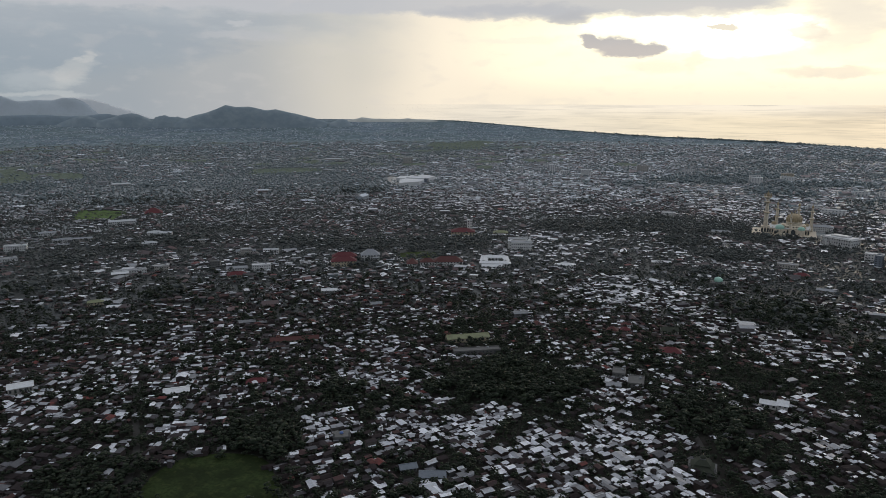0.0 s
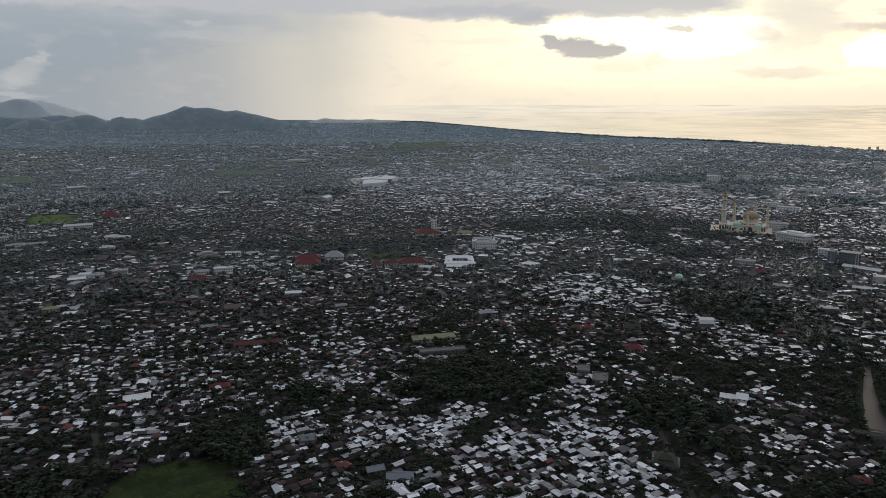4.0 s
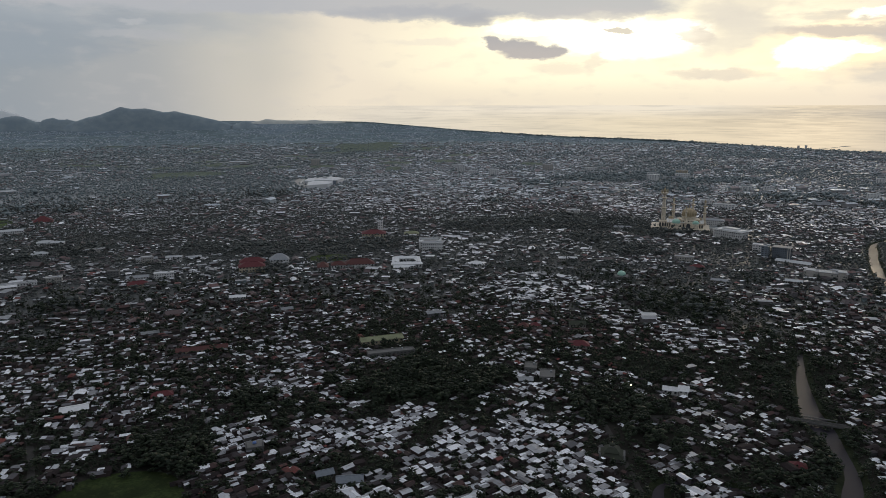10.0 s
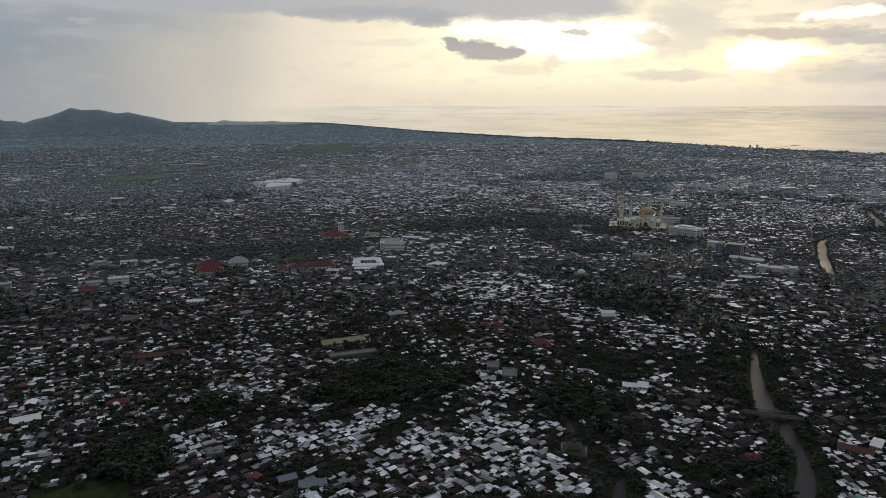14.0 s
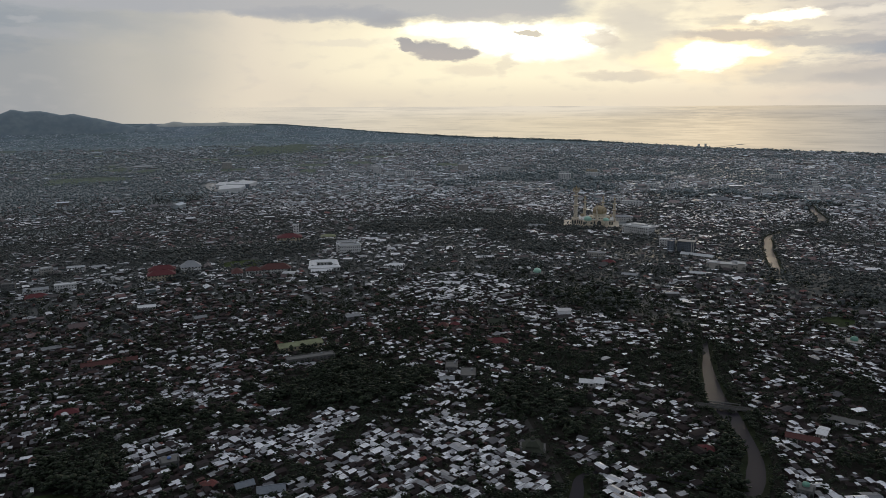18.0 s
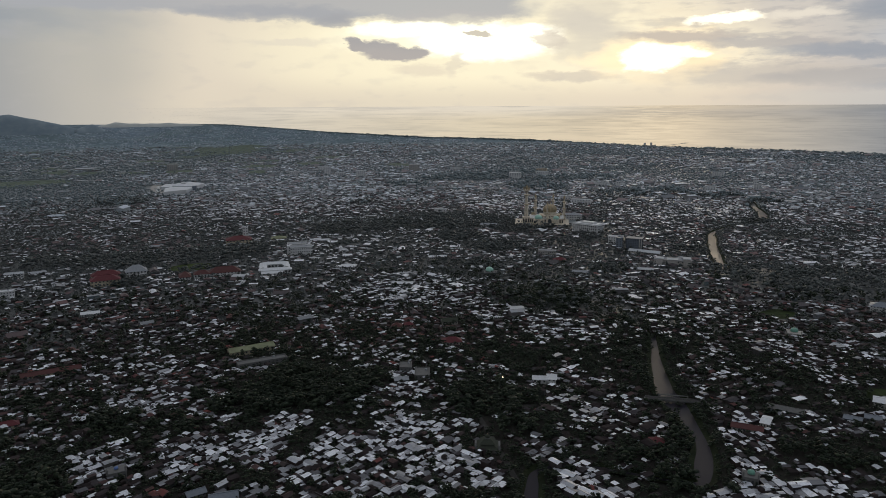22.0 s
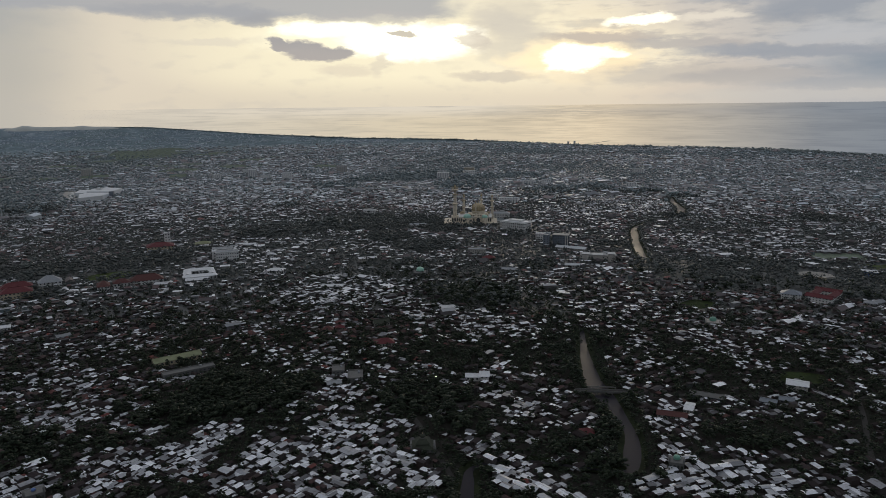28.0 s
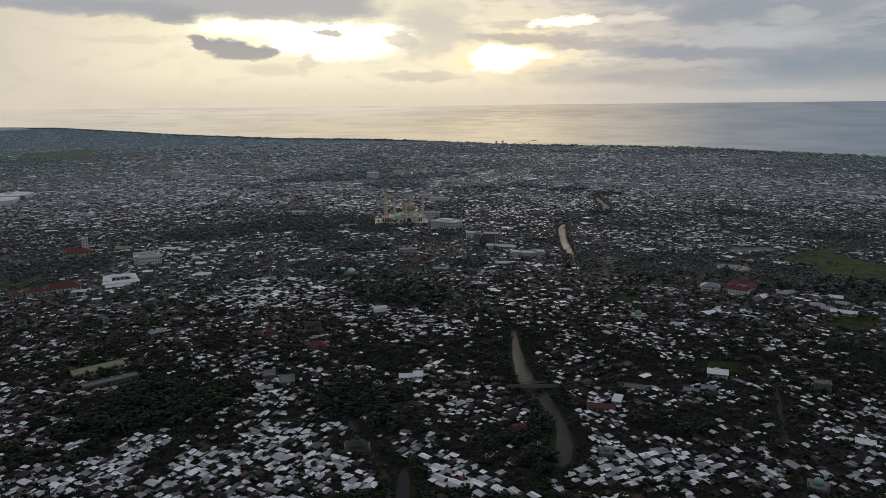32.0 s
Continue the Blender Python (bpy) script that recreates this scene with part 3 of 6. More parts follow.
WOODS_MIDDLE = [(214, 549, 10), (210, 770, 34), (177, 802, 50), (641, 660, 26), (620, 680, 24), (679, 643, 26), (699, 622, 26), (721, 620, 26), (690, 665, 42), (740, 620, 45), (643, 723, 20), (539, 817, 60), (593, 781, 55), (665, 722, 26), (483, 855, 60), (692, 729, 24)]
WOODS_FAR = [(-260, 1000, 40), (-350, 1046, 55), (-270, 1070, 55), (-200, 1095, 40), (-419, 1058, 55), (299, 1122, 24), (350, 1140, 18), (-81, 1268, 46), (235, 1254, 34), (10, 1282, 46), (90, 1292, 46), (216, 1291, 30), (300, 1275, 42), (380, 1290, 40), (232, 1325, 46)]
# belts of trees along streets, compounds and river banks
BELTS_SOUTH = [(-1476, 1560, 86), (-1256, 1416, 45), (-1058, 1365, 48), (-1027, 1411, 42), (-925, 1397, 33), (-1031, 1080, 36), (-649, 1004, 38), (-729, 836, 35), (-1173, 1701, 49), (-673, 677, 30), (-708, 943, 28), (-481, 1043, 27), (-662, 735, 28), (-492, 719, 28)]
BELTS_MIDDLE = [(-321, 1048, 26), (-321, 913, 23), (-259, 1058, 35), (-209, 1079, 26), (-165, 1143, 23), (-45, 1136, 23), (39, 1321, 63), (135, 1295, 42), (218, 1345, 54), (246, 1239, 30), (123, 1386, 55), (-65, 1341, 32), (-30, 1630, 32), (-597, 1710, 58), (-122, 959, 19), (138, 952, 23)]
BELTS_FAR = [(344, 2188, 106), (215, 2156, 86), (481, 2337, 76), (539, 2116, 70), (83, 2005, 64), (661, 2146, 89), (624, 1734, 73), (750, 1767, 61), (790, 1642, 44), (885, 1671, 38), (441, 1920, 79), (893, 1540, 35), (711, 1266, 29), (478, 1032, 27)]
BELTS_WEST = [(527, 840, 63), (618, 854, 42), (650, 797, 25), (704, 742, 49), (495, 750, 29), (192, 1085, 44), (134, 1182, 38), (177, 815, 33), (219, 787, 26), (313, 915, 31), (446, 868, 23), (961, 1172, 48), (952, 913, 42)]
BELTS_NEAR = [(219, 578, 11), (206, 523, 9), (251, 679, 12), (266, 596, 8), (157, 402, 14), (176, 373, 13), (102, 456, 19), (92, 506, 20), (-226, 398, 16), (-301, 335, 22), (-263, 337, 17), (-194, 493, 17), (-116, 511, 13), (204, 446, 6), (198, 428, 6), (178, 396, 8), (230, 462, 6), (232, 508, 5)]
WOODS = WOODS_NEAR + WOODS_MIDDLE + WOODS_FAR + BELTS_SOUTH + BELTS_MIDDLE + BELTS_FAR + BELTS_WEST + BELTS_NEAR


def smooth_line(pts, n):
    """Points along a smooth curve through the given ones."""
    p = np.array(pts, dtype=float)
    out = []
    for i in range(len(p) - 1):
        a, b, c, d = p[max(i - 1, 0)], p[i], p[i + 1], p[min(i + 2, len(p) - 1)]
        for k in range(n):
            t = k / n
            out.append(0.5 * (2 * b + (c - a) * t + (2 * a - 5 * b + 4 * c - d) * t * t + (3 * b - a - 3 * c + d) * t ** 3))
    out.append(p[-1])
    return np.array(out)


RIVER_LINE = smooth_line([(rx, ry, rw * (0.74 if rw > 5 else 1)) for rx, ry, rw in RIVER], 5)


def river_gap(x, y):
    """Distance from the river's bank."""
    best = np.full(np.shape(x), 1e9)
    for px, py, w in RIVER_LINE[RIVER_LINE[:, 2] > 4.5]:
        best = np.minimum(best, np.hypot(x - px, y - py) - w / 2)
    return best


FIELDS = {
    "meadow": ("dark green overgrown meadow beside the houses", M_LAWN, [(-239, 298), (-253, 328), (-256, 349), (-249, 367), (-229, 378), (-205, 379), (-187, 363), (-160, 314)]),
    "rice_field": ("bright green flooded rice fields behind a tree belt", M_FIELD, [(744, 847), (744, 786), (761, 758), (713, 699), (737, 666), (780, 645), (880, 620), (930, 700), (848, 727), (837, 789), (860, 833), (818, 839), (766, 810)]),
    "sports_field": ("bright green grass sports field in the town", M_PITCH, [(-990, 1158), (-905, 1170), (-960, 1276), (-1066, 1268)]),
    "school_lawn": ("green school lawn among red roofs", M_FIELD, [(-283, 967), (-234, 990), (-247, 1025), (-290, 1006)]),
    "rice_plot": ("green rice plots in the far plain", M_PADDY, [(-1586, 1601), (-1584, 1718), (-1824, 1959), (-1912, 1937)]),
    "rice_strip": ("narrow green rice plot in the far plain", M_PADDY, [(-1553, 1757), (-1488, 1806), (-1616, 1952), (-1694, 1932)]),
    "farmland": ("strip of pale green farmland between settlements", M_PADDY, [(-1086, 2044), (-916, 2183), (-973, 2320), (-1162, 2228)]),
    "green_plain": ("broad green paddy plain near the coast", M_PADDY, [(-807, 3296), (-700, 3420), (-560, 3480), (-617, 3620), (-520, 3800), (-640, 3900), (-600, 4120), (-756, 4330), (-860, 4050), (-965, 4130), (-930, 3700), (-860, 3600)]),
    "seed_beds": ("pale green seed beds beside the rice fields", M_PADDY, [(705, 868), (738, 902), (796, 880), (772, 842), (742, 850)]),
    "paddy": ("small green paddy among village houses", M_LAWN, [(404, 700), (432, 712), (446, 690), (418, 676)]),
    "grass_plot": ("dim green grass plot beside sheds", M_LAWN, [(545, 530), (600, 560), (640, 545), (585, 512)]),
    "vacant_lot": ("overgrown vacant lot among metal roofs", M_LAWN, [(366, 474), (392, 462), (410, 478), (384, 492)]),
}


def inside(poly, x, y):
    x, y = np.asarray(x), np.asarray(y)
    res = np.zeros(x.shape, dtype=bool)
    for (x0, y0), (x1, y1) in zip(poly, poly[1:] + poly[:1]):
        cross = ((y0 > y) != (y1 > y)) & (x < (x1 - x0) * (y - y0) / (y1 - y0 + 1e-12) + x0)
        res ^= cross
    return res


# ---- ground, sea, river, fields ----
def ring_sheet(name, az0, az1, n, lo, hi, steps, mat, label, category):
    """A sheet between two curves of bearing, each given as depth below the horizon."""
    az = np.linspace(az0, az1, n)
    rows_ = []
    for k in range(steps + 1):
        f = k / steps
        rows_.append(far_point(az, lo(az) * (1 - f) + hi(az) * f))
    v = np.concatenate(rows_)
    loops = []
    for k in range(steps):
        for i in range(n - 1):
            p = k * n + i
            loops += [p, p + 1, p + n + 1, p + n]
    ob = new(name, quick_mesh(name, v, loops, [4] * (len(loops) // 4), [mat]))
    return tagged(ob, label, category, kind="structure")


def make_disc():
    radii = [1, 60, 150, 300, 500, 800, 1300, 2000, 3000, RIM]
    n = 120
    v = [(r * math.sin(2 * math.pi * i / n), r * math.cos(2 * math.pi * i / n), 0.0) for r in radii for i in range(n)]
    loops, sizes = [], []
    for k in range(len(radii) - 1):
        for i in range(n):
            j = (i + 1) % n
            loops += [k * n + i, (k + 1) * n + i, (k + 1) * n + j, k * n + j][::-1]
            sizes.append(4)
    loops += list(range(n))[::-1]
    sizes.append(n)
    me = quick_mesh("ground", v, loops, sizes, [M_GROUND])
    me.flip_normals() if me.polygons[0].normal.z < 0 else None
    return tagged(new("ground", me), "dark scrubby earth under the town", "ground", kind="structure")


make_disc()


# blue-grey tones of the plain hold painted distance haze
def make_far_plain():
    a = Mat("hazed_plain", 0.85)
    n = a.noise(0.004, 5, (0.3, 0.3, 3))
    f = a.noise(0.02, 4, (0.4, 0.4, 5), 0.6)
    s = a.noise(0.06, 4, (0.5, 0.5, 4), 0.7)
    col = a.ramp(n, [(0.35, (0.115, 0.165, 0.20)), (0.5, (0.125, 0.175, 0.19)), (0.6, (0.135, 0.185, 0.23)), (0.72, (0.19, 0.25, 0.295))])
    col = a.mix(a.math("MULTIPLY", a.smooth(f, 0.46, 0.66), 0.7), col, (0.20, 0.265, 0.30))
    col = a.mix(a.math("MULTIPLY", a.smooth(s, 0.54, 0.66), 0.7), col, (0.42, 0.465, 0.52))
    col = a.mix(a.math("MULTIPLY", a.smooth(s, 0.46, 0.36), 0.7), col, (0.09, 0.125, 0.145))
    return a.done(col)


# hill forest with the haze mixed into its green
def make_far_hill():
    a = Mat("hazed_hill_forest", 0.9)
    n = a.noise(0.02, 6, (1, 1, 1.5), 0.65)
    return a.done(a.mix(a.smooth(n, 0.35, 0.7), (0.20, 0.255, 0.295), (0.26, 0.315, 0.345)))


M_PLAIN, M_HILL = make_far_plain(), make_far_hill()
# mist on groves and range is a paler base colour
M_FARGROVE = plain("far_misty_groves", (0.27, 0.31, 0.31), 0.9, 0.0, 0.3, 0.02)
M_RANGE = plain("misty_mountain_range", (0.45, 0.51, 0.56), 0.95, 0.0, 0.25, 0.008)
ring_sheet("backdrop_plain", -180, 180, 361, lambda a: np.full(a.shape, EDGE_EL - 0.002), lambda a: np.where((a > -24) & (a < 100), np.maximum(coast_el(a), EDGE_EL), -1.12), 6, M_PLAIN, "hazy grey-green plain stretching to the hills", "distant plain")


def make_town_ground(name, base, dust, spec):
    """Yards and lanes between far houses, their colour lifted by painted haze; at a flat angle the gloss shines under
    the bright sky.
    """
    a = Mat(name, 0.5, 0.0, spec)
    col = a.ramp(a.noise(0.012, 6), [(0.35, tuple(c * 0.6 for c in base)), (0.5, base), (0.68, dust)])
    a.bump(a.noise(0.08, 4), 0.4, 1.2)
    return a.done(a.mix(a.math("MULTIPLY", a.smooth(a.noise(0.15, 4), 0.45, 0.65), 0.5), col, tuple(c * 0.55 for c in base)))


# two ground sheets, the farther one paler and bluer: haze in the colour
M_MIDGROUND = make_town_ground("half_hazed_yards", (0.024, 0.031, 0.034), (0.047, 0.054, 0.060), 0.3)
ring_sheet("inner_town_ground", -60, 75, 160, lambda a: np.full(a.shape, -17.0), lambda a: np.full(a.shape, -9.25), 4, M_MIDGROUND, "grey yards and lanes between houses, faintly hazed in colour", "ground").location.z = 0.05
M_TOWNGROUND = make_town_ground("hazed_yards", (0.118, 0.146, 0.163), (0.192, 0.215, 0.228), 0.6)
ring_sheet("town_ground", -60, 75, 160, lambda a: np.full(a.shape, -9.2), lambda a: np.full(a.shape, -3.8), 4, M_TOWNGROUND, "grey yards and lanes between far houses, haze-paled in colour", "ground").location.z = 0.05
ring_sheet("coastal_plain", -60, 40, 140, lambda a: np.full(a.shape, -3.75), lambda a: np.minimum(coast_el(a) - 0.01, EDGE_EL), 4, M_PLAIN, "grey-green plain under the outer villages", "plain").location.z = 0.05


def make_far_sea():
    """The open sea as a plain glowing backdrop: the sky's reflection is painted as pale gold below the glow, slate blue
    beyond it, with long wind streaks.
    """
    a = Mat("far_sea", 0.6, 0.0, 0.0)
    sp = a.t.nodes.new("ShaderNodeSeparateXYZ")
    plug(a.t, sp.inputs[0], a.geo.outputs["Position"])
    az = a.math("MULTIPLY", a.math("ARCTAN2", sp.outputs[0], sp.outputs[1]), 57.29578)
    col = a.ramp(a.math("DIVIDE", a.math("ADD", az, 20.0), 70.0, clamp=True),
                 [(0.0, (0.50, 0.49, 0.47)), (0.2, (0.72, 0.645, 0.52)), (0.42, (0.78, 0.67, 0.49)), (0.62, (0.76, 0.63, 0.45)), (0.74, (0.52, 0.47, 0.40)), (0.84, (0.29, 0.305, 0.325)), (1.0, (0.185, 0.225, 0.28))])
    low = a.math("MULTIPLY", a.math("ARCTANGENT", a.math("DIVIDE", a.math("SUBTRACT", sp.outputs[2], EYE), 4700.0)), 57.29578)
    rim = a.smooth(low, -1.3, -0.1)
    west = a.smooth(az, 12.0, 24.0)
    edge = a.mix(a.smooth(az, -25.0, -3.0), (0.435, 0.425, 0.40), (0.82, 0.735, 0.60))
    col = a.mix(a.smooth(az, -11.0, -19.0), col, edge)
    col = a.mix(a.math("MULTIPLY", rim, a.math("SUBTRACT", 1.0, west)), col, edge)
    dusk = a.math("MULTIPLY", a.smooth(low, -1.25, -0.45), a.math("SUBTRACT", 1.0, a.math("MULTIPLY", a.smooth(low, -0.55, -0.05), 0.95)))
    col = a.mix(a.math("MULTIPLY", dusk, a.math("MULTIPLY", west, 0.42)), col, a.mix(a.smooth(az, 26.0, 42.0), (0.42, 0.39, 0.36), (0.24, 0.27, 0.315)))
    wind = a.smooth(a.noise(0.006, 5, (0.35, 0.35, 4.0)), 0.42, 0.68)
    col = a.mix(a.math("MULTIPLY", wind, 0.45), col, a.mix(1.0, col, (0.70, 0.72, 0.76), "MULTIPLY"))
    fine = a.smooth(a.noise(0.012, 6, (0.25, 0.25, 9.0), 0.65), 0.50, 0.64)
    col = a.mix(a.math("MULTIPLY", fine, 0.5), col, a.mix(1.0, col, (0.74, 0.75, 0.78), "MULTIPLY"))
    # sun glitter drawn into the emission under the hidden sun
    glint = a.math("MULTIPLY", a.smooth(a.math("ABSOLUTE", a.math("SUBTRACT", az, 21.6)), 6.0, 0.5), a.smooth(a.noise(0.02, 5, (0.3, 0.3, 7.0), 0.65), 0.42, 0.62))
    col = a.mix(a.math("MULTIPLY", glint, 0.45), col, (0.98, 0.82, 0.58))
    # the water emits this colour itself instead of mirroring the sky
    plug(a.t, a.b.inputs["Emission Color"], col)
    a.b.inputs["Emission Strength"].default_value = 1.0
    # mist over the southern sea is made by fading the sheet out
    plug(a.t, a.b.inputs["Alpha"], a.smooth(az, -19.0, -6.0))
    return a.done((0.02, 0.025, 0.03))


M_FARSEA = make_far_sea()
ring_sheet("sea", 17, 100, 160, lambda a: np.minimum(coast_el(a), EDGE_EL), lambda a: np.full(a.shape, EDGE_EL), 6, M_FARSEA, "calm sea glowing pale gold, sky reflection painted in", "sea").location.z = 0.6
ring_sheet("backdrop_sea", -24, 100, 240, lambda a: np.maximum(coast_el(a), EDGE_EL), lambda a: np.full(a.shape, -0.03), 14, M_FARSEA, "open sea to the horizon, its pale gold light painted in", "sea")



def strip(line, off0, off1, z):
    """A ribbon along a line of (x, y, width) between two offsets past its half width."""
    d = np.gradient(line[:, :2], axis=0)
    d /= np.linalg.norm(d, axis=1)[:, None]
    nrm = np.stack([-d[:, 1], d[:, 0]], 1)
    v0 = line[:, :2] + nrm * (off0(line[:, 2]))[:, None]
    v1 = line[:, :2] + nrm * (off1(line[:, 2]))[:, None]
    n = len(line)
    v = np.concatenate([np.c_[v0, np.full(n, z[0])], np.c_[v1, np.full(n, z[1])]])
    loops = []
    for i in range(n - 1):
        loops += [i, n + i, n + i + 1, i + 1]
    me = quick_mesh("strip", v, loops, [4] * (n - 1), [])
    if me.polygons[0].normal.z < 0:
        me.flip_normals()
    return me


river = new("river", strip(RIVER_LINE, lambda w: -w / 2, lambda w: w / 2, (0.3, 0.3)))
river.data.materials.append(M_RIVER)
tagged(river, "muddy brown river winding between houses", "river", kind="structure")
for s in (-1, 1):
    bank = new("river_bank", strip(RIVER_LINE, lambda w: s * (w / 2 - 0.3), lambda w: s * (w / 2 + 4.0), (0.2, 1.4)))
    bank.data.materials.append(M_BANK)
    tagged(bank, "grassy river bank rising from the water", "river bank", kind="structure")

for key, (label, mat, poly) in FIELDS.items():
    pts = smooth_line(poly + poly[:1], 4)[:-1]
    me = quick_mesh(key, np.c_[pts, np.full(len(pts), 0.25)], list(range(len(pts))), [len(pts)], [mat])
    if me.polygons[0].normal.z < 0:
        me.flip_normals()
    tagged(new(key, me), label, "field", kind="structure")

ROADS = [[(40, 600, 5), (66, 492, 5), (75, 425, 5), (84, 330, 5)], [(470, 540, 5), (396, 423, 5), (347, 358, 5), (300, 290, 5)], [(-400, 560, 5), (-348, 457, 6), (-285, 368, 6), (-260, 320, 6)],
         [(20, 486, 6), (195, 489, 7), (238, 477, 7), (420, 430, 6)], [(-420, 840, 7), (-180, 880, 7), (60, 950, 8), (300, 1150, 8)], [(250, 850, 6), (380, 900, 6), (560, 1000, 6)]]
for line in ROADS:
    line[:] = [(px, py, w * 0.72) for px, py, w in line]
    r = new("road", strip(smooth_line(line, 8), lambda w: -w / 2, lambda w: w / 2, (0.18, 0.18)))
    r.data.materials.append(M_ASPHALT)
    tagged(r, "narrow grey asphalt road between house rows", "road", kind="structure")
ROAD_PTS = np.concatenate([smooth_line(line, 8) for line in ROADS])


def road_gap(x, y):
    best = np.full(np.shape(x), 1e9)
    for px, py, w in ROAD_PTS:
        best = np.minimum(best, np.hypot(x - px, y - py) - w / 2)
    return best


# paddies of the coastal plain
prng = np.random.RandomState(19)
PADDIES = []
for _ in range(85):
    a, r = radians(prng.uniform(-49, 2)), prng.uniform(2500, 4350)
    px, py, pw, pl, pt = r * math.sin(a), r * math.cos(a), prng.uniform(40, 130), prng.uniform(50, 170), prng.uniform(-0.4, 0.4)
    q = [(px + u * pw * math.cos(pt) - v * pl * math.sin(pt), py + u * pw * math.sin(pt) + v * pl * math.cos(pt)) for u, v in ((-0.5, -0.5), (0.5, -0.4), (0.45, 0.5), (-0.5, 0.45))]
    if max(math.hypot(*c) for c in q) < RIM - 10:
        PADDIES.append(q)
pv = np.array([(c[0], c[1], 0.3 + 0.006 * k) for k, q in enumerate(PADDIES) for c in q])
tagged(new("paddy_fields", quick_mesh("paddy_fields", pv, list(range(len(pv))), [4] * len(PADDIES), [M_PADDY])), "pale green paddy fields scattered over the coastal plain", "paddy fields", kind="stuff")

# ---- hills of the far shore ----
def hill(label, az0, az1, base, peaks, r, seed, mat=M_HILL):
    """A wooded hill: a ridge of peaks (bearing, height angle) falling to the plain on both sides, with gullies."""
    n, m = 80, 9
    rng = np.random.RandomState(seed)
    az = np.linspace(az0, az1, n)
    top = np.interp(az, [p[0] for p in peaks], [p[1] for p in peaks])
    top = top + np.convolve(rng.randn(n + 8) * 0.02, np.ones(5) / 5, "same")[4:-4]
    v = []
    for k in range(m):
        f = k / (m - 1)
        lift = math.sin(f * math.pi) ** 0.8
        gully = 1 + 0.10 * np.sin(az * 9 + f * 4 + seed) * (1 - lift)
        el = base + (top - base) * lift * gully if 0 < k < m - 1 else np.full(n, base)
        rr = r + (f - 0.5) * 70
        z = EYE + rr * np.tan(np.radians(el))
        v.append(np.stack([rr * np.sin(np.radians(az)), rr * np.cos(np.radians(az)), z], 1))
    v = np.concatenate(v)
    loops = []
    for k in range(m - 1):
        for i in range(n - 1):
            p = k * n + i
            loops += [p, p + 1, p + n + 1, p + n]
    ob = new("hill", quick_mesh("hill", v, loops, [4] * ((m - 1) * (n - 1)), [mat], smooth=True))
    tagged(ob, label, "hill")


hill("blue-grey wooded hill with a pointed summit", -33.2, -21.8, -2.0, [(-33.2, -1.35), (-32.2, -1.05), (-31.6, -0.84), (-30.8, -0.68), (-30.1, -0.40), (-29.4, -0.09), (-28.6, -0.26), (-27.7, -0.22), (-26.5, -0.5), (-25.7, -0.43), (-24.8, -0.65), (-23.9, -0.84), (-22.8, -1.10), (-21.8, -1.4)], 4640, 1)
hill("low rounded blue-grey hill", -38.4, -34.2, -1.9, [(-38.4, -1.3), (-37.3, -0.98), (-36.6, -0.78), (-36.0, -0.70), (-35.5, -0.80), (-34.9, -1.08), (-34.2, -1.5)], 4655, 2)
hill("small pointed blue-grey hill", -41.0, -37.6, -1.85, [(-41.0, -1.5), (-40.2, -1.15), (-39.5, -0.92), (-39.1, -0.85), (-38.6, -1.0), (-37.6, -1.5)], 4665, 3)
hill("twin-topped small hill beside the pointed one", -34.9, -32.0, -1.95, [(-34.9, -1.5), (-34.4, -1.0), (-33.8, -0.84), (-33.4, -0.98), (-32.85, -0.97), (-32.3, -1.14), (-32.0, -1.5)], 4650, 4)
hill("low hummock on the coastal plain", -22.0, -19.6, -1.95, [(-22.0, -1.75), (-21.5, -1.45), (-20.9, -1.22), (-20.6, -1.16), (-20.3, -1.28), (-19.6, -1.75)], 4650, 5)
# foothill woods blued in the colour for haze
M_FOOTHILL = plain("hazed_foothill_woods", (0.225, 0.285, 0.33), 0.95, 0.0, 0.3, 0.02)
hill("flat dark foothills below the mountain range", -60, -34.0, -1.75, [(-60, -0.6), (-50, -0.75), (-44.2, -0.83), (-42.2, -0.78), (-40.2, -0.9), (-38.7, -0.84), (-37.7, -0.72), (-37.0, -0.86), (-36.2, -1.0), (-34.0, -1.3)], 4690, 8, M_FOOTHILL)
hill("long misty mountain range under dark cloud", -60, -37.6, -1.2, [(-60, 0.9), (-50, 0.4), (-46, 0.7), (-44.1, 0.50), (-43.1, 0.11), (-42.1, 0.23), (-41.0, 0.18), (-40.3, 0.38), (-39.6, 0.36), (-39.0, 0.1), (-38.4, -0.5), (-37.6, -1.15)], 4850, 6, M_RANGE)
# rain veil over the ridge, painted as a near-sky tone
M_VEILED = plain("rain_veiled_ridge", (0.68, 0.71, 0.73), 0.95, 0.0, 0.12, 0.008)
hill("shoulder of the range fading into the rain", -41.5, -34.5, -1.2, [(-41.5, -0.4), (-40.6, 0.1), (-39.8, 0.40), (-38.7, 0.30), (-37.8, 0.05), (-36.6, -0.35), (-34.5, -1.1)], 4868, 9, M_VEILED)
# headland lightened towards the sky to stand for mist
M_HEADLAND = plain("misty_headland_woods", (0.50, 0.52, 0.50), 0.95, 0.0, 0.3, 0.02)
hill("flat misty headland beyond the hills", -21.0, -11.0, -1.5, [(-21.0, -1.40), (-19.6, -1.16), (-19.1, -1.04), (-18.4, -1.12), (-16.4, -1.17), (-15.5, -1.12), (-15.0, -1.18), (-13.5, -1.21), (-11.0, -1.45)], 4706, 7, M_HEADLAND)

# ---- the town: house plots and tree plots ----
rng = np.random.RandomState(7)
AZ0, AZ1 = -49.0, 53.0


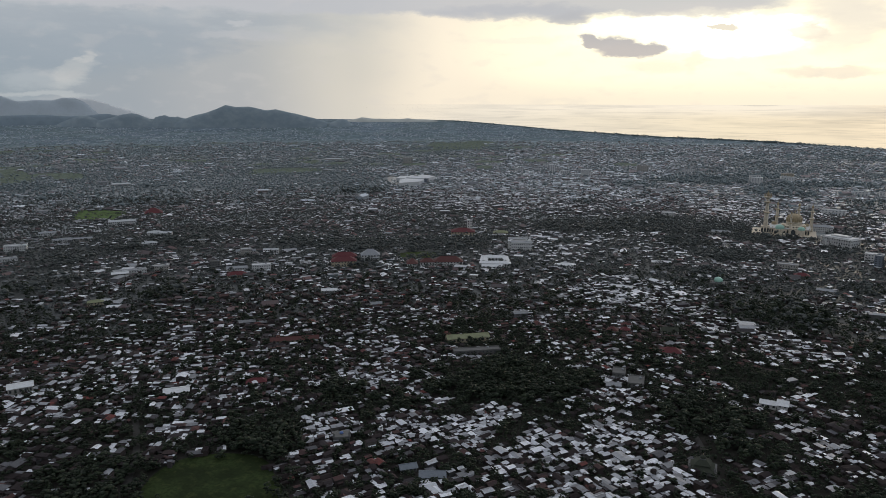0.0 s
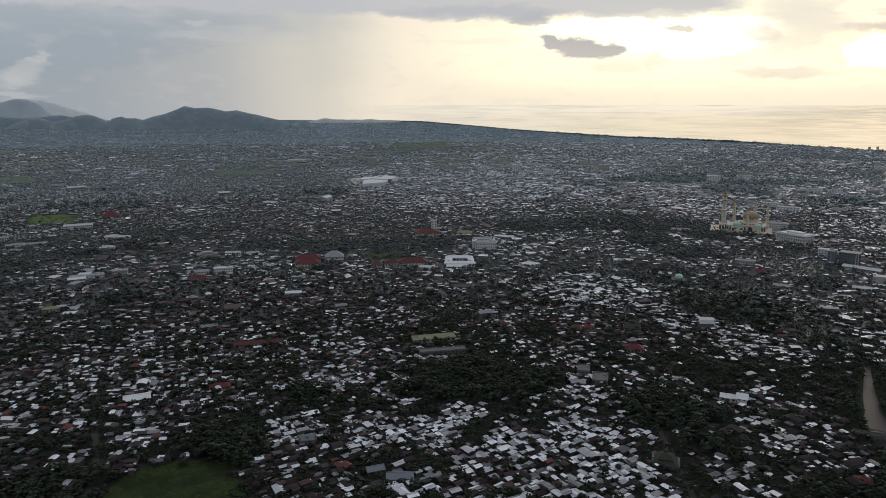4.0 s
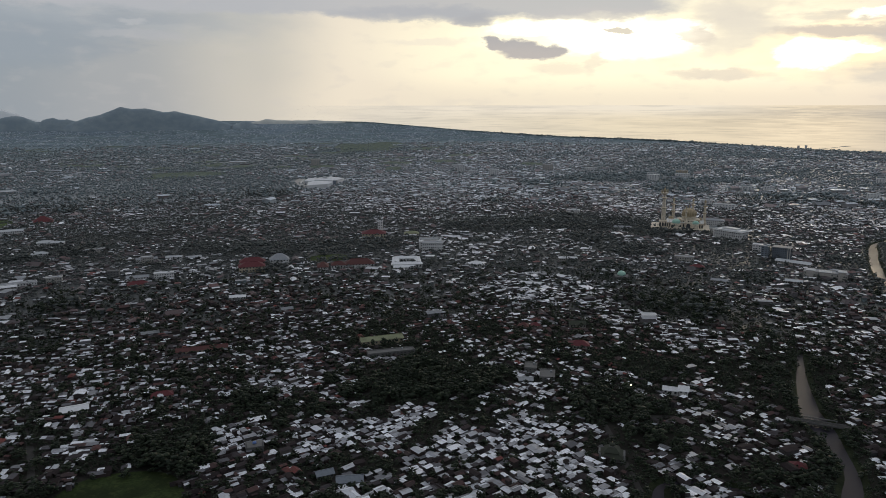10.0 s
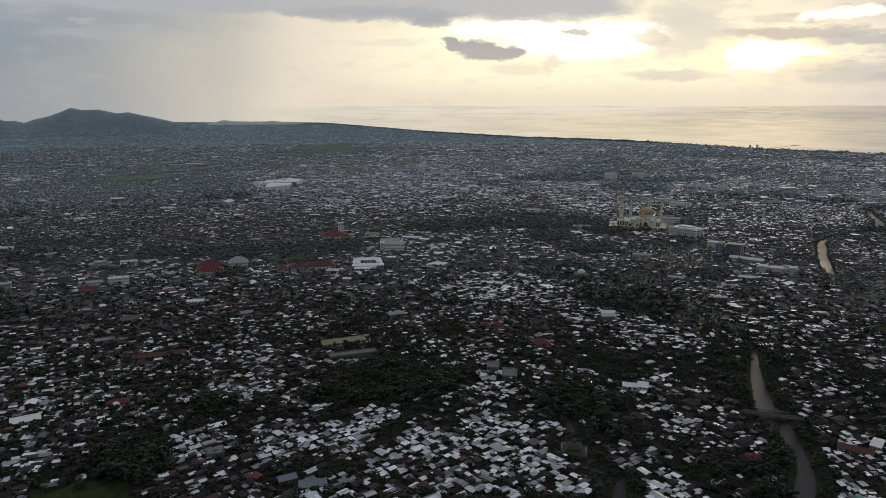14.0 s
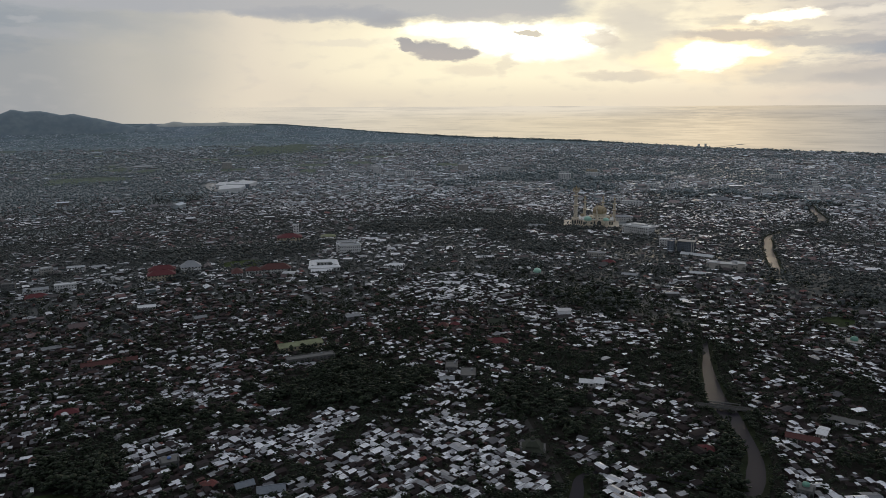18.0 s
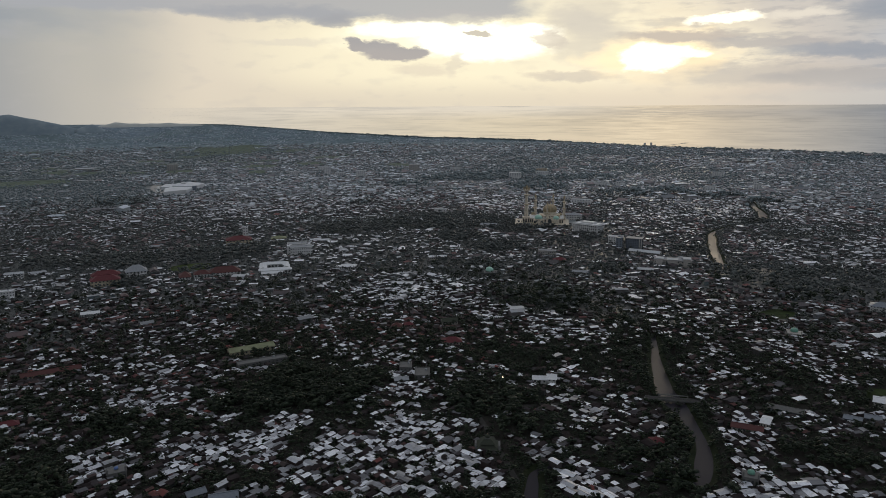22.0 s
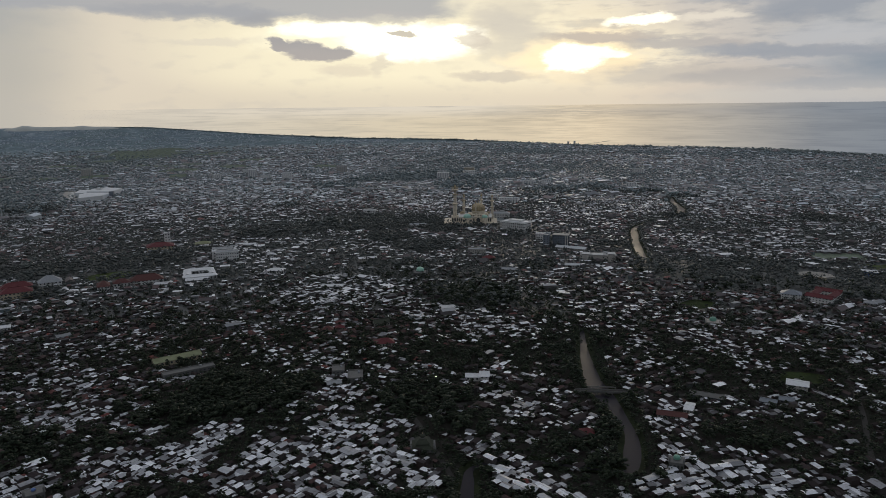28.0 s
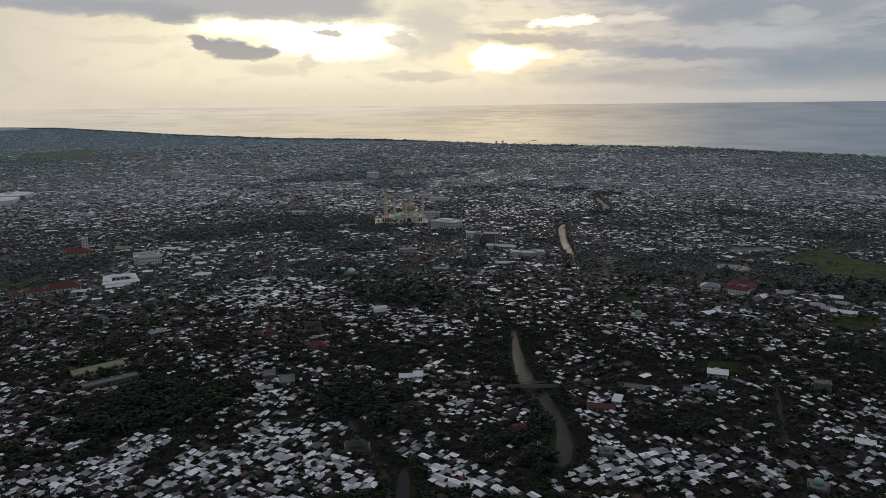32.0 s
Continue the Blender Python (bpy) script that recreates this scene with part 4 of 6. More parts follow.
def field_noise(x, y, scale, seed):
    """Smooth value noise between 0 and 1."""
    g = np.random.RandomState(seed).rand(64, 64)
    u, v = x / scale + 31.7, y / scale + 17.3
    i, j = np.floor(u).astype(int), np.floor(v).astype(int)
    fu, fv = u - i, v - j
    fu, fv = fu * fu * (3 - 2 * fu), fv * fv * (3 - 2 * fv)
    i, j, i1, j1 = i % 64, j % 64, (i + 1) % 64, (j + 1) % 64
    return (g[i, j] * (1 - fu) + g[i1, j] * fu) * (1 - fv) + (g[i, j1] * (1 - fu) + g[i1, j1] * fu) * fv


# plots kept free for the large buildings: x, y, turn, half width, half depth
KEEP = []


def keep(x, y, hw, hd=None, rot=0.0):
    KEEP.append((x, y, radians(rot), hw, hd or hw))


def packed(x, y):
    """1 inside the closest-packed quarters, falling to 0 round them."""
    best = np.zeros(x.shape)
    wob = (field_noise(x, y, 22, 51) - 0.5) * 0.7
    for dx, dy, dr in DENSE:
        best = np.maximum(best, np.clip((1.15 - np.hypot(x - dx, y - dy) / dr + wob) / 0.3, 0, 1))
    return best


def tile_chance(x, y):
    """Share of clay roofs: few among the newest and farthest roofs, many in the old middle town."""
    r, n = np.hypot(x, y), field_noise(x, y, 120, 21)
    mid = np.clip((r - 480) / 200, 0, 1) * np.clip((1900 - r) / 400, 0, 1)
    return np.clip((0.14 + 0.16 * mid + 0.10 * (r > 1700) + (0.25 + 0.38 * mid) * (n - 0.45)) * (1 - 0.75 * packed(x, y)), 0.03, 0.75)


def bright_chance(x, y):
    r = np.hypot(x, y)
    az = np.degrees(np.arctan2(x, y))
    # sunset glare imitated by more bright roofs on that bearing
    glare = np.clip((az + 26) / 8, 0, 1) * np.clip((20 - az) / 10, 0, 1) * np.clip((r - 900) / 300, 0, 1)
    # fewer bright roofs to either side stand in for dimmer light
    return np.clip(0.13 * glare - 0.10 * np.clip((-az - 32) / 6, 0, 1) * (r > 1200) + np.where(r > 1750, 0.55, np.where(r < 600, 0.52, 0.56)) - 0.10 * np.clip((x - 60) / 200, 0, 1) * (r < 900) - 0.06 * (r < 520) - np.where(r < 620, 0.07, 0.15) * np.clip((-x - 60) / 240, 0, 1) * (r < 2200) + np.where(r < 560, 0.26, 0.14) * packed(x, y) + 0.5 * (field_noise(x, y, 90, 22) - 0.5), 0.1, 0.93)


def plots(r0, r1, cell, cell_y=None, fade0=0, fade1=0):
    """Jittered plots of a ring in view, in rows that bend with the streets."""
    cy = cell_y or cell
    n, ny = int(2.2 * r1 / cell), int(2.2 * r1 / cy)
    gx, gy = np.meshgrid((np.arange(n) - n / 2) * cell, (np.arange(ny) - ny / 2) * cy)
    gx, gy = gx.ravel(), gy.ravel()
    gx = gx + np.where((np.floor(gy / cy) % 2) > 0, cell / 2, 0)
    bend = (field_noise(gx, gy, 260, 3) - 0.5) * 60
    x0, y0 = gx + bend, gy + (field_noise(gx, gy, 260, 4) - 0.5) * 60
    t = 0.32
    x, y = x0 * math.cos(t) - y0 * math.sin(t), x0 * math.sin(t) + y0 * math.cos(t)
    x = x + rng.uniform(-0.22, 0.22, x.shape) * cell
    y = y + rng.uniform(-0.22, 0.22, y.shape) * cy
    r, az = np.hypot(x, y), np.degrees(np.arctan2(x, y))
    # neighbouring rings thin out into one another
    q = rng.rand(len(r))
    ok = (az > AZ0) & (az < AZ1) & (r > r0) & (r <= r1)
    if fade0:
        ok &= q < (r - r0) / fade0
    if fade1:
        ok &= q >= 1 - (r1 - r) / fade1
    return x[ok], y[ok]


def classify(x, y):
    """What grows or stands on each plot: 0 nothing, 1 house, 2 tree."""
    r, az = np.hypot(x, y), np.degrees(np.arctan2(x, y))
    n_big = field_noise(x, y, 170, 11)
    n_mid = field_noise(x, y, 60, 12)
    n_far = field_noise(x, y, 420, 13)
    p = 0.20 + 0.50 * np.clip((n_big * 0.5 + n_mid * 0.5 - 0.32) / 0.34, 0, 1)
    p = np.where(r > 1500, 0.10 + 0.72 * np.clip((0.6 * n_far + 0.4 * field_noise(x, y * 0.5, 130, 14) - 0.25) / 0.35, 0, 1), p)
    p = np.where((r > 2700) & (az < -4), p * 0.72, p)
    p = p + np.where(r < 2200, 0.42, 0.25) * (field_noise(x, y, 30, 15) - 0.5)
    p = p * (1 - 0.34 * np.clip((-az - 8) / 18, 0, 1) * np.clip((r - 700) / 400, 0, 1))
    p = np.maximum(p, np.where(r < 560, 0.90, 0.70) * packed(x, y))
    kind = np.where(rng.rand(len(x)) < p, 1, 2)
    for wx, wy, wr in WOODS:
        d = np.hypot(x - wx, y - wy) / wr + (n_mid - 0.5) * 0.9 + (field_noise(x, y, 17, 71) - 0.5) * 0.8
        q = rng.rand(len(x))
        kind = np.where((d < 1) & (q < np.where(r < 820, 0.90, 0.95)), np.where(q < 0.07, 0, 2), kind)
    gap = np.full(x.shape, 1e9)
    near = (r < 1800) & (x > 0)
    gap[near] = river_gap(x[near], y[near])
    kind = np.where(gap < 12, 2, kind)
    kind = np.where(gap < 1.6, 0, kind)
    close = r < 1300
    rg = np.full(x.shape, 1e9)
    rg[close] = road_gap(x[close], y[close])
    kind = np.where(rg < 1.4, 0, np.where((rg < 3.0) & (kind == 1), 2, kind))
    for _, _, poly in FIELDS.values():
        q = rng.rand(len(x))
        kind = np.where(inside(poly, x, y), np.where(q < np.where(r > 2800, 0.22, np.where(r > 1500, 0.09, 0.035)), 2, 0), kind)
    far = np.where(r > 2400)[0]
    for q in PADDIES:
        kind[far[inside(q, x[far], y[far])]] = 0
    for kx, ky, kt, kw, kd in KEEP:
        u = (x - kx) * math.cos(kt) + (y - ky) * math.sin(kt)
        v = (y - ky) * math.cos(kt) - (x - kx) * math.sin(kt)
        hit = (np.abs(u) < kw + 1.6) & (np.abs(v) < kd + 1.6)
        kind = np.where(hit, 0, kind)
    el = np.degrees(np.arctan2(-EYE, r))
    sea = (el > coast_el(az) - 0.03) & (az > -24)
    return np.where(sea, 0, kind)


def house_arrays(x, y, z, size, turn):
    """Joined houses: walls and pitched or hipped roofs. Returns the arrays for quick_mesh."""
    k = len(x)
    a = rng.uniform(2.3, 3.6, k) * size
    b = a * rng.uniform(1.05, 1.9, k)
    two = rng.rand(k) < 0.09
    h = np.where(two, rng.uniform(4.8, 6.0, k), rng.uniform(2.3, 3.0, k)) * (0.6 + 0.4 * size)
    tile = rng.rand(k) < tile_chance(x, y)
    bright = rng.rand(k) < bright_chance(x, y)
    pitch = np.where(tile, rng.uniform(0.42, 0.62, k), np.where(rng.rand(k) < 0.4, rng.uniform(0.03, 0.10, k), rng.uniform(0.12, 0.36, k)))
    hip = tile & (rng.rand(k) < 0.65)
    rise = a * pitch
    over = 0.55 * size
    c = np.where(hip, b * 0.42, b + over)
    drop = pitch * over
    A, B, Z0 = a + over, b + over, np.zeros(k)
    loc = np.stack([
        np.stack([-a, -b, Z0], 1), np.stack([a, -b, Z0], 1), np.stack([a, b, Z0], 1), np.stack([-a, b, Z0], 1),
        np.stack([-a, -b, h], 1), np.stack([a, -b, h], 1), np.stack([a, b, h], 1), np.stack([-a, b, h], 1),
        np.stack([-A, -B, h - drop], 1), np.stack([A, -B, h - drop], 1), np.stack([A, B, h - drop], 1), np.stack([-A, B, h - drop], 1),
        np.stack([Z0, -c, h + rise], 1), np.stack([Z0, c, h + rise], 1)], 1)
    ct, st = np.cos(turn)[:, None], np.sin(turn)[:, None]
    v = np.stack([loc[:, :, 0] * ct - loc[:, :, 1] * st + x[:, None], loc[:, :, 0] * st + loc[:, :, 1] * ct + y[:, None], loc[:, :, 2] + z[:, None]], 2).reshape(-1, 3)
    f = np.array([0, 1, 5, 4, 1, 2, 6, 5, 2, 3, 7, 6, 3, 0, 4, 7, 9, 10, 13, 12, 11, 8, 12, 13, 8, 9, 12, 10, 11, 13])
    sizes = np.tile([4, 4, 4, 4, 4, 4, 3, 3], k)
    loops = (f[None, :] + 14 * np.arange(k)[:, None]).ravel()
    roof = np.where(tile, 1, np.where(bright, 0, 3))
    end = np.where(hip, 1, 2)
    idx = np.stack([np.full(k, 2)] * 4 + [roof, roof, end, end], 1).ravel()
    return v, loops, sizes, idx


ICO_V = np.array([(0, 0, -1), (0.72, -0.53, -0.45), (-0.28, -0.85, -0.45), (-0.89, 0, -0.45), (-0.28, 0.85, -0.45), (0.72, 0.53, -0.45),
                  (0.28, -0.85, 0.45), (-0.72, -0.53, 0.45), (-0.72, 0.53, 0.45), (0.28, 0.85, 0.45), (0.89, 0, 0.45), (0, 0, 1)])
ICO_F = np.array([0, 1, 2, 1, 0, 5, 0, 2, 3, 0, 3, 4, 0, 4, 5, 1, 5, 10, 2, 1, 6, 3, 2, 7, 4, 3, 8, 5, 4, 9, 1, 10, 6, 2, 6, 7, 3, 7, 8, 4, 8, 9, 5, 9, 10, 6, 10, 11, 7, 6, 11, 8, 7, 11, 9, 8, 11, 10, 9, 11])
OCT_V = np.array([(1, 0, 0), (0, 1, 0), (-1, 0, 0), (0, -1, 0), (0, 0, 1), (0, 0, -0.6)])
OCT_F = np.array([0, 1, 4, 1, 2, 4, 2, 3, 4, 3, 0, 4, 1, 0, 5, 2, 1, 5, 3, 2, 5, 0, 3, 5])


def clump_arrays(c, rad, base_v, base_f, rough=0.3):
    """Leaf clumps: crumpled little bodies at the centres c with radii rad (x, y, z)."""
    k, n = len(c), len(base_v)
    t = rng.uniform(0, 6.28, k)
    j = rng.uniform(1 - rough, 1 + rough, (k, n))
    p = base_v[None] * j[:, :, None]
    ct, st = np.cos(t)[:, None], np.sin(t)[:, None]
    q = np.stack([(p[:, :, 0] * ct - p[:, :, 1] * st) * rad[:, None, 0], (p[:, :, 0] * st + p[:, :, 1] * ct) * rad[:, None, 1], p[:, :, 2] * rad[:, None, 2]], 2) + c[:, None, :]
    loops = (base_f[None, :] + n * np.arange(k)[:, None]).ravel()
    return q.reshape(-1, 3), loops, np.full(k * len(base_f) // 3, 3)


def tree_clumps(x, y, z, size, per):
    """Centres and radii of the leaf clumps of many crowns."""
    k = len(x)
    hgt = rng.uniform(4.0, 8.5, k) * size
    wid = rng.uniform(2.0, 4.2, k) * size
    a = rng.uniform(0, 6.28, (k, per))
    d = np.sqrt(rng.uniform(0.0, 1, (k, per))) * wid[:, None] * 0.8
    f = rng.uniform(0.30, 1.0, (k, per))
    c = np.stack([x[:, None] + d * np.cos(a), y[:, None] + d * np.sin(a), z[:, None] + hgt[:, None] * (f - 0.25 * (d / wid[:, None]) ** 2)], 2).reshape(-1, 3)
    s = (wid[:, None] * rng.uniform(0.32, 0.62, (k, per)) * (4.5 / per) ** 0.35).ravel()
    return c, np.stack([s * rng.uniform(0.8, 1.3, len(s)), s * rng.uniform(0.8, 1.3, len(s)), s * rng.uniform(0.6, 0.95, len(s))], 1)


def orient(x, y):
    """House rows: one direction a block, a few houses turned across it."""
    q, block = rng.rand(len(x)), field_noise(x, y, 26, 33)
    across = (block > 0.46) ^ (q < 0.16)
    return 0.32 + (field_noise(x, y, 200, 31) - 0.5) * 1.3 + np.where(across, math.pi / 2, 0) + rng.normal(0, 0.07, len(x))


def stuff(name, label, category, arrays, mats):
    v, loops, sizes = arrays[0], arrays[1], arrays[2]
    ob = new(name, quick_mesh(name, v, loops, sizes, mats, arrays[3] if len(arrays) > 3 else None, smooth=category == "trees"))
    return tagged(ob, label, category, kind="stuff")

# ---- large buildings ----


def building(name, label, x, y, rot, w, d, h, wall, roof, roof_mat, floors=2, bays=6, rise=3.0, over=0.8, glass=M_GLASS, category="building"):
    """A house of several storeys: walls, roof in its slopes, window rows on the front and the sides."""
    keep(x, y, w / 2, d / 2, rot)
    root = thing(name, label, category, x, y, rot)
    a, b = d / 2, w / 2
    if roof == "flat":
        part("wall", box(-b, b, -a, a, 0, h), wall, root)
        top = part("roof", box(-b - 0.3, b + 0.3, -a - 0.3, a + 0.3, h, h + 0.35), roof_mat, root)
        for s in (-1, 1):
            part("parapet", box(-b - 0.3, b + 0.3, s * a - 0.2, s * a + 0.2, h + 0.35, h + 1.1), wall, top)
            part("parapet", box(s * b - 0.2, s * b + 0.2, -a + 0.2, a - 0.2, h + 0.35, h + 1.1), wall, top)
        part("roof_tank", lathe([(0.9, h + 0.3), (1.0, h + 0.5), (1.0, h + 1.7), (0.4, h + 2.1)], 12, b * 0.5, a * 0.4), M_GREYROOF, top)
    else:
        gable = roof == "gable"
        # the ridge runs along the front
        spin = Matrix.Rotation(math.pi / 2, 4, "Z")
        c = b + over if gable else max(b - a, b * 0.15)
        w0 = gable_walls(a, b, h, rise, gable)
        w0.transform(spin)
        part("wall", w0, wall, root)
        for s in (-1, 1):
            m = roof_slab(a, b, h, rise, over, c, s)
            m.transform(spin)
            part("roof_slope", m, roof_mat, root)
            if not gable:
                m = roof_end(a, b, h, rise, over, c, s)
                m.transform(spin)
                part("roof_hip", m, roof_mat, root)
        part("ridge_cap", box(-c, c, -0.2, 0.2, h + rise - 0.05, h + rise + 0.18), roof_mat, root)
    distant = math.hypot(x, y) > 1500
    # far panes are paler, so the window grid fades as in haze
    if distant:
        bays, glass = max(3, bays // 2), M_SLATE
    fh = h / floors
    ww, wh = w / bays * 0.42, fh * 0.4
    pane = bpy.data.meshes.new("window")
    m = box(-ww / 2, ww / 2, -0.06, 0.06, -wh / 2, wh / 2)
    m.to_mesh(pane)
    m.free()
    nside = 0 if distant else max(1, int(bays * d / w))
    for f in range(floors):
        z = fh * (f + 0.55)
        for i in range(bays):
            o = part("window", pane, glass, root)
            o.location = (-b + (i + 0.5) * w / bays, -a - 0.03, z)
        for s in (-1, 1):
            for i in range(nside):
                o = part("window", pane, glass, root)
                o.matrix_local = pose(s * (b + 0.03), -a + (i + 0.5) * d / nside, z, 0, 0, 90)
    return root


def dome_profile(r, z0, tall=1.0, n=10, bulge=0.12):
    out = [(r * 0.96, z0)]
    for i in range(n):
        t = i / (n - 1) * 1.5
        out.append((max(0.05, r * (math.cos(t) + bulge * math.sin(2 * t))), z0 + r * tall * (0.1 + math.sin(t))))
    out.append((0.05, z0 + r * tall * 1.35))
    return out


def minaret(parent, x, y, h, r, wall, cap, crown=False):
    """Shaft in tapering stages with galleries, lantern and pointed cap."""
    p = [(r * 1.35, 0), (r * 1.35, h * 0.16), (r, h * 0.18), (r * 0.95, h * 0.46), (r * 1.35, h * 0.475), (r * 1.35, h * 0.50), (r * 0.8, h * 0.51), (r * 0.74, h * 0.70),
         (r * 1.15, h * 0.715), (r * 1.15, h * 0.735), (r * 0.6, h * 0.745), (r * 0.55, h * 0.86), (r * 0.8, h * 0.865)]
    shaft = part("minaret_shaft", lathe(p, 12, x, y, 0.10), wall, parent)
    for g in (0.485, 0.725):
        part("gallery", lathe([(r * 1.5, h * g), (r * 1.55, h * g + 0.8), (r * 1.3, h * g + 0.9)], 16, x, y), cap, shaft)
    if crown:
        part("crown_gallery", lathe([(r * 0.7, h * 0.80), (r * 1.75, h * 0.835), (r * 1.8, h * 0.85), (r * 1.5, h * 0.852)], 16, x, y), wall, shaft)
        for i in range(8):
            a = i * math.pi / 4
            part("crown_leaf", lathe([(0.35, h * 0.85), (0.7, h * 0.885), (0.45, h * 0.915), (0.05, h * 0.94)], 6, x + 1.5 * r * math.cos(a), y + 1.5 * r * math.sin(a)), cap, shaft)
    part("minaret_cap", lathe([(r * 0.72, h * 0.865), (r * 0.78, h * 0.89), (r * 0.5, h * 0.93), (r * 0.12, h * 0.965), (r * 0.05, h)], 12, x, y), cap, shaft)


def arch(hw, h, x, y, z):
    """A pointed arch panel standing a little proud of the wall at y."""
    bm = bmesh.new()
    out = [(-hw, 0), (hw, 0), (hw, h * 0.62), (hw * 0.62, h * 0.86), (0, h), (-hw * 0.62, h * 0.86), (-hw, h * 0.62)]
    f = bm.faces.new([bm.verts.new((x + px, y + 0.1, z + pz)) for px, pz in out])
    got = bmesh.ops.extrude_face_region(bm, geom=[f])
    for v in got["geom"]:
        if isinstance(v, bmesh.types.BMVert):
            v.co.y -= 0.2
    bmesh.ops.recalc_face_normals(bm, faces=bm.faces)
    return bm


def great_mosque():
    keep(319, 1314, 58, 42, -14)
    root = thing("mosque", "cream grand mosque with gilded ribbed dome and minarets", "mosque", 319, 1314, -14)
    part("podium", box(-58, 44, -34, 30, 0, 3, 0.3), M_MOSQUE, root)
    part("prayer_hall", box(-30, 33, -22, 26, 3, 12, 0.4), M_MOSQUE, root)
    part("upper_hall", box(-12, 27, -15, 20, 12, 16, 0.4), M_MOSQUE, root)
    part("cornice", box(-31, 34, -23, 27, 12, 12.7, 0.2), M_WHITE, root)
    part("drum", lathe([(12.2, 16), (12.2, 21.4), (13.0, 21.6), (13.0, 22.2)], 32, 8, 2), M_MOSQUE, root)
    dome = part("dome", lathe(dome_profile(12.6, 22.2, 1.0, 14), 48, 8, 2, 0.06), M_GOLD, root, "gilded ribbed main dome")
    part("finial", lathe([(0.5, 38.4), (0.9, 39.7), (0.3, 40.7), (0.15, 44)], 8, 8, 2), M_GOLD, dome)
    for x, y, r, z0, mat, lab in ((-13, -25, 7.4, 3, M_PALETEAL, "turquoise tiled dome"), (20, -26, 5.8, 3, M_PALETEAL, "turquoise tiled dome"), (-8, -10, 3.6, 12, M_GOLD, "small gilded dome"),
                                  (24, -10, 3.6, 12, M_GOLD, "small gilded dome"), (-24, 16, 4.0, 12, M_GOLD, "small gilded dome"), (28, 16, 3.6, 12, M_GOLD, "small gilded dome")):
        z = z0 + (9 if z0 < 5 else 2.2)
        part("side_drum", lathe([(r, z0), (r, z)], 20, x, y), M_MOSQUE, root)
        part("side_dome", lathe(dome_profile(r * 0.95, z, 0.95, 9), 28, x, y, 0.03), mat, root, lab)
    for i in range(16):
        x = -28 + i * 3.95
        part("arch_window", arch(1.1, 6.6, x, -22.1, 4.2), M_GLASS, root)
    for i in range(9):
        part("clerestory_window", arch(0.9, 2.6, -9 + i * 4.2, -15.1, 12.9), M_GLASS, root)
    for i in range(22):
        part("podium_arch", arch(1.3, 2.3, -49 + i * 4.3, -34.1, 0.3), M_GLASS, root)
    for i in range(13):
        part("terrace_turret", lathe([(0.5, 12.7), (0.5, 14.0), (0.75, 14.2), (0.1, 15.6)], 8, -30 + i * 5.2, -22), M_MOSQUE, root)
    minaret(root, -36, -14, 76, 3.7, M_MOSQUE, M_GOLD, True)
    minaret(root, -20, 20, 54, 2.7, M_MOSQUE, M_GOLD)
    minaret(root, 3, -19, 44, 1.9, M_MOSQUE, M_GOLD)
    minaret(root, 14, 25, 54, 2.6, M_MOSQUE, M_GOLD)
    minaret(root, 35, 22, 52, 2.8, M_MOSQUE, M_GOLD)
    part("tower_base", box(-43, -29, -21, -7, 3, 14, 0.4), M_MOSQUE, root)
    for i in range(3):
        part("tower_arch", arch(1.6, 7.5, -40.5 + i * 4.5, -21.05, 4.2), M_GLASS, root)
    part("front_hall", box(-22, -3, -31, -21.9, 3, 11, 0.3), M_MOSQUE, root)
    for i in range(4):
        part("front_arch", arch(1.5, 5.6, -19.5 + i * 4.6, -31.05, 4.0), M_GLASS, root)
    part("gateway", box(2, 14, -26, -21.5, 3, 14, 0.3), M_MOSQUE, root)
    part("gateway_arch", arch(3.6, 9.0, 8, -26.05, 3.2), M_GLASS, root)
    part("entrance_porch", box(-12, -4, -39, -34, 0, 6, 0.3), M_MOSQUE, root)
    wing = building("mosque_wing", "long pale school wing beside the mosque", 377, 1352, -16, 46, 18, 10, M_WHITE, "hip", M_GREYROOF, 3, 14, 2.5)
    return wing


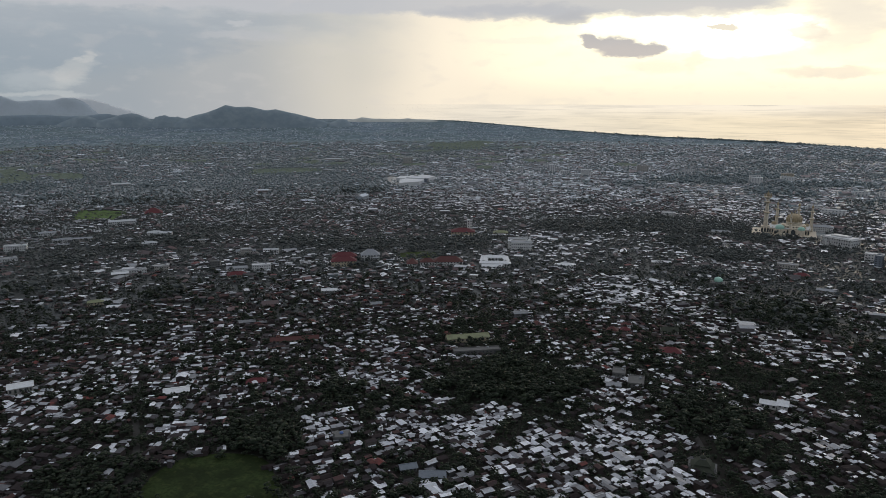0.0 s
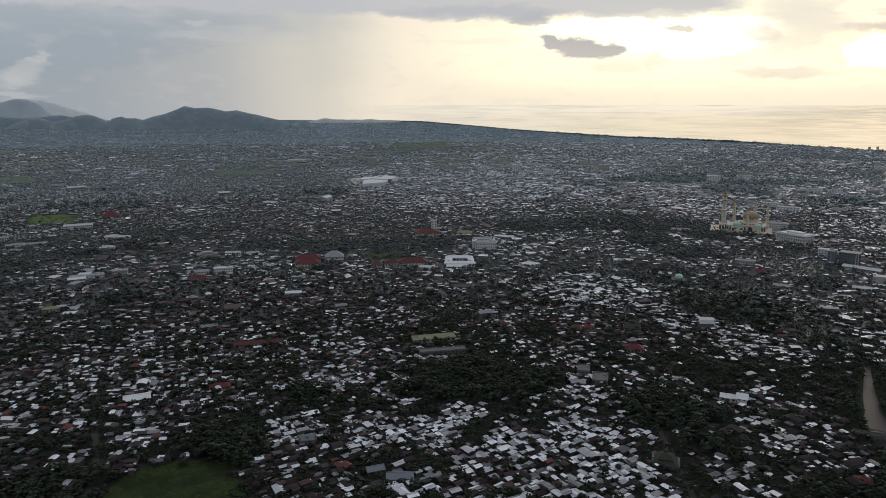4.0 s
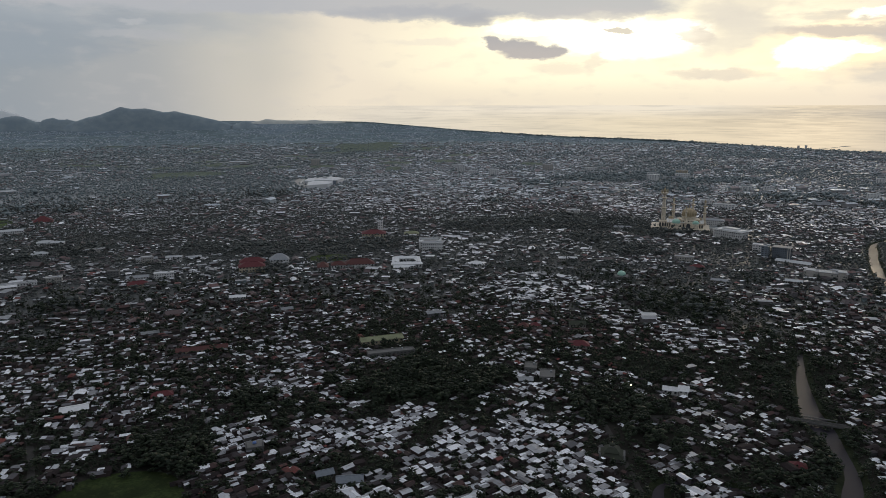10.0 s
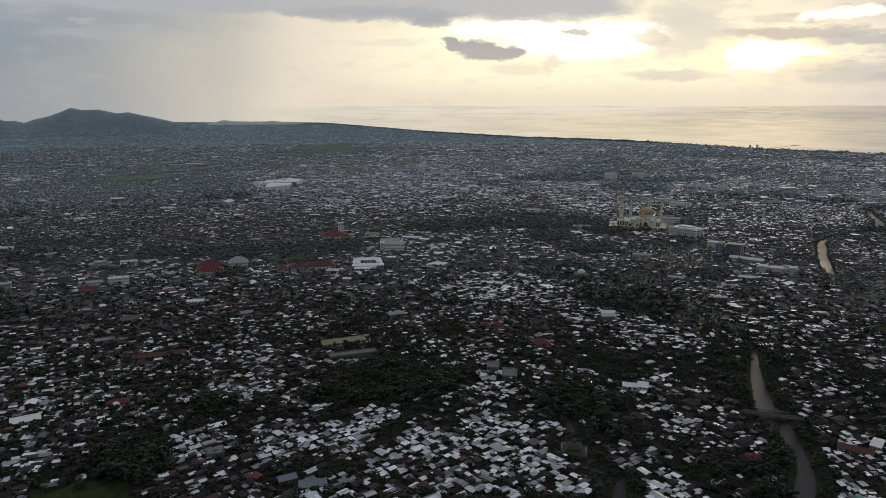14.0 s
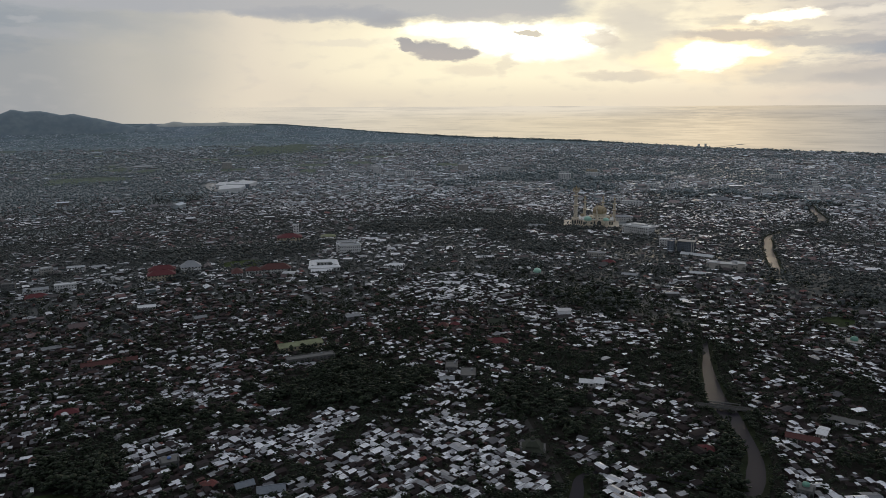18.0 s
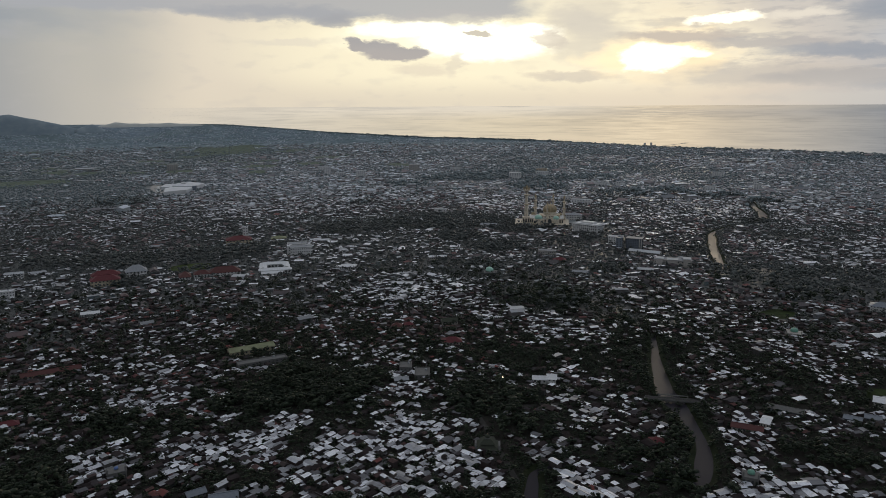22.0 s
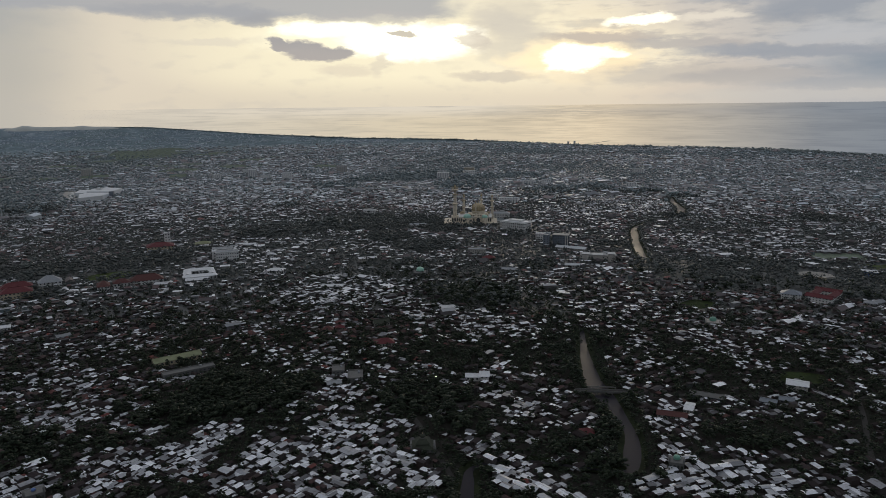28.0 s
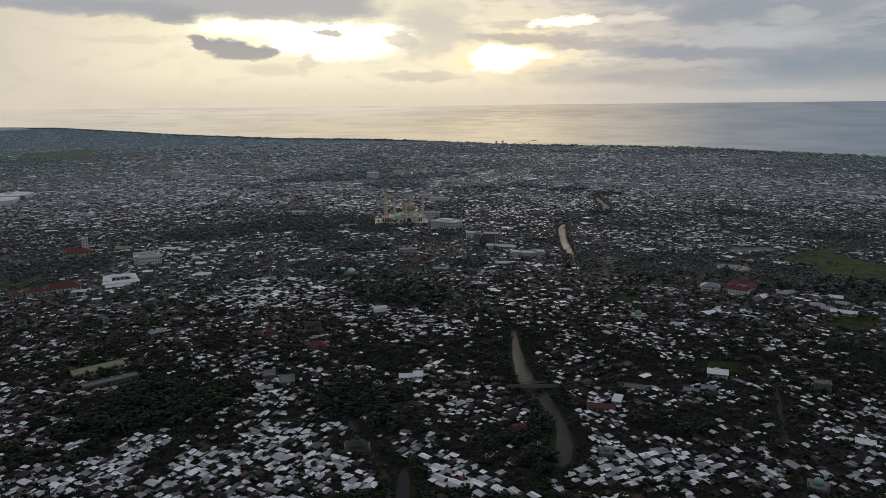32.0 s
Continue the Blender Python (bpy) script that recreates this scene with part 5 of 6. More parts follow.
def dome_mosque(label, x, y, rot, w, d, h, dome_r, dome_mat, wall=M_CREAM, drum=2.0, tiers=0):
    """A neighbourhood mosque: square hall, terrace edge, drum and dome, little corner turrets."""
    keep(x, y, w / 2, d / 2, rot)
    root = thing("mosque", label, "mosque", x, y, rot, group="neighbourhood mosques")
    part("hall", box(-w / 2, w / 2, -d / 2, d / 2, 0, h, 0.15), wall, root)
    part("cornice", box(-w / 2 - 0.4, w / 2 + 0.4, -d / 2 - 0.4, d / 2 + 0.4, h, h + 0.5), wall, root)
    z = h + 0.5
    for i in range(tiers):
        k = 0.55 - 0.16 * i
        bm = bmesh.new()
        bmesh.ops.create_cone(bm, cap_ends=True, segments=4, radius1=w * k * 1.15, radius2=w * k * 0.55, depth=2.4, matrix=Matrix.Translation((0, 0, z + 1.2)) @ Matrix.Rotation(math.pi / 4, 4, "Z"))
        part("roof_tier", bm, M_MOSS, root, "faded green tiered roof")
        z += 2.6
    part("drum", lathe([(dome_r * 1.05, z - 0.3), (dome_r * 1.05, z + drum)], 20), wall, root)
    dome = part("dome", lathe(dome_profile(dome_r, z + drum, 1.0, 9), 28, 0, 0, 0.02), dome_mat, root)
    part("finial", lathe([(0.12, z + drum + dome_r * 1.2), (0.2, z + drum + dome_r * 1.5), (0.05, z + drum + dome_r * 1.8)], 8), M_GOLD, dome)
    for sx in (-1, 1):
        part("corner_turret", lathe([(0.6, h + 0.4), (0.6, h + 2.4), (0.8, h + 2.6), (0.1, h + 3.6)], 10, sx * w * 0.46, -d * 0.46), wall, root)
    for i in range(4):
        px = -w / 2 + (i + 0.5) * w / 4
        part("arch_window", box(px - 0.6, px + 0.6, -d / 2 - 0.12, -d / 2 + 0.05, 0.8, h * 0.7, 0.05), M_GLASS, root)
    return root


great_mosque()
office = building("office_building", "white office block with deep columned front", 371, 1206, -48, 46, 26, 16, M_WHITE, "flat", M_WHITEROOF, 3, 12)
part("cornice", box(-26, 26, -15, 15, 14.6, 15.6, 0.1), M_WHITE, office)
part("penthouse", box(-14, 12, -5, 8, 16.4, 19, 0.1), M_WHITE, office)
for i in range(13):
    part("column", lathe([(0.7, 0), (0.55, 0.6), (0.5, 14.0), (0.75, 14.6)], 10, -24 + i * 4, -14.3), M_WHITE, office)
part("terrace", box(-27, 27, -17, -13.2, 0, 1.2, 0.1), M_CONCRETE, office)
tower = building("tower_block", "dark blue-grey glass hotel tower with flat roof", 393, 1040, -30, 24, 16, 19, M_BLUEGLASS, "flat", M_SLATE, 7, 9, glass=M_GLASS)
for px in (8.6, 11.4):
    part("pillar", box(px - 0.55, px + 0.55, -9.0, -8.1, 0, 19.6, 0.1), M_CONCRETE, tower, "pale concrete pillar up the front")
part("canopy_slab", box(-12.6, 12.6, -9.2, 8.4, 19.9, 20.5, 0.1), M_CONCRETE, tower)
building("stair_tower", "grey concrete stair tower beside the hotel", 371, 1044, -30, 9, 14, 20, M_SLATE, "flat", M_SLATE, 7, 2)
building("rear_block", "white flat-roofed block behind the hotel", 385, 1102, -22, 24, 12, 11, M_WHITE, "flat", M_WHITEROOF, 3, 6)
annex = building("annex", "low white annex with a long sloping blue-grey roof", 398, 1008, -38, 46, 15, 5.5, M_CONCRETE, "gable", M_PALEROOF, 2, 12, 2.0)
hall = building("shopping_hall", "weathered concrete market hall with a stepped front", 410, 936, -24, 50, 20, 8, M_CONCRETE, "flat", M_GREYROOF, 2, 7)
for px, pw, ph in ((-17, 10, 10.5), (0, 14, 9.6), (19, 9, 11.5)):
    part("bay", box(px - pw / 2, px + pw / 2, -12.4, -10.1, 0, ph, 0.15), M_CONCRETE, hall, "tall concrete bay of the front")
    part("bay_roof", box(px - pw / 2 - 0.5, px + pw / 2 + 0.5, -12.9, 2, ph, ph + 0.4, 0.1), M_PALEROOF, hall)


def prism(pts, z0, z1, peak=None):
    """A body over an outline; with a peak (x, y, z) its roof rises to that point."""
    bm = bmesh.new()
    lo = [bm.verts.new((x, y, z0)) for x, y in pts]
    hi = [bm.verts.new((x, y, z1)) for x, y in pts]
    n = len(pts)
    for i in range(n):
        bm.faces.new((lo[i], lo[(i + 1) % n], hi[(i + 1) % n], hi[i]))
    bm.faces.new(lo[::-1])
    if peak:
        t = bm.verts.new(peak)
        for i in range(n):
            bm.faces.new((hi[i], hi[(i + 1) % n], t))
    else:
        bm.faces.new(hi)
    bmesh.ops.recalc_face_normals(bm, faces=bm.faces)
    return bm


def shopping_mall():
    """A wide mall of irregular plan: stepped pale roofs, a white front, a parking deck on its flank."""
    for kx, ky, kw, kd in ((-520, 1905, 34, 60), (-535, 2020, 52, 60), (-590, 2020, 40, 66)):
        keep(kx, ky, kw, kd, 16)
    root = thing("shopping_mall", "huge pale-roofed shopping mall with stepped wings", "shopping mall", -533, 1960)
    root.scale = (0.66, 0.86, 0.9)
    part("hall", prism([(-8, -128), (58, -74), (66, 0), (-30, 20), (-44, -20)], 0, 10, (14, -50, 13.5)), M_WHITEROOF, root)
    part("hall", prism([(66, 4), (80, 84), (10, 130), (-36, 100), (-32, 24)], 0, 13, (20, 70, 17)), M_WHITEROOF, root)
    part("hall", prism([(-36, 26), (-40, 104), (-92, 118), (-80, 30)], 0, 9, (-60, 70, 11)), M_WHITEROOF, root)
    part("front_wall", prism([(-10, -131), (59, -76.5), (58, -74.3), (-10, -128.3)], 0, 11), M_WHITE, root)
    part("entrance_tower", box(62, 78, -18, -2, 0, 15, 0.3), M_SLATE, root)
    part("roof_plant", box(-4, 16, 46, 60, 16, 19, 0.2), M_WHITE, root)
    deck = part("parking_deck", prism([(-13, -122), (-48, -22), (-84, 26), (-96, 118), (-150, 130), (-128, 40), (-60, -84)], 0, 4), M_CONCRETE, root)
    for k in range(5):
        part("deck_rail", box(-62 - 13 * k, -55 - 13 * k, -80 + 38 * k, -46 + 38 * k, 4.0, 5.1), M_WHITE, deck)


shopping_mall()
building("school", "long school block with a red tiled hip roof", -345, 908, 21, 34, 18, 8, M_CREAM, "hip", M_REDROOF, 2, 8, 5)
building("school", "second school block with a red tiled hip roof", -354, 935, 21, 34, 16, 8, M_CREAM, "hip", M_REDROOF, 2, 8, 5)
building("hall", "grey hip-roofed hall with two roof tiers", -322, 955, 19, 26, 18, 8, M_WHITE, "hip", M_GREYROOF, 2, 6, 7)
building("school", "white gabled school house under dark red tiles", -250, 920, 15, 14, 22, 7, M_WHITE, "hip", M_BROWNROOF, 2, 4, 5)
building("school", "wide school house under dark red tiles", -205, 946, 14, 40, 18, 6, M_WHITE, "hip", M_BROWNROOF, 2, 9, 6)
building("school", "low school wing under brown tiles", -232, 935, 14, 20, 12, 6, M_WHITE, "hip", M_BROWNROOF, 1, 5, 4)
building("market_hall", "white-roofed front range round a market court", -139, 948, 9, 42, 11, 6, M_WHITE, "hip", M_WHITEROOF, 1, 9, 2.0)
building("market_hall", "white-roofed rear range round a market court", -145, 983, 9, 38, 11, 6.5, M_WHITE, "hip", M_WHITEROOF, 1, 8, 2.0)
for cx, cy in ((-157, 963), (-127, 968)):
    building("market_hall", "white-roofed side range round a market court", cx, cy, 99, 22, 9, 6.2, M_WHITE, "gable", M_WHITEROOF, 1, 5, 1.6)
building("market_hall", "low white-roofed wing of the cross hall", -141, 936, 9, 28, 8, 4, M_WHITE, "gable", M_WHITEROOF, 1, 6, 2)
building("office_building", "white colonnaded office with flat roof", -116, 1066, 8, 32, 18, 13, M_WHITE, "flat", M_GREYROOF, 3, 10)
for cx, cy in ((-135, 1078), (-107, 1082)):
    building("office_building", "white side wing of the colonnaded office", cx, cy, 98, 18, 7, 12.4, M_WHITE, "flat", M_WHITEROOF, 3, 5)
building("office_building", "grey-roofed rear block of the colonnaded office", -125, 1098, 8, 30, 16, 12, M_WHITE, "flat", M_GREYROOF, 3, 8)
building("town_hall", "broad red-roofed hall with white tower", -228, 1172, 11, 40, 26, 8, M_CREAM, "hip", M_REDROOF, 2, 8, 5)
building("clock_tower", "slim white square tower behind red roofs", -222, 1202, 11, 9, 9, 22, M_WHITE, "flat", M_WHITEROOF, 5, 2)
building("hall", "pale green hip-roofed hall", -166, 1192, 8, 24, 16, 5, M_CREAM, "hip", M_GREENROOF, 1, 6, 3)
building("sports_hall", "long hall with a pale yellow-green metal roof", -118, 632, 25, 40, 12, 4.6, M_CREAM, "gable", M_GREENROOF, 1, 10, 2.2)
building("row_block", "long weathered grey concrete row block", -103, 598, 22, 42, 9, 4, M_OLDCONCRETE, "flat", M_OLDCONCRETE, 2, 12)
building("courtyard_block", "white three-storey block with red roof, front range", 556, 666, -55, 27, 8, 8, M_WHITE, "gable", M_REDROOF, 3, 8, 2.5)
building("courtyard_block", "white three-storey block with red roof, side range", 575, 668, 35, 26, 8, 8, M_WHITE, "gable", M_REDROOF, 3, 14, 2.5)
building("courtyard_block", "white three-storey block with red roof, far side range", 565, 684, 35, 26, 8, 8, M_WHITE, "gable", M_REDROOF, 3, 14, 2.5)
building("courtyard_block", "white three-storey block with red roof, rear range", 584, 686, -55, 27, 8, 8, M_WHITE, "gable", M_REDROOF, 3, 8, 2.5)
building("hall", "dark grey-roofed white hall beside the courtyard block", 537, 688, -38, 20, 16, 8, M_WHITE, "hip", M_SLATE, 3, 7, 3.5)
building("hall", "silver-roofed open hall above two storeys", 371, 459, -38, 15, 12, 5, M_CONCRETE, "gable", M_WHITEROOF, 2, 4, 1.4)
building("shed", "blue-walled metal shed with white roof", 708, 764, -42, 22, 10, 6, M_BLUE, "gable", M_WHITEROOF, 1, 5, 1.5)


def amphitheatre():
    """A paved fan of low steps falling to a round stage."""
    keep(640, 778, 22, 20, -40)
    root = thing("amphitheatre", "pale grey fan-shaped stepped open theatre", "open theatre", 640, 778, -40)
    for k in range(6):
        r0, r1 = 8 + 2.6 * k, 10.6 + 2.6 * k
        bm = bmesh.new()
        rows = []
        for q in range(19):
            a = radians(10 + q * 160 / 18)
            c, d = math.cos(a), math.sin(a)
            rows.append([bm.verts.new((r * c, r * d - 10, z)) for r, z in ((r0, 0), (r1, 0), (r1, 0.5 + 0.45 * k), (r0, 0.5 + 0.45 * k))])
        for p, q in zip(rows, rows[1:]):
            for e in range(4):
                bm.faces.new((p[e], p[(e + 1) % 4], q[(e + 1) % 4], q[e]))
        bm.faces.new(rows[0][::-1])
        bm.faces.new(rows[-1])
        bmesh.ops.recalc_face_normals(bm, faces=bm.faces)
        part("step", bm, M_CONCRETE, root)
    part("stage", lathe([(7.6, 0), (7.6, 0.45), (7.3, 0.5)], 24, 0, -10), M_CONCRETE, root)
    part("stage_wall", box(-13, 13, -19, -18, 0, 3.2, 0.1), M_CREAM, root)


amphitheatre()
for i, (sx, sy, sw, sd) in enumerate(((603, 594, 14, 11), (602, 578, 14, 12), (607, 563, 24, 8), (646, 612, 14, 8), (633, 590, 13, 11), (669, 575, 12, 9), (604, 646, 12, 8))):
    building("shed", "grey metal-roofed workshop shed", sx, sy, -46, sw, sd, 3.6, M_CONCRETE, "gable" if i in (2, 3) else "hip", M_WHITEROOF if i in (2, 3) else M_GREYROOF, 1, 4, 2.0)
building("warehouse", "broad white-roofed store house", -312, 455, 33, 18, 11, 4.5, M_CONCRETE, "gable", M_WHITEROOF, 1, 5, 1.4)
building("warehouse", "long white-roofed store at the roadside", -434, 434, 43, 17, 12, 5.5, M_CONCRETE, "gable", M_WHITEROOF, 1, 5, 1.4)
building("church_hall", "white gabled hall turned to the road", 137, 530, -15, 7, 10, 5.5, M_WHITE, "gable", M_WHITEROOF, 2, 2, 2.2)
building("church_hall", "white low wing of the gabled hall", 128, 533, -15, 11, 7, 4, M_WHITE, "gable", M_WHITEROOF, 1, 3, 1.6)
building("row_block", "grey flat-roofed shop block in the trees", 34, 556, -4, 12, 18, 3.6, M_OLDCONCRETE, "flat", M_OLDCONCRETE, 2, 4)
building("row_block", "grey stepped shop block in the trees", 21, 573, -4, 10, 14, 3.8, M_OLDCONCRETE, "flat", M_OLDCONCRETE, 2, 3)
building("villa", "blue-grey roofed side wing of the compound", -108, 384, 30, 10, 6, 3.2, M_OLDCONCRETE, "gable", M_SLATE, 1, 4, 1.5)
building("villa", "wide blue-grey roofed compound house", -91, 378, 14, 15, 8, 3.4, M_OLDCONCRETE, "gable", M_SLATE, 1, 6, 1.8)
building("villa", "red-roofed low house in a garden", -262, 488, 28, 15, 7, 3.6, M_CREAM, "hip", M_REDROOF, 1, 4, 2.2)
building("row_house", "long low row under rusty red tiles", -275, 590, 25, 44, 7, 4, M_CREAM, "gable", M_BROWNROOF, 1, 10, 2.0)
building("pavilion", "broad red pavilion roof in the town", -886, 1262, 35, 34, 28, 4, M_CREAM, "hip", M_REDROOF, 1, 8, 9)
building("office_building", "white three-storey office with flat roof", -440, 850, 27, 24, 10, 9, M_WHITE, "flat", M_WHITEROOF, 3, 8)
building("office_building", "white two-storey office with grey roof", -468, 836, 28, 26, 11, 7, M_WHITE, "gable", M_GREYROOF, 2, 8, 1.6)
building("apartment_block", "white long block beyond the sports field", -860, 1130, 36, 46, 16, 8, M_WHITE, "gable", M_PALEROOF, 2, 14, 2)
building("apartment_block", "pale slab block in the far town", -50, 2260, 0, 30, 16, 20, M_WHITE, "flat", M_WHITEROOF, 6, 10)
building("apartment_block", "pale slab tower in the far town", -160, 2350, 4, 24, 18, 26, M_WHITE, "flat", M_WHITEROOF, 8, 8)
building("apartment_block", "cream hotel block in the far town", 420, 2130, -12, 36, 18, 20, M_WHITE, "flat", M_WHITEROOF, 6, 11)
building("apartment_block", "pale office slab in the far town", 130, 2450, -3, 36, 18, 22, M_CONCRETE, "flat", M_WHITEROOF, 7, 12)
building("apartment_block", "grey apartment slab in the far town", -720, 2600, 16, 34, 18, 22, M_CONCRETE, "flat", M_WHITEROOF, 7, 10)
building("apartment_block", "white slim block in the far town", 1060, 1900, -29, 14, 14, 16, M_WHITE, "flat", M_WHITEROOF, 4, 3)
building("apartment_block", "twin slab tower on the shore", 1462, 3790, -21, 11, 16, 16, M_WHITE, "flat", M_PALEROOF, 10, 5)
building("apartment_block", "second twin slab tower on the shore", 1494, 3778, -21, 11, 16, 18, M_WHITE, "flat", M_PALEROOF, 10, 5)
# further houses that stand out of the rows: kind, label, x, y, width, depth, height, wall, roof, roof sheet, storeys, rise
MORE_NEAR = [
    ("row_house", "long house with dark blue-grey walls", 292, 457, 24, 8, 3.4, M_SLATE, "gable", M_OLDCONCRETE, 1, 1.6),
    ("row_house", "long house under brown-red tiles", 249, 431, 20, 7, 3.6, M_CONCRETE, "gable", M_BROWNROOF, 1, 1.8),
    ("warehouse", "narrow white-roofed store by the river", 268, 440, 6, 14, 3.6, M_CONCRETE, "gable", M_WHITEROOF, 1, 1.0),
    ("villa", "small red-roofed house by the river", 180, 419, 9, 7, 3.4, M_CREAM, "hip", M_REDROOF, 1, 2.0),
    ("villa", "dark red hip-roofed house among trees", 67, 634, 18, 11, 4, M_CONCRETE, "hip", M_REDROOF, 1, 3.4),
    ("villa", "orange-red tiled house in the town", 17, 689, 10, 8, 3.4, M_CREAM, "hip", M_BROWNROOF, 1, 2.4),
    ("villa", "orange-red tiled neighbour house", 29, 692, 9, 7, 3.2, M_CREAM, "hip", M_REDROOF, 1, 2.2),
    ("hall", "grey-green gabled hall in the town", 71, 698, 16, 10, 4, M_CONCRETE, "gable", M_MOSS, 1, 2.4),
    ("warehouse", "long slanted white-roofed store", 29, 861, 26, 9, 4, M_CONCRETE, "gable", M_WHITEROOF, 1, 1.4),
    ("warehouse", "grey-roofed workshop in the village", 331, 438, 11, 8, 3.0, M_OLDCONCRETE, "gable", M_SLATE, 1, 1.2),
    ("warehouse", "grey-roofed workshop beside the other", 346, 438, 10, 8, 3.0, M_OLDCONCRETE, "gable", M_SLATE, 1, 1.2),
]
MORE_SOUTH = [
    ("warehouse", "grey-roofed store among trees", 16, 545, 11, 8, 3.4, M_OLDCONCRETE, "gable", M_GREYROOF, 1, 1.2),
    ("row_block", "unfinished two-storey concrete frame house", 430, 411, 12, 9, 6, M_OLDCONCRETE, "flat", M_OLDCONCRETE, 2, 0),
    ("hall", "pale hall in the middle town", 357, 899, 20, 10, 4.5, M_CONCRETE, "gable", M_PALEROOF, 1, 1.6),
    ("hall", "grey hall in the middle town", 265, 895, 18, 10, 4.5, M_CONCRETE, "gable", M_GREYROOF, 1, 1.6),
    ("villa", "broad red tiled house in the middle town", 258, 973, 18, 11, 4, M_CREAM, "hip", M_REDROOF, 1, 3.0),
    ("hall", "white-roofed hall near the green dome", 134, 940, 16, 9, 4, M_CONCRETE, "gable", M_WHITEROOF, 1, 1.5),
    ("warehouse", "white-roofed shop among packed houses", 383, 328, 11, 8, 4, M_CONCRETE, "gable", M_WHITEROOF, 1, 1.1),
    ("office_building", "white block in the southern town", -810, 816, 22, 10, 6, M_WHITE, "flat", M_GREYROOF, 2, 0),
    ("office_building", "grey block in the southern town", -665, 749, 20, 10, 5, M_CONCRETE, "gable", M_GREYROOF, 2, 1.5),
    ("office_building", "white-roofed block in the southern town", -603, 779, 20, 9, 5, M_CONCRETE, "gable", M_WHITEROOF, 2, 1.5),
    ("office_building", "pale long block in the southern town", -720, 1048, 28, 11, 6, M_WHITE, "gable", M_PALEROOF, 2, 1.8),
]
MORE_FAR = [
    ("office_building", "white hipped block in the southern town", -692, 969, 22, 11, 5, M_WHITE, "hip", M_PALEROOF, 2, 2.5),
    ("office_building", "long pale two-storey school range", -513, 945, 28, 9, 6, M_WHITE, "gable", M_GREYROOF, 2, 1.6),
    ("office_building", "pale school range by the trees", -480, 961, 22, 9, 6, M_WHITE, "gable", M_PALEROOF, 2, 1.6),
    ("office_building", "grey-roofed school range in the south", -843, 958, 26, 10, 6, M_WHITE, "gable", M_GREYROOF, 2, 1.6),
    ("warehouse", "large pale-roofed store in the far south", -1269, 1677, 46, 24, 7, M_CONCRETE, "gable", M_PALEROOF, 1, 2.5),
    ("apartment_block", "white block in the western town", 443, 1635, 24, 14, 10, M_WHITE, "flat", M_PALEROOF, 3, 0),
    ("warehouse", "pale-roofed store in the far plain", -1035, 2640, 60, 28, 8, M_CONCRETE, "gable", M_PALEROOF, 1, 3.0),
    ("apartment_block", "pale slab among far roofs", -187, 2524, 34, 14, 14, M_WHITE, "flat", M_PALEROOF, 4, 0),
    ("apartment_block", "low pale slab among far roofs", -117, 2312, 30, 14, 11, M_WHITE, "flat", M_PALEROOF, 3, 0),
    ("apartment_block", "grey slab among far roofs", -269, 2355, 30, 14, 12, M_WHITE, "flat", M_GREYROOF, 4, 0),
    ("apartment_block", "cream slab among far roofs", 550, 2334, 34, 14, 14, M_CREAM, "flat", M_PALEROOF, 4, 0),
]
MORE_WEST = [
    ("apartment_block", "pale hotel in the western town", 616, 1896, 28, 14, 13, M_WHITE, "flat", M_PALEROOF, 4, 0),
    ("apartment_block", "grey hotel in the western town", 668, 1895, 24, 14, 13, M_WHITE, "flat", M_GREYROOF, 4, 0),
    ("apartment_block", "long pale office in the far town", 274, 2445, 40, 14, 12, M_WHITE, "flat", M_PALEROOF, 4, 0),
    ("apartment_block", "tall pale block beyond the river", 991, 1765, 18, 14, 16, M_WHITE, "flat", M_PALEROOF, 5, 0),
    ("apartment_block", "pale block beyond the river", 865, 1768, 26, 14, 12, M_WHITE, "flat", M_PALEROOF, 4, 0),
    ("apartment_block", "pale shoreward hotel block", 1052, 2107, 34, 14, 15, M_WHITE, "flat", M_PALEROOF, 5, 0),
    ("apartment_block", "grey block behind the grand mosque", 443, 2260, 30, 14, 13, M_WHITE, "flat", M_GREYROOF, 4, 0),
    ("apartment_block", "white block beside the grand mosque", 132, 1462, 26, 14, 9, M_WHITE, "flat", M_PALEROOF, 3, 0),
    ("hall", "long grey-roofed hall by the mosque trees", 205, 1285, 30, 14, 5, M_WHITE, "gable", M_GREYROOF, 1, 2),
    ("apartment_block", "long pale block behind the grand mosque", 463, 1569, 44, 14, 10, M_WHITE, "flat", M_PALEROOF, 3, 0),
    ("apartment_block", "pale stepped block in the far town", 527, 2226, 40, 14, 14, M_WHITE, "flat", M_PALEROOF, 3, 0),
    ("hall", "white-roofed long hall in the far town", 612, 1924, 44, 14, 7, M_WHITE, "gable", M_GREYROOF, 1, 2),
]
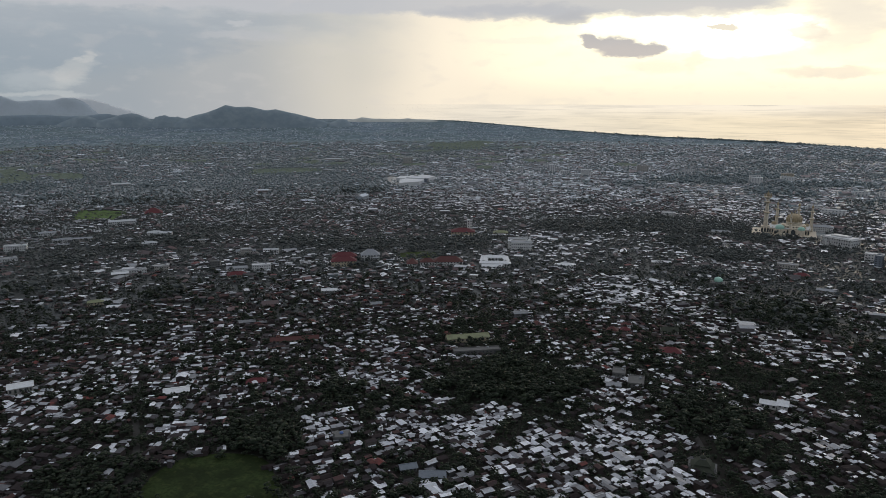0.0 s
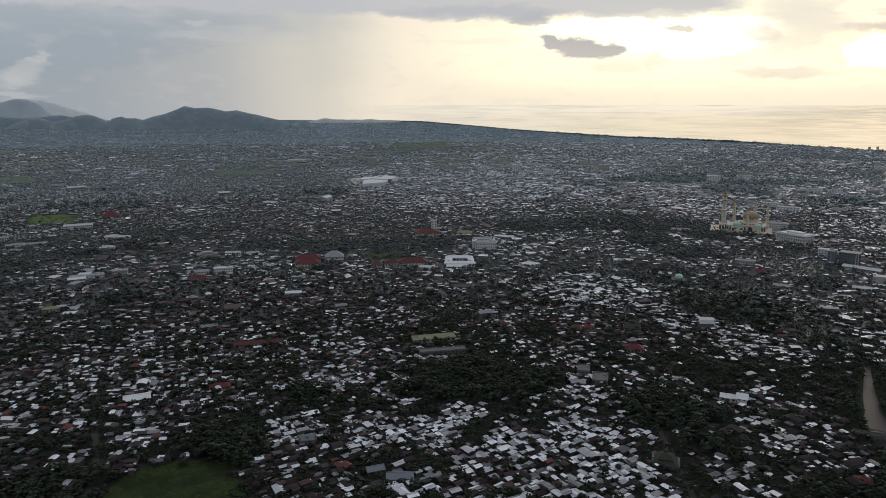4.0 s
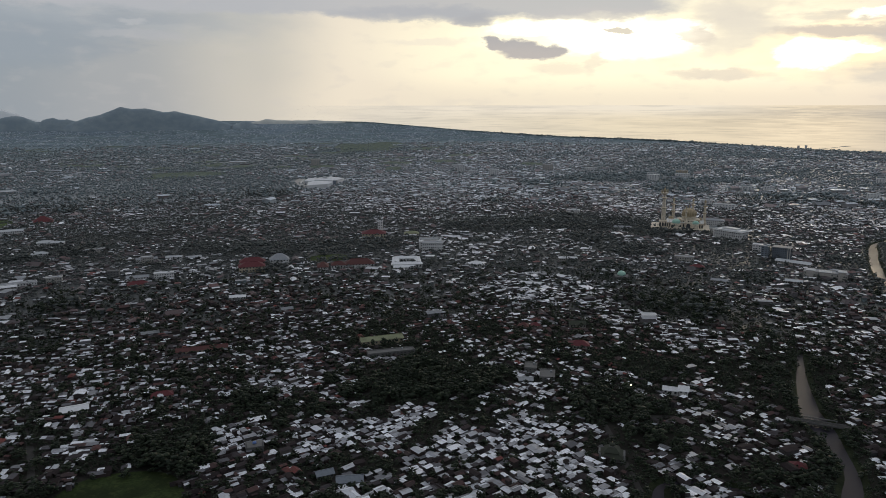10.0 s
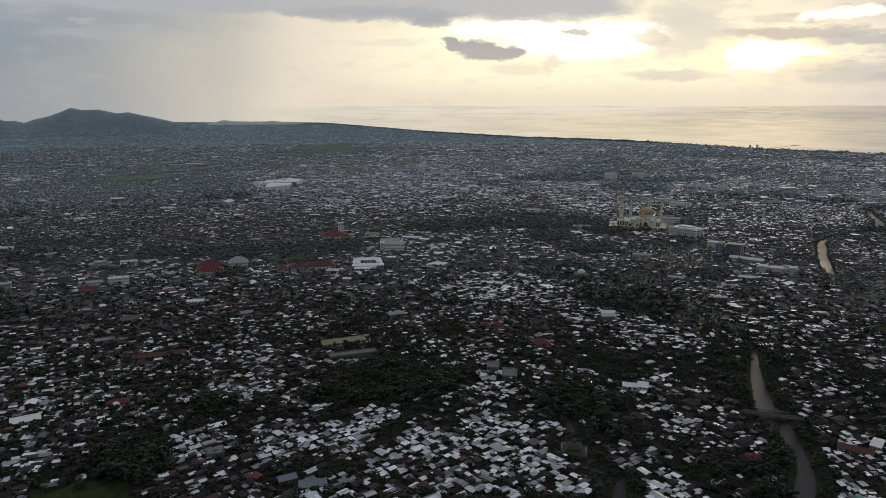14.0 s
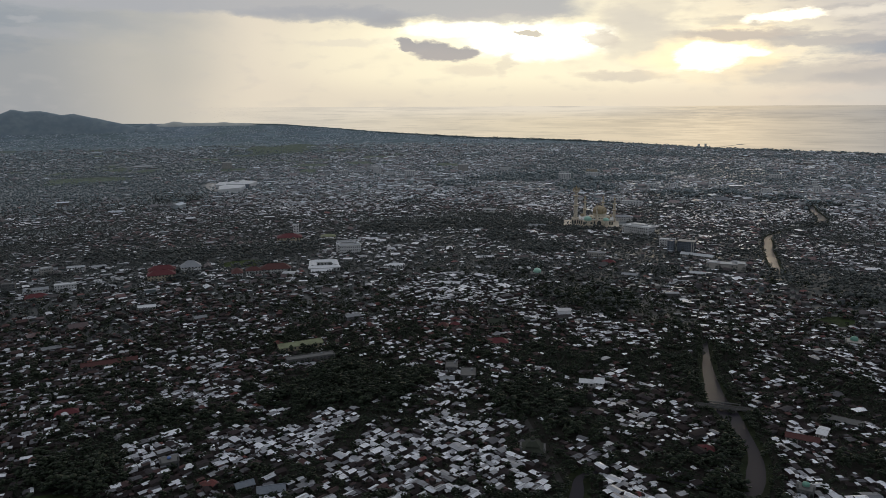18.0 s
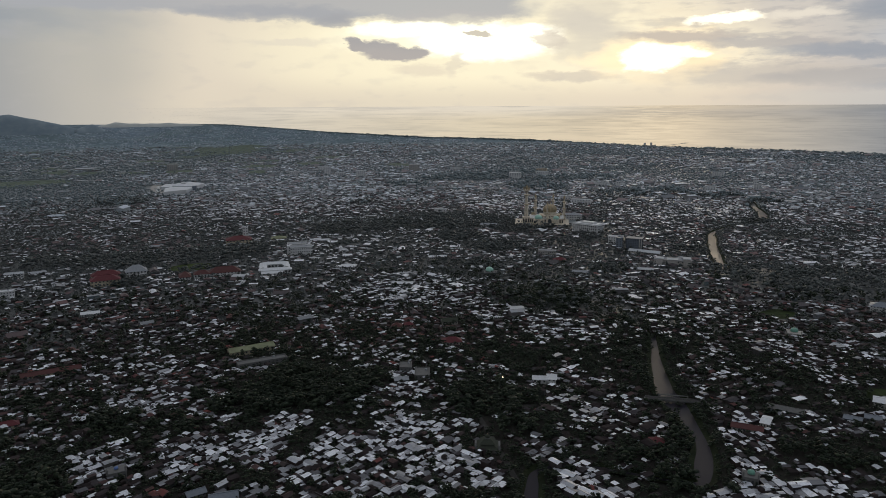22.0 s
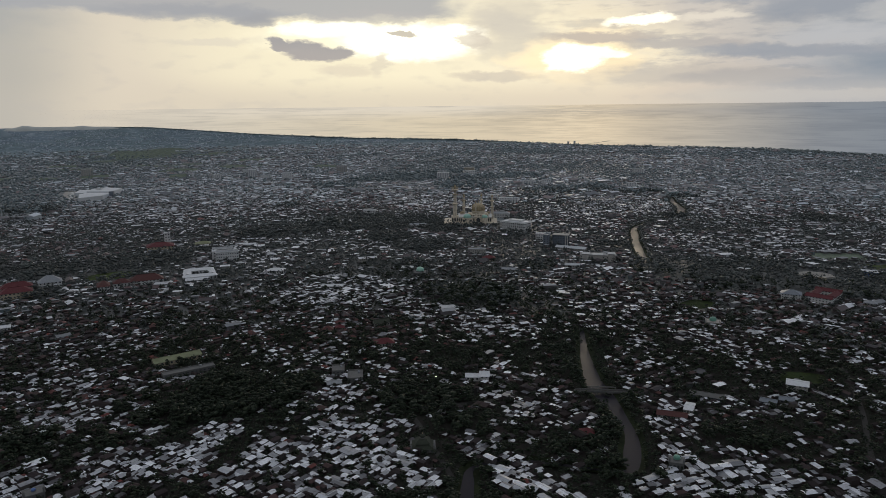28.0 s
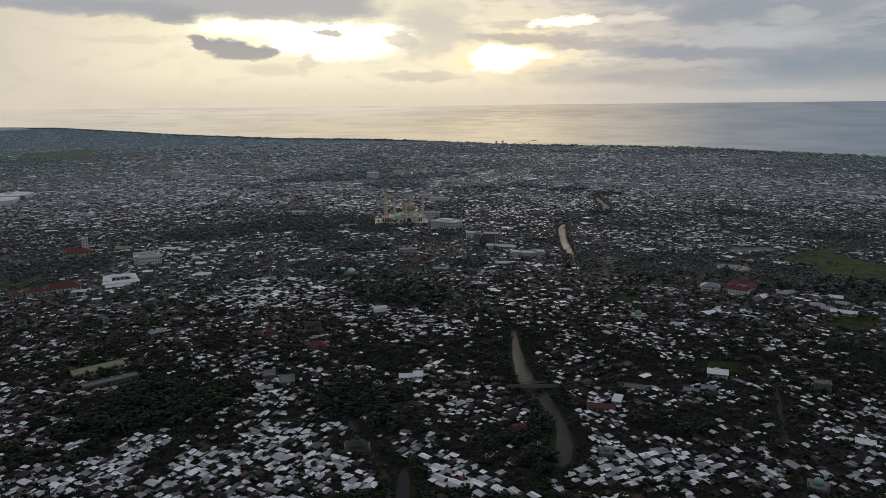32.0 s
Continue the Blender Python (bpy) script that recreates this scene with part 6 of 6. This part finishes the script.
MORE_TOWN = [
    ("office_building", "white three-storey block in the southern town", -857, 880, 30, 14, 10, M_WHITE, "flat", M_PALEROOF, 3, 0),
    ("office_building", "long low grey block in the southern town", -825, 975, 40, 11, 5, M_CONCRETE, "gable", M_GREYROOF, 1, 1.6),
    ("office_building", "white hip-roofed block with pale walls", -734, 1045, 24, 14, 7, M_WHITE, "hip", M_PALEROOF, 2, 2.5),
    ("office_building", "pale two-storey block under a grey roof", -907, 1000, 26, 12, 7, M_WHITE, "gable", M_GREYROOF, 2, 1.6),
    ("office_building", "tall pale office with a grey side wall", -508, 937, 15, 11, 10, M_CONCRETE, "flat", M_PALEROOF, 3, 0),
    ("apartment_block", "white two-storey block by a side street", -663, 758, 24, 10, 7, M_CONCRETE, "flat", M_PALEROOF, 2, 0),
    ("apartment_block", "long row of pale two-storey shops", -598, 792, 40, 9, 6, M_WHITE, "flat", M_GREYROOF, 2, 0),
    ("apartment_block", "grey four-storey frame block in the town", -508, 850, 14, 10, 10, M_OLDCONCRETE, "flat", M_OLDCONCRETE, 4, 0),
    ("hall", "white gabled hall with a wide roof", -42, 962, 22, 13, 5, M_WHITE, "hip", M_WHITEROOF, 1, 2.6),
    ("apartment_block", "grey two-storey block among tile roofs", 251, 1018, 26, 12, 8, M_CONCRETE, "flat", M_GREYROOF, 2, 0),
    ("villa", "broad dark red tiled house in the south", -456, 813, 24, 12, 4, M_CREAM, "hip", M_REDROOF, 1, 3.4),
    ("office_building", "pale stepped block with a flat roof", -571, 822, 18, 10, 7, M_CONCRETE, "flat", M_PALEROOF, 2, 0),
    ("villa", "pale yellow two-storey house", -539, 652, 16, 8, 6, M_CREAM, "hip", M_GREENROOF, 2, 2.0),
    ("hall", "bright white open hall among trees", -310, 766, 18, 9, 4, M_WHITE, "gable", M_WHITEROOF, 1, 1.5),
    ("office_building", "grey block in a walled yard", -623, 994, 22, 12, 7, M_CONCRETE, "flat", M_GREYROOF, 2, 0),
    ("hall", "long white roofed hall in the middle town", 86, 1014, 26, 9, 4, M_CONCRETE, "gable", M_WHITEROOF, 1, 1.5),
]
for kind_, label_, hx, hy, hw_, hd_, hh_, wall_, roof_, sheet_, fl_, rise_ in MORE_NEAR + MORE_SOUTH + MORE_FAR + MORE_WEST + MORE_TOWN:
    turn_ = -math.degrees(math.atan2(hx, hy)) + (hx * 7 + hy * 3) % 24 - 12
    building(kind_, label_, hx, hy, turn_, hw_, hd_, hh_, wall_, roof_, sheet_, fl_, max(3, int(hw_ / 3)), rise_, 0.6)
dome_mosque("white mosque with a pale green dome", 146, 905, -9, 18, 15, 4.5, 5.0, M_PALETEAL, M_OLDCONCRETE, 0.8)
dome_mosque("mosque with a green dome on a wide flat roof", 400, 624, -33, 14, 12, 3, 3.4, M_TEAL, M_CONCRETE, 0.5)
dome_mosque("weathered mosque with a bright green dome", 312, 294, -46, 11, 10, 4, 2.6, M_TEAL, M_OLDCONCRETE, 1.0)
dome_mosque("grey mosque with a dark green dome by the river", 217, 367, -30, 9, 8, 4.5, 2.1, M_TEAL, M_OLDCONCRETE, 0.8)
dome_mosque("old mosque with faded green tiered roof", 68, 424, -9, 16, 12, 2.4, 1.7, M_MOSS, M_OLDCONCRETE, 0.4, 2)
dome_mosque("two-storey weathered mosque with small blue dome", -161, 411, 22, 11, 8, 5, 1.3, M_BLUE, M_OLDCONCRETE, 0.4)


# ---- bridge, pier, boats ----
def bridge():
    root = thing("bridge", "low dark concrete road bridge on piers over the river", "bridge", 220, 482, -17.5)
    part("deck", box(-22, 22, -2.4, 2.4, 2.2, 2.7, 0.08), M_OLDCONCRETE, root)
    part("roadway", box(-22, 22, -1.9, 1.9, 2.704, 2.75), M_ASPHALT, root)
    for s in (-1, 1):
        part("parapet", box(-22, 22, s * 2.2 - 0.1, s * 2.2 + 0.1, 2.7, 3.4, 0.04), M_OLDCONCRETE, root)
        part("girder", box(-21, 21, s * 1.6 - 0.25, s * 1.6 + 0.25, 1.4, 2.2), M_OLDCONCRETE, root)
        part("abutment", box(s * 21 - 1.5, s * 21 + 1.5, -2.6, 2.6, 0.0, 2.2), M_OLDCONCRETE, root)
        part("pier", box(s * 6 - 0.4, s * 6 + 0.4, -2.0, 2.0, 0.1, 1.4, 0.1), M_OLDCONCRETE, root)
    keep(220, 482, 22, 3, -17.5)


def pipe_bridge():
    root = thing("pipe_bridge", "thin dark pipe bridge beside the road bridge", "pipe bridge", 222, 491, -17.5)
    for s in (-1, 1):
        pipe = lathe([(0.28, -11), (0.28, 11)], 10)
        pipe.transform(Matrix.Translation((0, s * 0.5, 2.2)) @ Matrix.Rotation(math.pi / 2, 4, "Y"))
        part("pipe", pipe, M_OLDCONCRETE, root)
        part("support", box(s * 10.5 - 0.4, s * 10.5 + 0.4, -0.9, 0.9, 0, 1.9, 0.05), M_OLDCONCRETE, root)


def river_wall():
    """A pale flood wall on the bank above the bridge, in straight lengths."""
    pts = [(257, 566), (251, 545), (246, 522), (241, 500), (238, 486)]
    root = thing("flood_wall", "low pale concrete flood wall along the river", "wall", *pts[0])
    for (ax, ay), (bx, by) in zip(pts, pts[1:]):
        ln = math.hypot(bx - ax, by - ay)
        o = part("wall_length", box(0, ln - 0.05, -0.2, 0.2, 0, 1.3, 0.05), M_OLDCONCRETE, root)
        o.matrix_local = pose(ax - pts[0][0], ay - pts[0][1], 0.6, 0, 0, math.degrees(math.atan2(by - ay, bx - ax)))


pipe_bridge()
river_wall()


bridge()


def jetty():
    ax, ay, bx, by = 1535, 3735, 1800, 4020
    ln = math.hypot(bx - ax, by - ay)
    root = thing("jetty", "long pier on piles running out from the shore", "jetty", ax, ay, math.degrees(math.atan2(by - ay, bx - ax)))
    part("deck", box(0, ln, -3, 3, 2.2, 3.0), M_CONCRETE, root)
    part("pier_head", box(ln - 60, ln + 20, -12, 12, 2.2, 3.3), M_CONCRETE, root)
    for i in range(14):
        part("pile", lathe([(0.8, 0), (0.8, 2.2)], 8, 12 + i * ln / 14.5, 0), M_CONCRETE, root)


jetty()


def ship(x, y, rot, ln):
    root = thing("ship", "small dark cargo ship lying off the shore", "ship", x, y, rot, 0.6, "ships offshore")
    bm = bmesh.new()
    prof = [(-0.5, 0.07), (-0.46, 0.09), (0.25, 0.09), (0.42, 0.05), (0.5, 0.0)]
    lo = [bm.verts.new((px * ln, s * py * ln * 0.8, -0.5)) for s in (1, -1) for px, py in (prof if s > 0 else prof[-2::-1])]
    hi = [bm.verts.new((v.co.x * 1.04, v.co.y * 1.25, 0.07 * ln)) for v in lo]
    n = len(lo)
    for i in range(n):
        bm.faces.new((lo[i], lo[(i + 1) % n], hi[(i + 1) % n], hi[i]))
    bm.faces.new(hi)
    bmesh.ops.recalc_face_normals(bm, faces=bm.faces)
    part("hull", bm, M_GLASS, root)
    part("bridge_house", box(-0.42 * ln, -0.28 * ln, -0.06 * ln, 0.06 * ln, 0.07 * ln, 0.17 * ln, 0.01 * ln), M_WHITE, root)
    part("mast", lathe([(0.008 * ln, 0.07 * ln), (0.005 * ln, 0.24 * ln)], 8, 0.2 * ln, 0), M_CONCRETE, root)


for bearing, depth, turn_, length in ((23.38, -2.42, 20, 62), (25.16, -2.40, 5, 70)):
    p = far_point(bearing, depth)
    ship(float(p[0]), float(p[1]), turn_, length)


def street_lamp(x, y, rot):
    root = thing("street_lamp", "tall street lamp already lit at dusk", "street lamp", x, y, rot, 0, "street lamps")
    part("pole", lathe([(0.14, 0), (0.12, 3.0), (0.07, 8.6)], 8), M_CONCRETE, root)
    part("arm", box(-0.05, 1.5, -0.05, 0.05, 8.4, 8.52), M_CONCRETE, root)
    head = part("lamp_head", box(1.1, 1.9, -0.2, 0.2, 8.3, 8.55, 0.05), M_CONCRETE, root)
    part("lamp_glass", box(1.2, 1.8, -0.16, 0.16, 8.08, 8.28, 0.03), M_LAMP, head)


for lx, ly, lt in ((95, 526, 20), (31, 593, 170), (416, 408, 40), (-360, 885, 90), (373, 439, 60)):
    street_lamp(lx, ly, lt)

# ---- houses and trees: the rows nearest to the eye one by one ----
def house_style(a, b, h, pitch, hip, mat, floors, lean=0.0):
    """A small house: walls, two roof slopes (and hips), ridge, door, windows, porch post."""
    root = thing("house", "", "house", 0, -9000)
    over, rise = 0.55, a * pitch
    c = b * 0.45 if hip else b + over
    part("wall", gable_walls(a, b, h, rise, not hip), M_WALL, root)
    for s in (-1, 1):
        part("roof_slope", roof_slab(a, b, h, rise, over, c, s, 0.10), mat, root)
        if hip:
            part("roof_hip", roof_end(a, b, h, rise, over, c, s, 0.10), mat, root)
        part("window", box(s * a - 0.06, s * a + 0.06, -b * 0.55, -b * 0.55 + 1.2, h - 1.9, h - 0.8), M_GLASS, root)
    part("ridge_cap", box(-0.12, 0.12, -c, c, h + rise - 0.04, h + rise + 0.08), mat, root)
    part("door", box(-0.45, 0.45, -b - 0.06, -b + 0.06, 0.05, 2.05), M_BARK, root)
    if lean:
        part("lean_to_wall", box(a, a + lean, -b * 0.7, b * 0.3, 0, h - 0.75), M_WALL, root)
        bm = box(-0.2, lean + 0.5, -b * 0.7 - 0.4, b * 0.3 + 0.4, -0.06, 0.06)
        bm.transform(Matrix.Translation((a, 0, h - 0.45)) @ Matrix.Rotation(0.16, 4, "Y"))
        part("lean_to_roof", bm, M_AGED if mat is M_METAL else M_METAL, root)
    if floors > 1:
        part("window", box(-0.7, 0.7, -b - 0.06, -b + 0.06, h - 1.7, h - 0.7), M_GLASS, root)
    return root


def near_town():
    x, y = plots(318, 1000, 5.1, 5.5, 0, 320)
    kind = classify(x, y)
    r = np.hypot(x, y)
    az = np.degrees(np.arctan2(x, y))
    turn = orient(x, y)
    hs = np.where(kind == 1)[0]
    shown = hs[(np.abs(az[hs]) < 47) & (r[hs] > 345)]
    shown = shown[np.argsort(r[shown])][:300]
    styles = []
    for a, b, h, pitch, hip, mat, floors in ((1.8, 2.7, 2.5, 0.2, False, M_METAL, 1), (1.9, 2.7, 2.5, 0.22, False, M_AGED, 1), (1.7, 2.9, 2.4, 0.16, False, M_AGED, 1), (2.1, 2.8, 2.6, 0.26, False, M_METAL, 1), (1.6, 3.0, 2.4, 0.16, False, M_METAL, 1), (2.5, 3.3, 2.7, 0.3, False, M_METAL, 1),
                                             (2.0, 3.0, 5.0, 0.2, False, M_METAL, 2), (1.5, 2.2, 2.4, 0.14, False, M_METAL, 1), (2.1, 2.9, 2.6, 0.48, True, M_TILE, 1), (2.5, 3.2, 2.7, 0.5, True, M_TILE, 1), (2.0, 3.0, 2.6, 0.45, False, M_TILE, 1)):
        styles.append((house_style(a, b, h, pitch, hip, mat, floors, (0.0, 1.6, 0.0, 2.2)[len(styles) % 4] if floors == 1 else 0.0), mat is M_TILE, floors, mat))
    tile_share, bright = tile_chance(x, y), bright_chance(x, y)
    for i in shown:
        want = M_TILE if rng.rand() < tile_share[i] else (M_METAL if rng.rand() < bright[i] else M_AGED)
        pool = [s for s in styles if s[3] is want]
        root, tile, floors, _ = pool[rng.randint(len(pool))]
        ob = copy_thing(root, pose(x[i], y[i], 0, 0, 0, math.degrees(turn[i])))
        lab = "small house with brown clay tile roof" if tile else ("two-storey house with sheet metal roof" if floors > 1 else "small house with weathered sheet metal roof")
        tagged(ob, lab, "house", "village houses")
    for root, _, _, _ in styles:
        for o in list(root.children_recursive) + [root]:
            bpy.data.objects.remove(o)
    rest = np.setdiff1d(hs, shown)
    # lean-tos and annexes make the roofscape ragged
    lean = rest[rng.rand(len(rest)) < 0.8]
    side = np.where(rng.rand(len(lean)) < 0.5, 1, -1) * rng.uniform(2.0, 3.2, len(lean))
    lx, ly = x[lean] + np.cos(turn[lean]) * side, y[lean] + np.sin(turn[lean]) * side
    stuff("annexes_near", "low lean-to sheds against the village houses", "sheds", house_arrays(lx, ly, np.zeros(len(lean)), rng.uniform(0.24, 0.55, len(lean)), turn[lean] + rng.normal(0, 0.1, len(lean))), [M_METAL, M_TILE, M_WALL, M_AGED])
    stuff("houses_near", "close-packed village houses with metal and tile roofs", "houses", house_arrays(x[rest], y[rest], np.zeros(len(rest)), rng.uniform(0.34, 0.74, len(rest)) * np.where(rng.rand(len(rest)) < 0.05, 1.5, 1.0), turn[rest]), [M_METAL, M_TILE, M_WALL, M_AGED])
    # kitchens, canopies and patched sheets behind the houses
    back = hs[rng.rand(len(hs)) < 0.6]
    side = np.where(rng.rand(len(back)) < 0.5, 1, -1) * rng.uniform(2.4, 3.6, len(back))
    bx, by = x[back] - np.sin(turn[back]) * side, y[back] + np.cos(turn[back]) * side
    stuff("canopies_near", "small sheet metal canopies and kitchens behind village houses", "sheds", house_arrays(bx, by, np.zeros(len(back)), rng.uniform(0.16, 0.40, len(back)), turn[back] + rng.normal(0, 0.2, len(back))), [M_METAL, M_TILE, M_WALL, M_AGED])
    ts = np.where(kind == 2)[0]
    tall = np.zeros(len(x))
    for wx, wy, wr in WOODS:
        tall = np.maximum(tall, (np.hypot(x - wx, y - wy) < wr) * 0.35)
    seen = ts[(np.abs(az[ts]) < 47) & (r[ts] > 345)]
    seen = seen[np.argsort(r[seen])][:260]
    make_trees(x[seen], y[seen], 0.9 + tall[seen] + 0.3 * rng.rand(len(seen)))
    rest = np.setdiff1d(ts, seen)
    # some yard trees also stand between the houses
    extra = hs[rng.rand(len(hs)) < 0.32]
    ex, ey = x[extra] + 2.5, y[extra] + 2.6
    tx, ty = np.concatenate([x[rest], ex]), np.concatenate([y[rest], ey])
    size = np.concatenate([0.60 + tall[rest] * 1.4 + 0.75 * rng.rand(len(rest)) ** 2, 0.35 + 0.3 * rng.rand(len(extra))])
    c, rad = tree_clumps(tx, ty, np.zeros(len(tx)), size * 0.92, 17)
    stuff("trees_near", "dark green broadleaf trees filling the yards", "trees", clump_arrays(c, rad * np.array([1.1, 1.1, 0.9]), OCT_V, OCT_F, 0.5), [M_LEAF])


def make_trees(x, y, size):
    styles = []
    for k in range(10):
        h, w = rng.uniform(4.5, 8.5), rng.uniform(2.2, 3.8)
        root = thing("tree", "", "tree", 0, -9000)
        bm = lathe([(0.28, 0), (0.2, h * 0.3), (0.14, h * 0.6), (0.05, h * 0.9)], 7)
        for q in range(5):
            t, z0 = q * 1.3 + k, h * (0.3 + 0.08 * q)
            limb = lathe([(0.09, 0), (0.05, w * 0.5), (0.02, w * 0.8)], 5)
            limb.transform(Matrix.Translation((0, 0, z0)) @ Matrix.Rotation(t, 4, "Z") @ Matrix.Rotation(radians(55), 4, "X"))
            me = bpy.data.meshes.new("limb")
            limb.to_mesh(me)
            limb.free()
            bm.from_mesh(me)
            bpy.data.meshes.remove(me)
        part("trunk", bm, M_BARK, root)
        n = 62
        a = rng.uniform(0, 6.28, n)
        d = np.sqrt(rng.rand(n)) * w
        f = rng.uniform(0.32, 1.0, n)
        c = np.stack([d * np.cos(a), d * np.sin(a), h * (f - 0.22 * (d / w) ** 2)], 1)
        s = w * rng.uniform(0.11, 0.27, n)
        rad = np.stack([s * 1.15, s, s * 0.75], 1)
        v, loops, sizes = clump_arrays(c, rad, ICO_V, ICO_F, 0.38)
        part("crown", quick_mesh("crown", v, loops, sizes, [M_LEAF], smooth=True), None, root)
        styles.append(root)
    for i in range(len(x)):
        ob = copy_thing(styles[rng.randint(len(styles))], pose(x[i], y[i], 0, 0, 0, rng.uniform(0, 360)))
        ob.scale = [float(size[i])] * 3
        tagged(ob, "dark green broadleaf tree between the houses", "tree", "village trees")
    for root in styles:
        for o in list(root.children_recursive) + [root]:
            bpy.data.objects.remove(o)


near_town()


def wide_town(r0, r1, cell, cy, size, per, name, where, shape, extra, leaf, mats, fade0, fade1):
    x, y = plots(r0, r1, cell, cy, fade0, fade1)
    kind = classify(x, y)
    hs, ts = np.where(kind == 1)[0], np.where(kind == 2)[0]
    turn = orient(x, y)
    s = size * np.where(rng.rand(len(hs)) < 0.05, 2.2, 1.0) * rng.uniform(0.8, 1.25, len(hs))
    stuff("houses_" + name, "pale and red-roofed houses " + where, "houses", house_arrays(x[hs], y[hs], np.zeros(len(hs)), s, turn[hs]), mats)
    more = hs[rng.rand(len(hs)) < extra]
    tx, ty = np.concatenate([x[ts], x[more] + cell * 0.5]), np.concatenate([y[ts], y[more] + cy * 0.4])
    tall = np.zeros(len(x))
    for wx, wy, wr in WOODS:
        tall = np.maximum(tall, (np.hypot(x - wx, y - wy) < wr) * 0.55)
    sz = np.concatenate([1.0 + tall[ts], np.full(len(more), 0.65)]) * rng.uniform(0.75, 1.3, len(tx)) * (0.72 + 0.28 * size)
    c, rad = tree_clumps(tx, ty, np.zeros(len(tx)), sz, per)
    stuff("trees_" + name, "dark green tree crowns " + where, "trees", clump_arrays(c, rad * shape, OCT_V, OCT_F, 0.35), [leaf])


# outer rings take the haze-paled copies of roofs, walls and leaves
wide_town(680, 2000, 7.1, 7.8, 0.66, 5, "middle", "across the middle town", 1.0, 0.25, M_HAZELEAF, [M_MIDMETAL, M_MIDTILE, M_TOWNWALL, M_HAZESHEET], 320, 450)
wide_town(1550, 3100, 10.5, 12.0, 1.05, 2, "far", "in the far town", 1.25, 0.3, M_HAZEGROVE, [M_FARMETAL, M_FARTILE, M_PALEWALL, M_HAZESHEET], 450, 500)
wide_town(2600, 4445, 14.5, 16.5, 1.3, 1, "coast", "towards the coast", 1.4, 0.3, M_HAZEGROVE, [M_FARMETAL, M_FARTILE, M_PALEWALL, M_HAZESHEET], 500, 900)


def rim_town():
    """Scattered roofs and groves on the rising plain, thinning out to the hills."""
    n = 15000
    az = rng.uniform(AZ0, 18, n)
    el = EDGE_EL + (rng.rand(n) ** 1.2) * (-1.2 - EDGE_EL)
    ok = ~((el > coast_el(az) - 0.05) & (az > -24)) & (field_noise(az * 14, el * 300, 22, 61) > rng.uniform(0.2, 0.75, n))
    az, el = az[ok], el[ok]
    p = far_point(az, el)
    shrink = np.clip(el / EDGE_EL, 0.4, 1) * rng.uniform(0.5, 1.3, len(az))
    # walls get pale roof colours too, so haze seems to lift them
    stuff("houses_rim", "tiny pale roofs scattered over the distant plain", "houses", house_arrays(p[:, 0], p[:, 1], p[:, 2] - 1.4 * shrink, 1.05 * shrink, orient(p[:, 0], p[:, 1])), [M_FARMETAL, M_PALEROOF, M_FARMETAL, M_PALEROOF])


rim_town()


def coast_trees():
    """A ragged belt of palms and casuarinas along the beach, dark against the sea."""
    n = 3600
    az = rng.uniform(-15.5, 54, n)
    el = coast_el(az) - 0.02 - 0.07 * rng.rand(n)
    p = far_point(az, el)
    s = np.clip(-el / 2.6, 0.45, 1.3) * rng.uniform(0.6, 1.35, n) * (0.65 + 0.75 * field_noise(az * 40, el * 0, 30, 41))
    # shore belt wears the mist-paled grove colour
    c, rad = tree_clumps(p[:, 0], p[:, 1], p[:, 2], s * 0.85, 3)
    stuff("coast_trees", "dark belt of palms and trees along the shore", "trees", clump_arrays(c, rad * np.array([2.2, 2.2, 0.85]), OCT_V, OCT_F, 0.3), [M_FARGROVE])


coast_trees()


def skirt_trees():
    """Street and yard trees close round the larger buildings."""
    near, far = [], []
    for kx, ky, kt, kw, kd in KEEP:
        r = math.hypot(kx, ky)
        if r > 1500 or kw < 3.4:
            continue
        n = int((kw + kd) * 0.42)
        for _ in range(n):
            side = rng.randint(5)
            u, v = rng.uniform(-kw, kw), -kd - rng.uniform(1.8, 4.0)
            if side > 2:
                u, v = (kw + rng.uniform(1.8, 3.6)) * (1 if side == 3 else -1), rng.uniform(-kd, kd)
            px, py = kx + u * math.cos(kt) - v * math.sin(kt), ky + u * math.sin(kt) + v * math.cos(kt)
            blocked = False
            for ox, oy, ot, ow, od in KEEP:
                a, b = (px - ox) * math.cos(ot) + (py - oy) * math.sin(ot), (py - oy) * math.cos(ot) - (px - ox) * math.sin(ot)
                blocked |= abs(a) < ow + 1.2 and abs(b) < od + 1.2
            if not blocked:
                (near if r < 820 else far).append((px, py))
    for pts, name, leaf, size, shape, faces in ((near, "near_yards", M_LEAF, 0.62, OCT_V, OCT_F), (far, "middle_yards", M_HAZELEAF, 0.85, OCT_V, OCT_F)):
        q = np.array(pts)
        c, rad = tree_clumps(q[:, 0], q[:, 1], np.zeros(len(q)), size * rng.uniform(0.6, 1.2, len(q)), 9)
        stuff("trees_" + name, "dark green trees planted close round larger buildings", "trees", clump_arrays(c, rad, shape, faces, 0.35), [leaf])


skirt_trees()
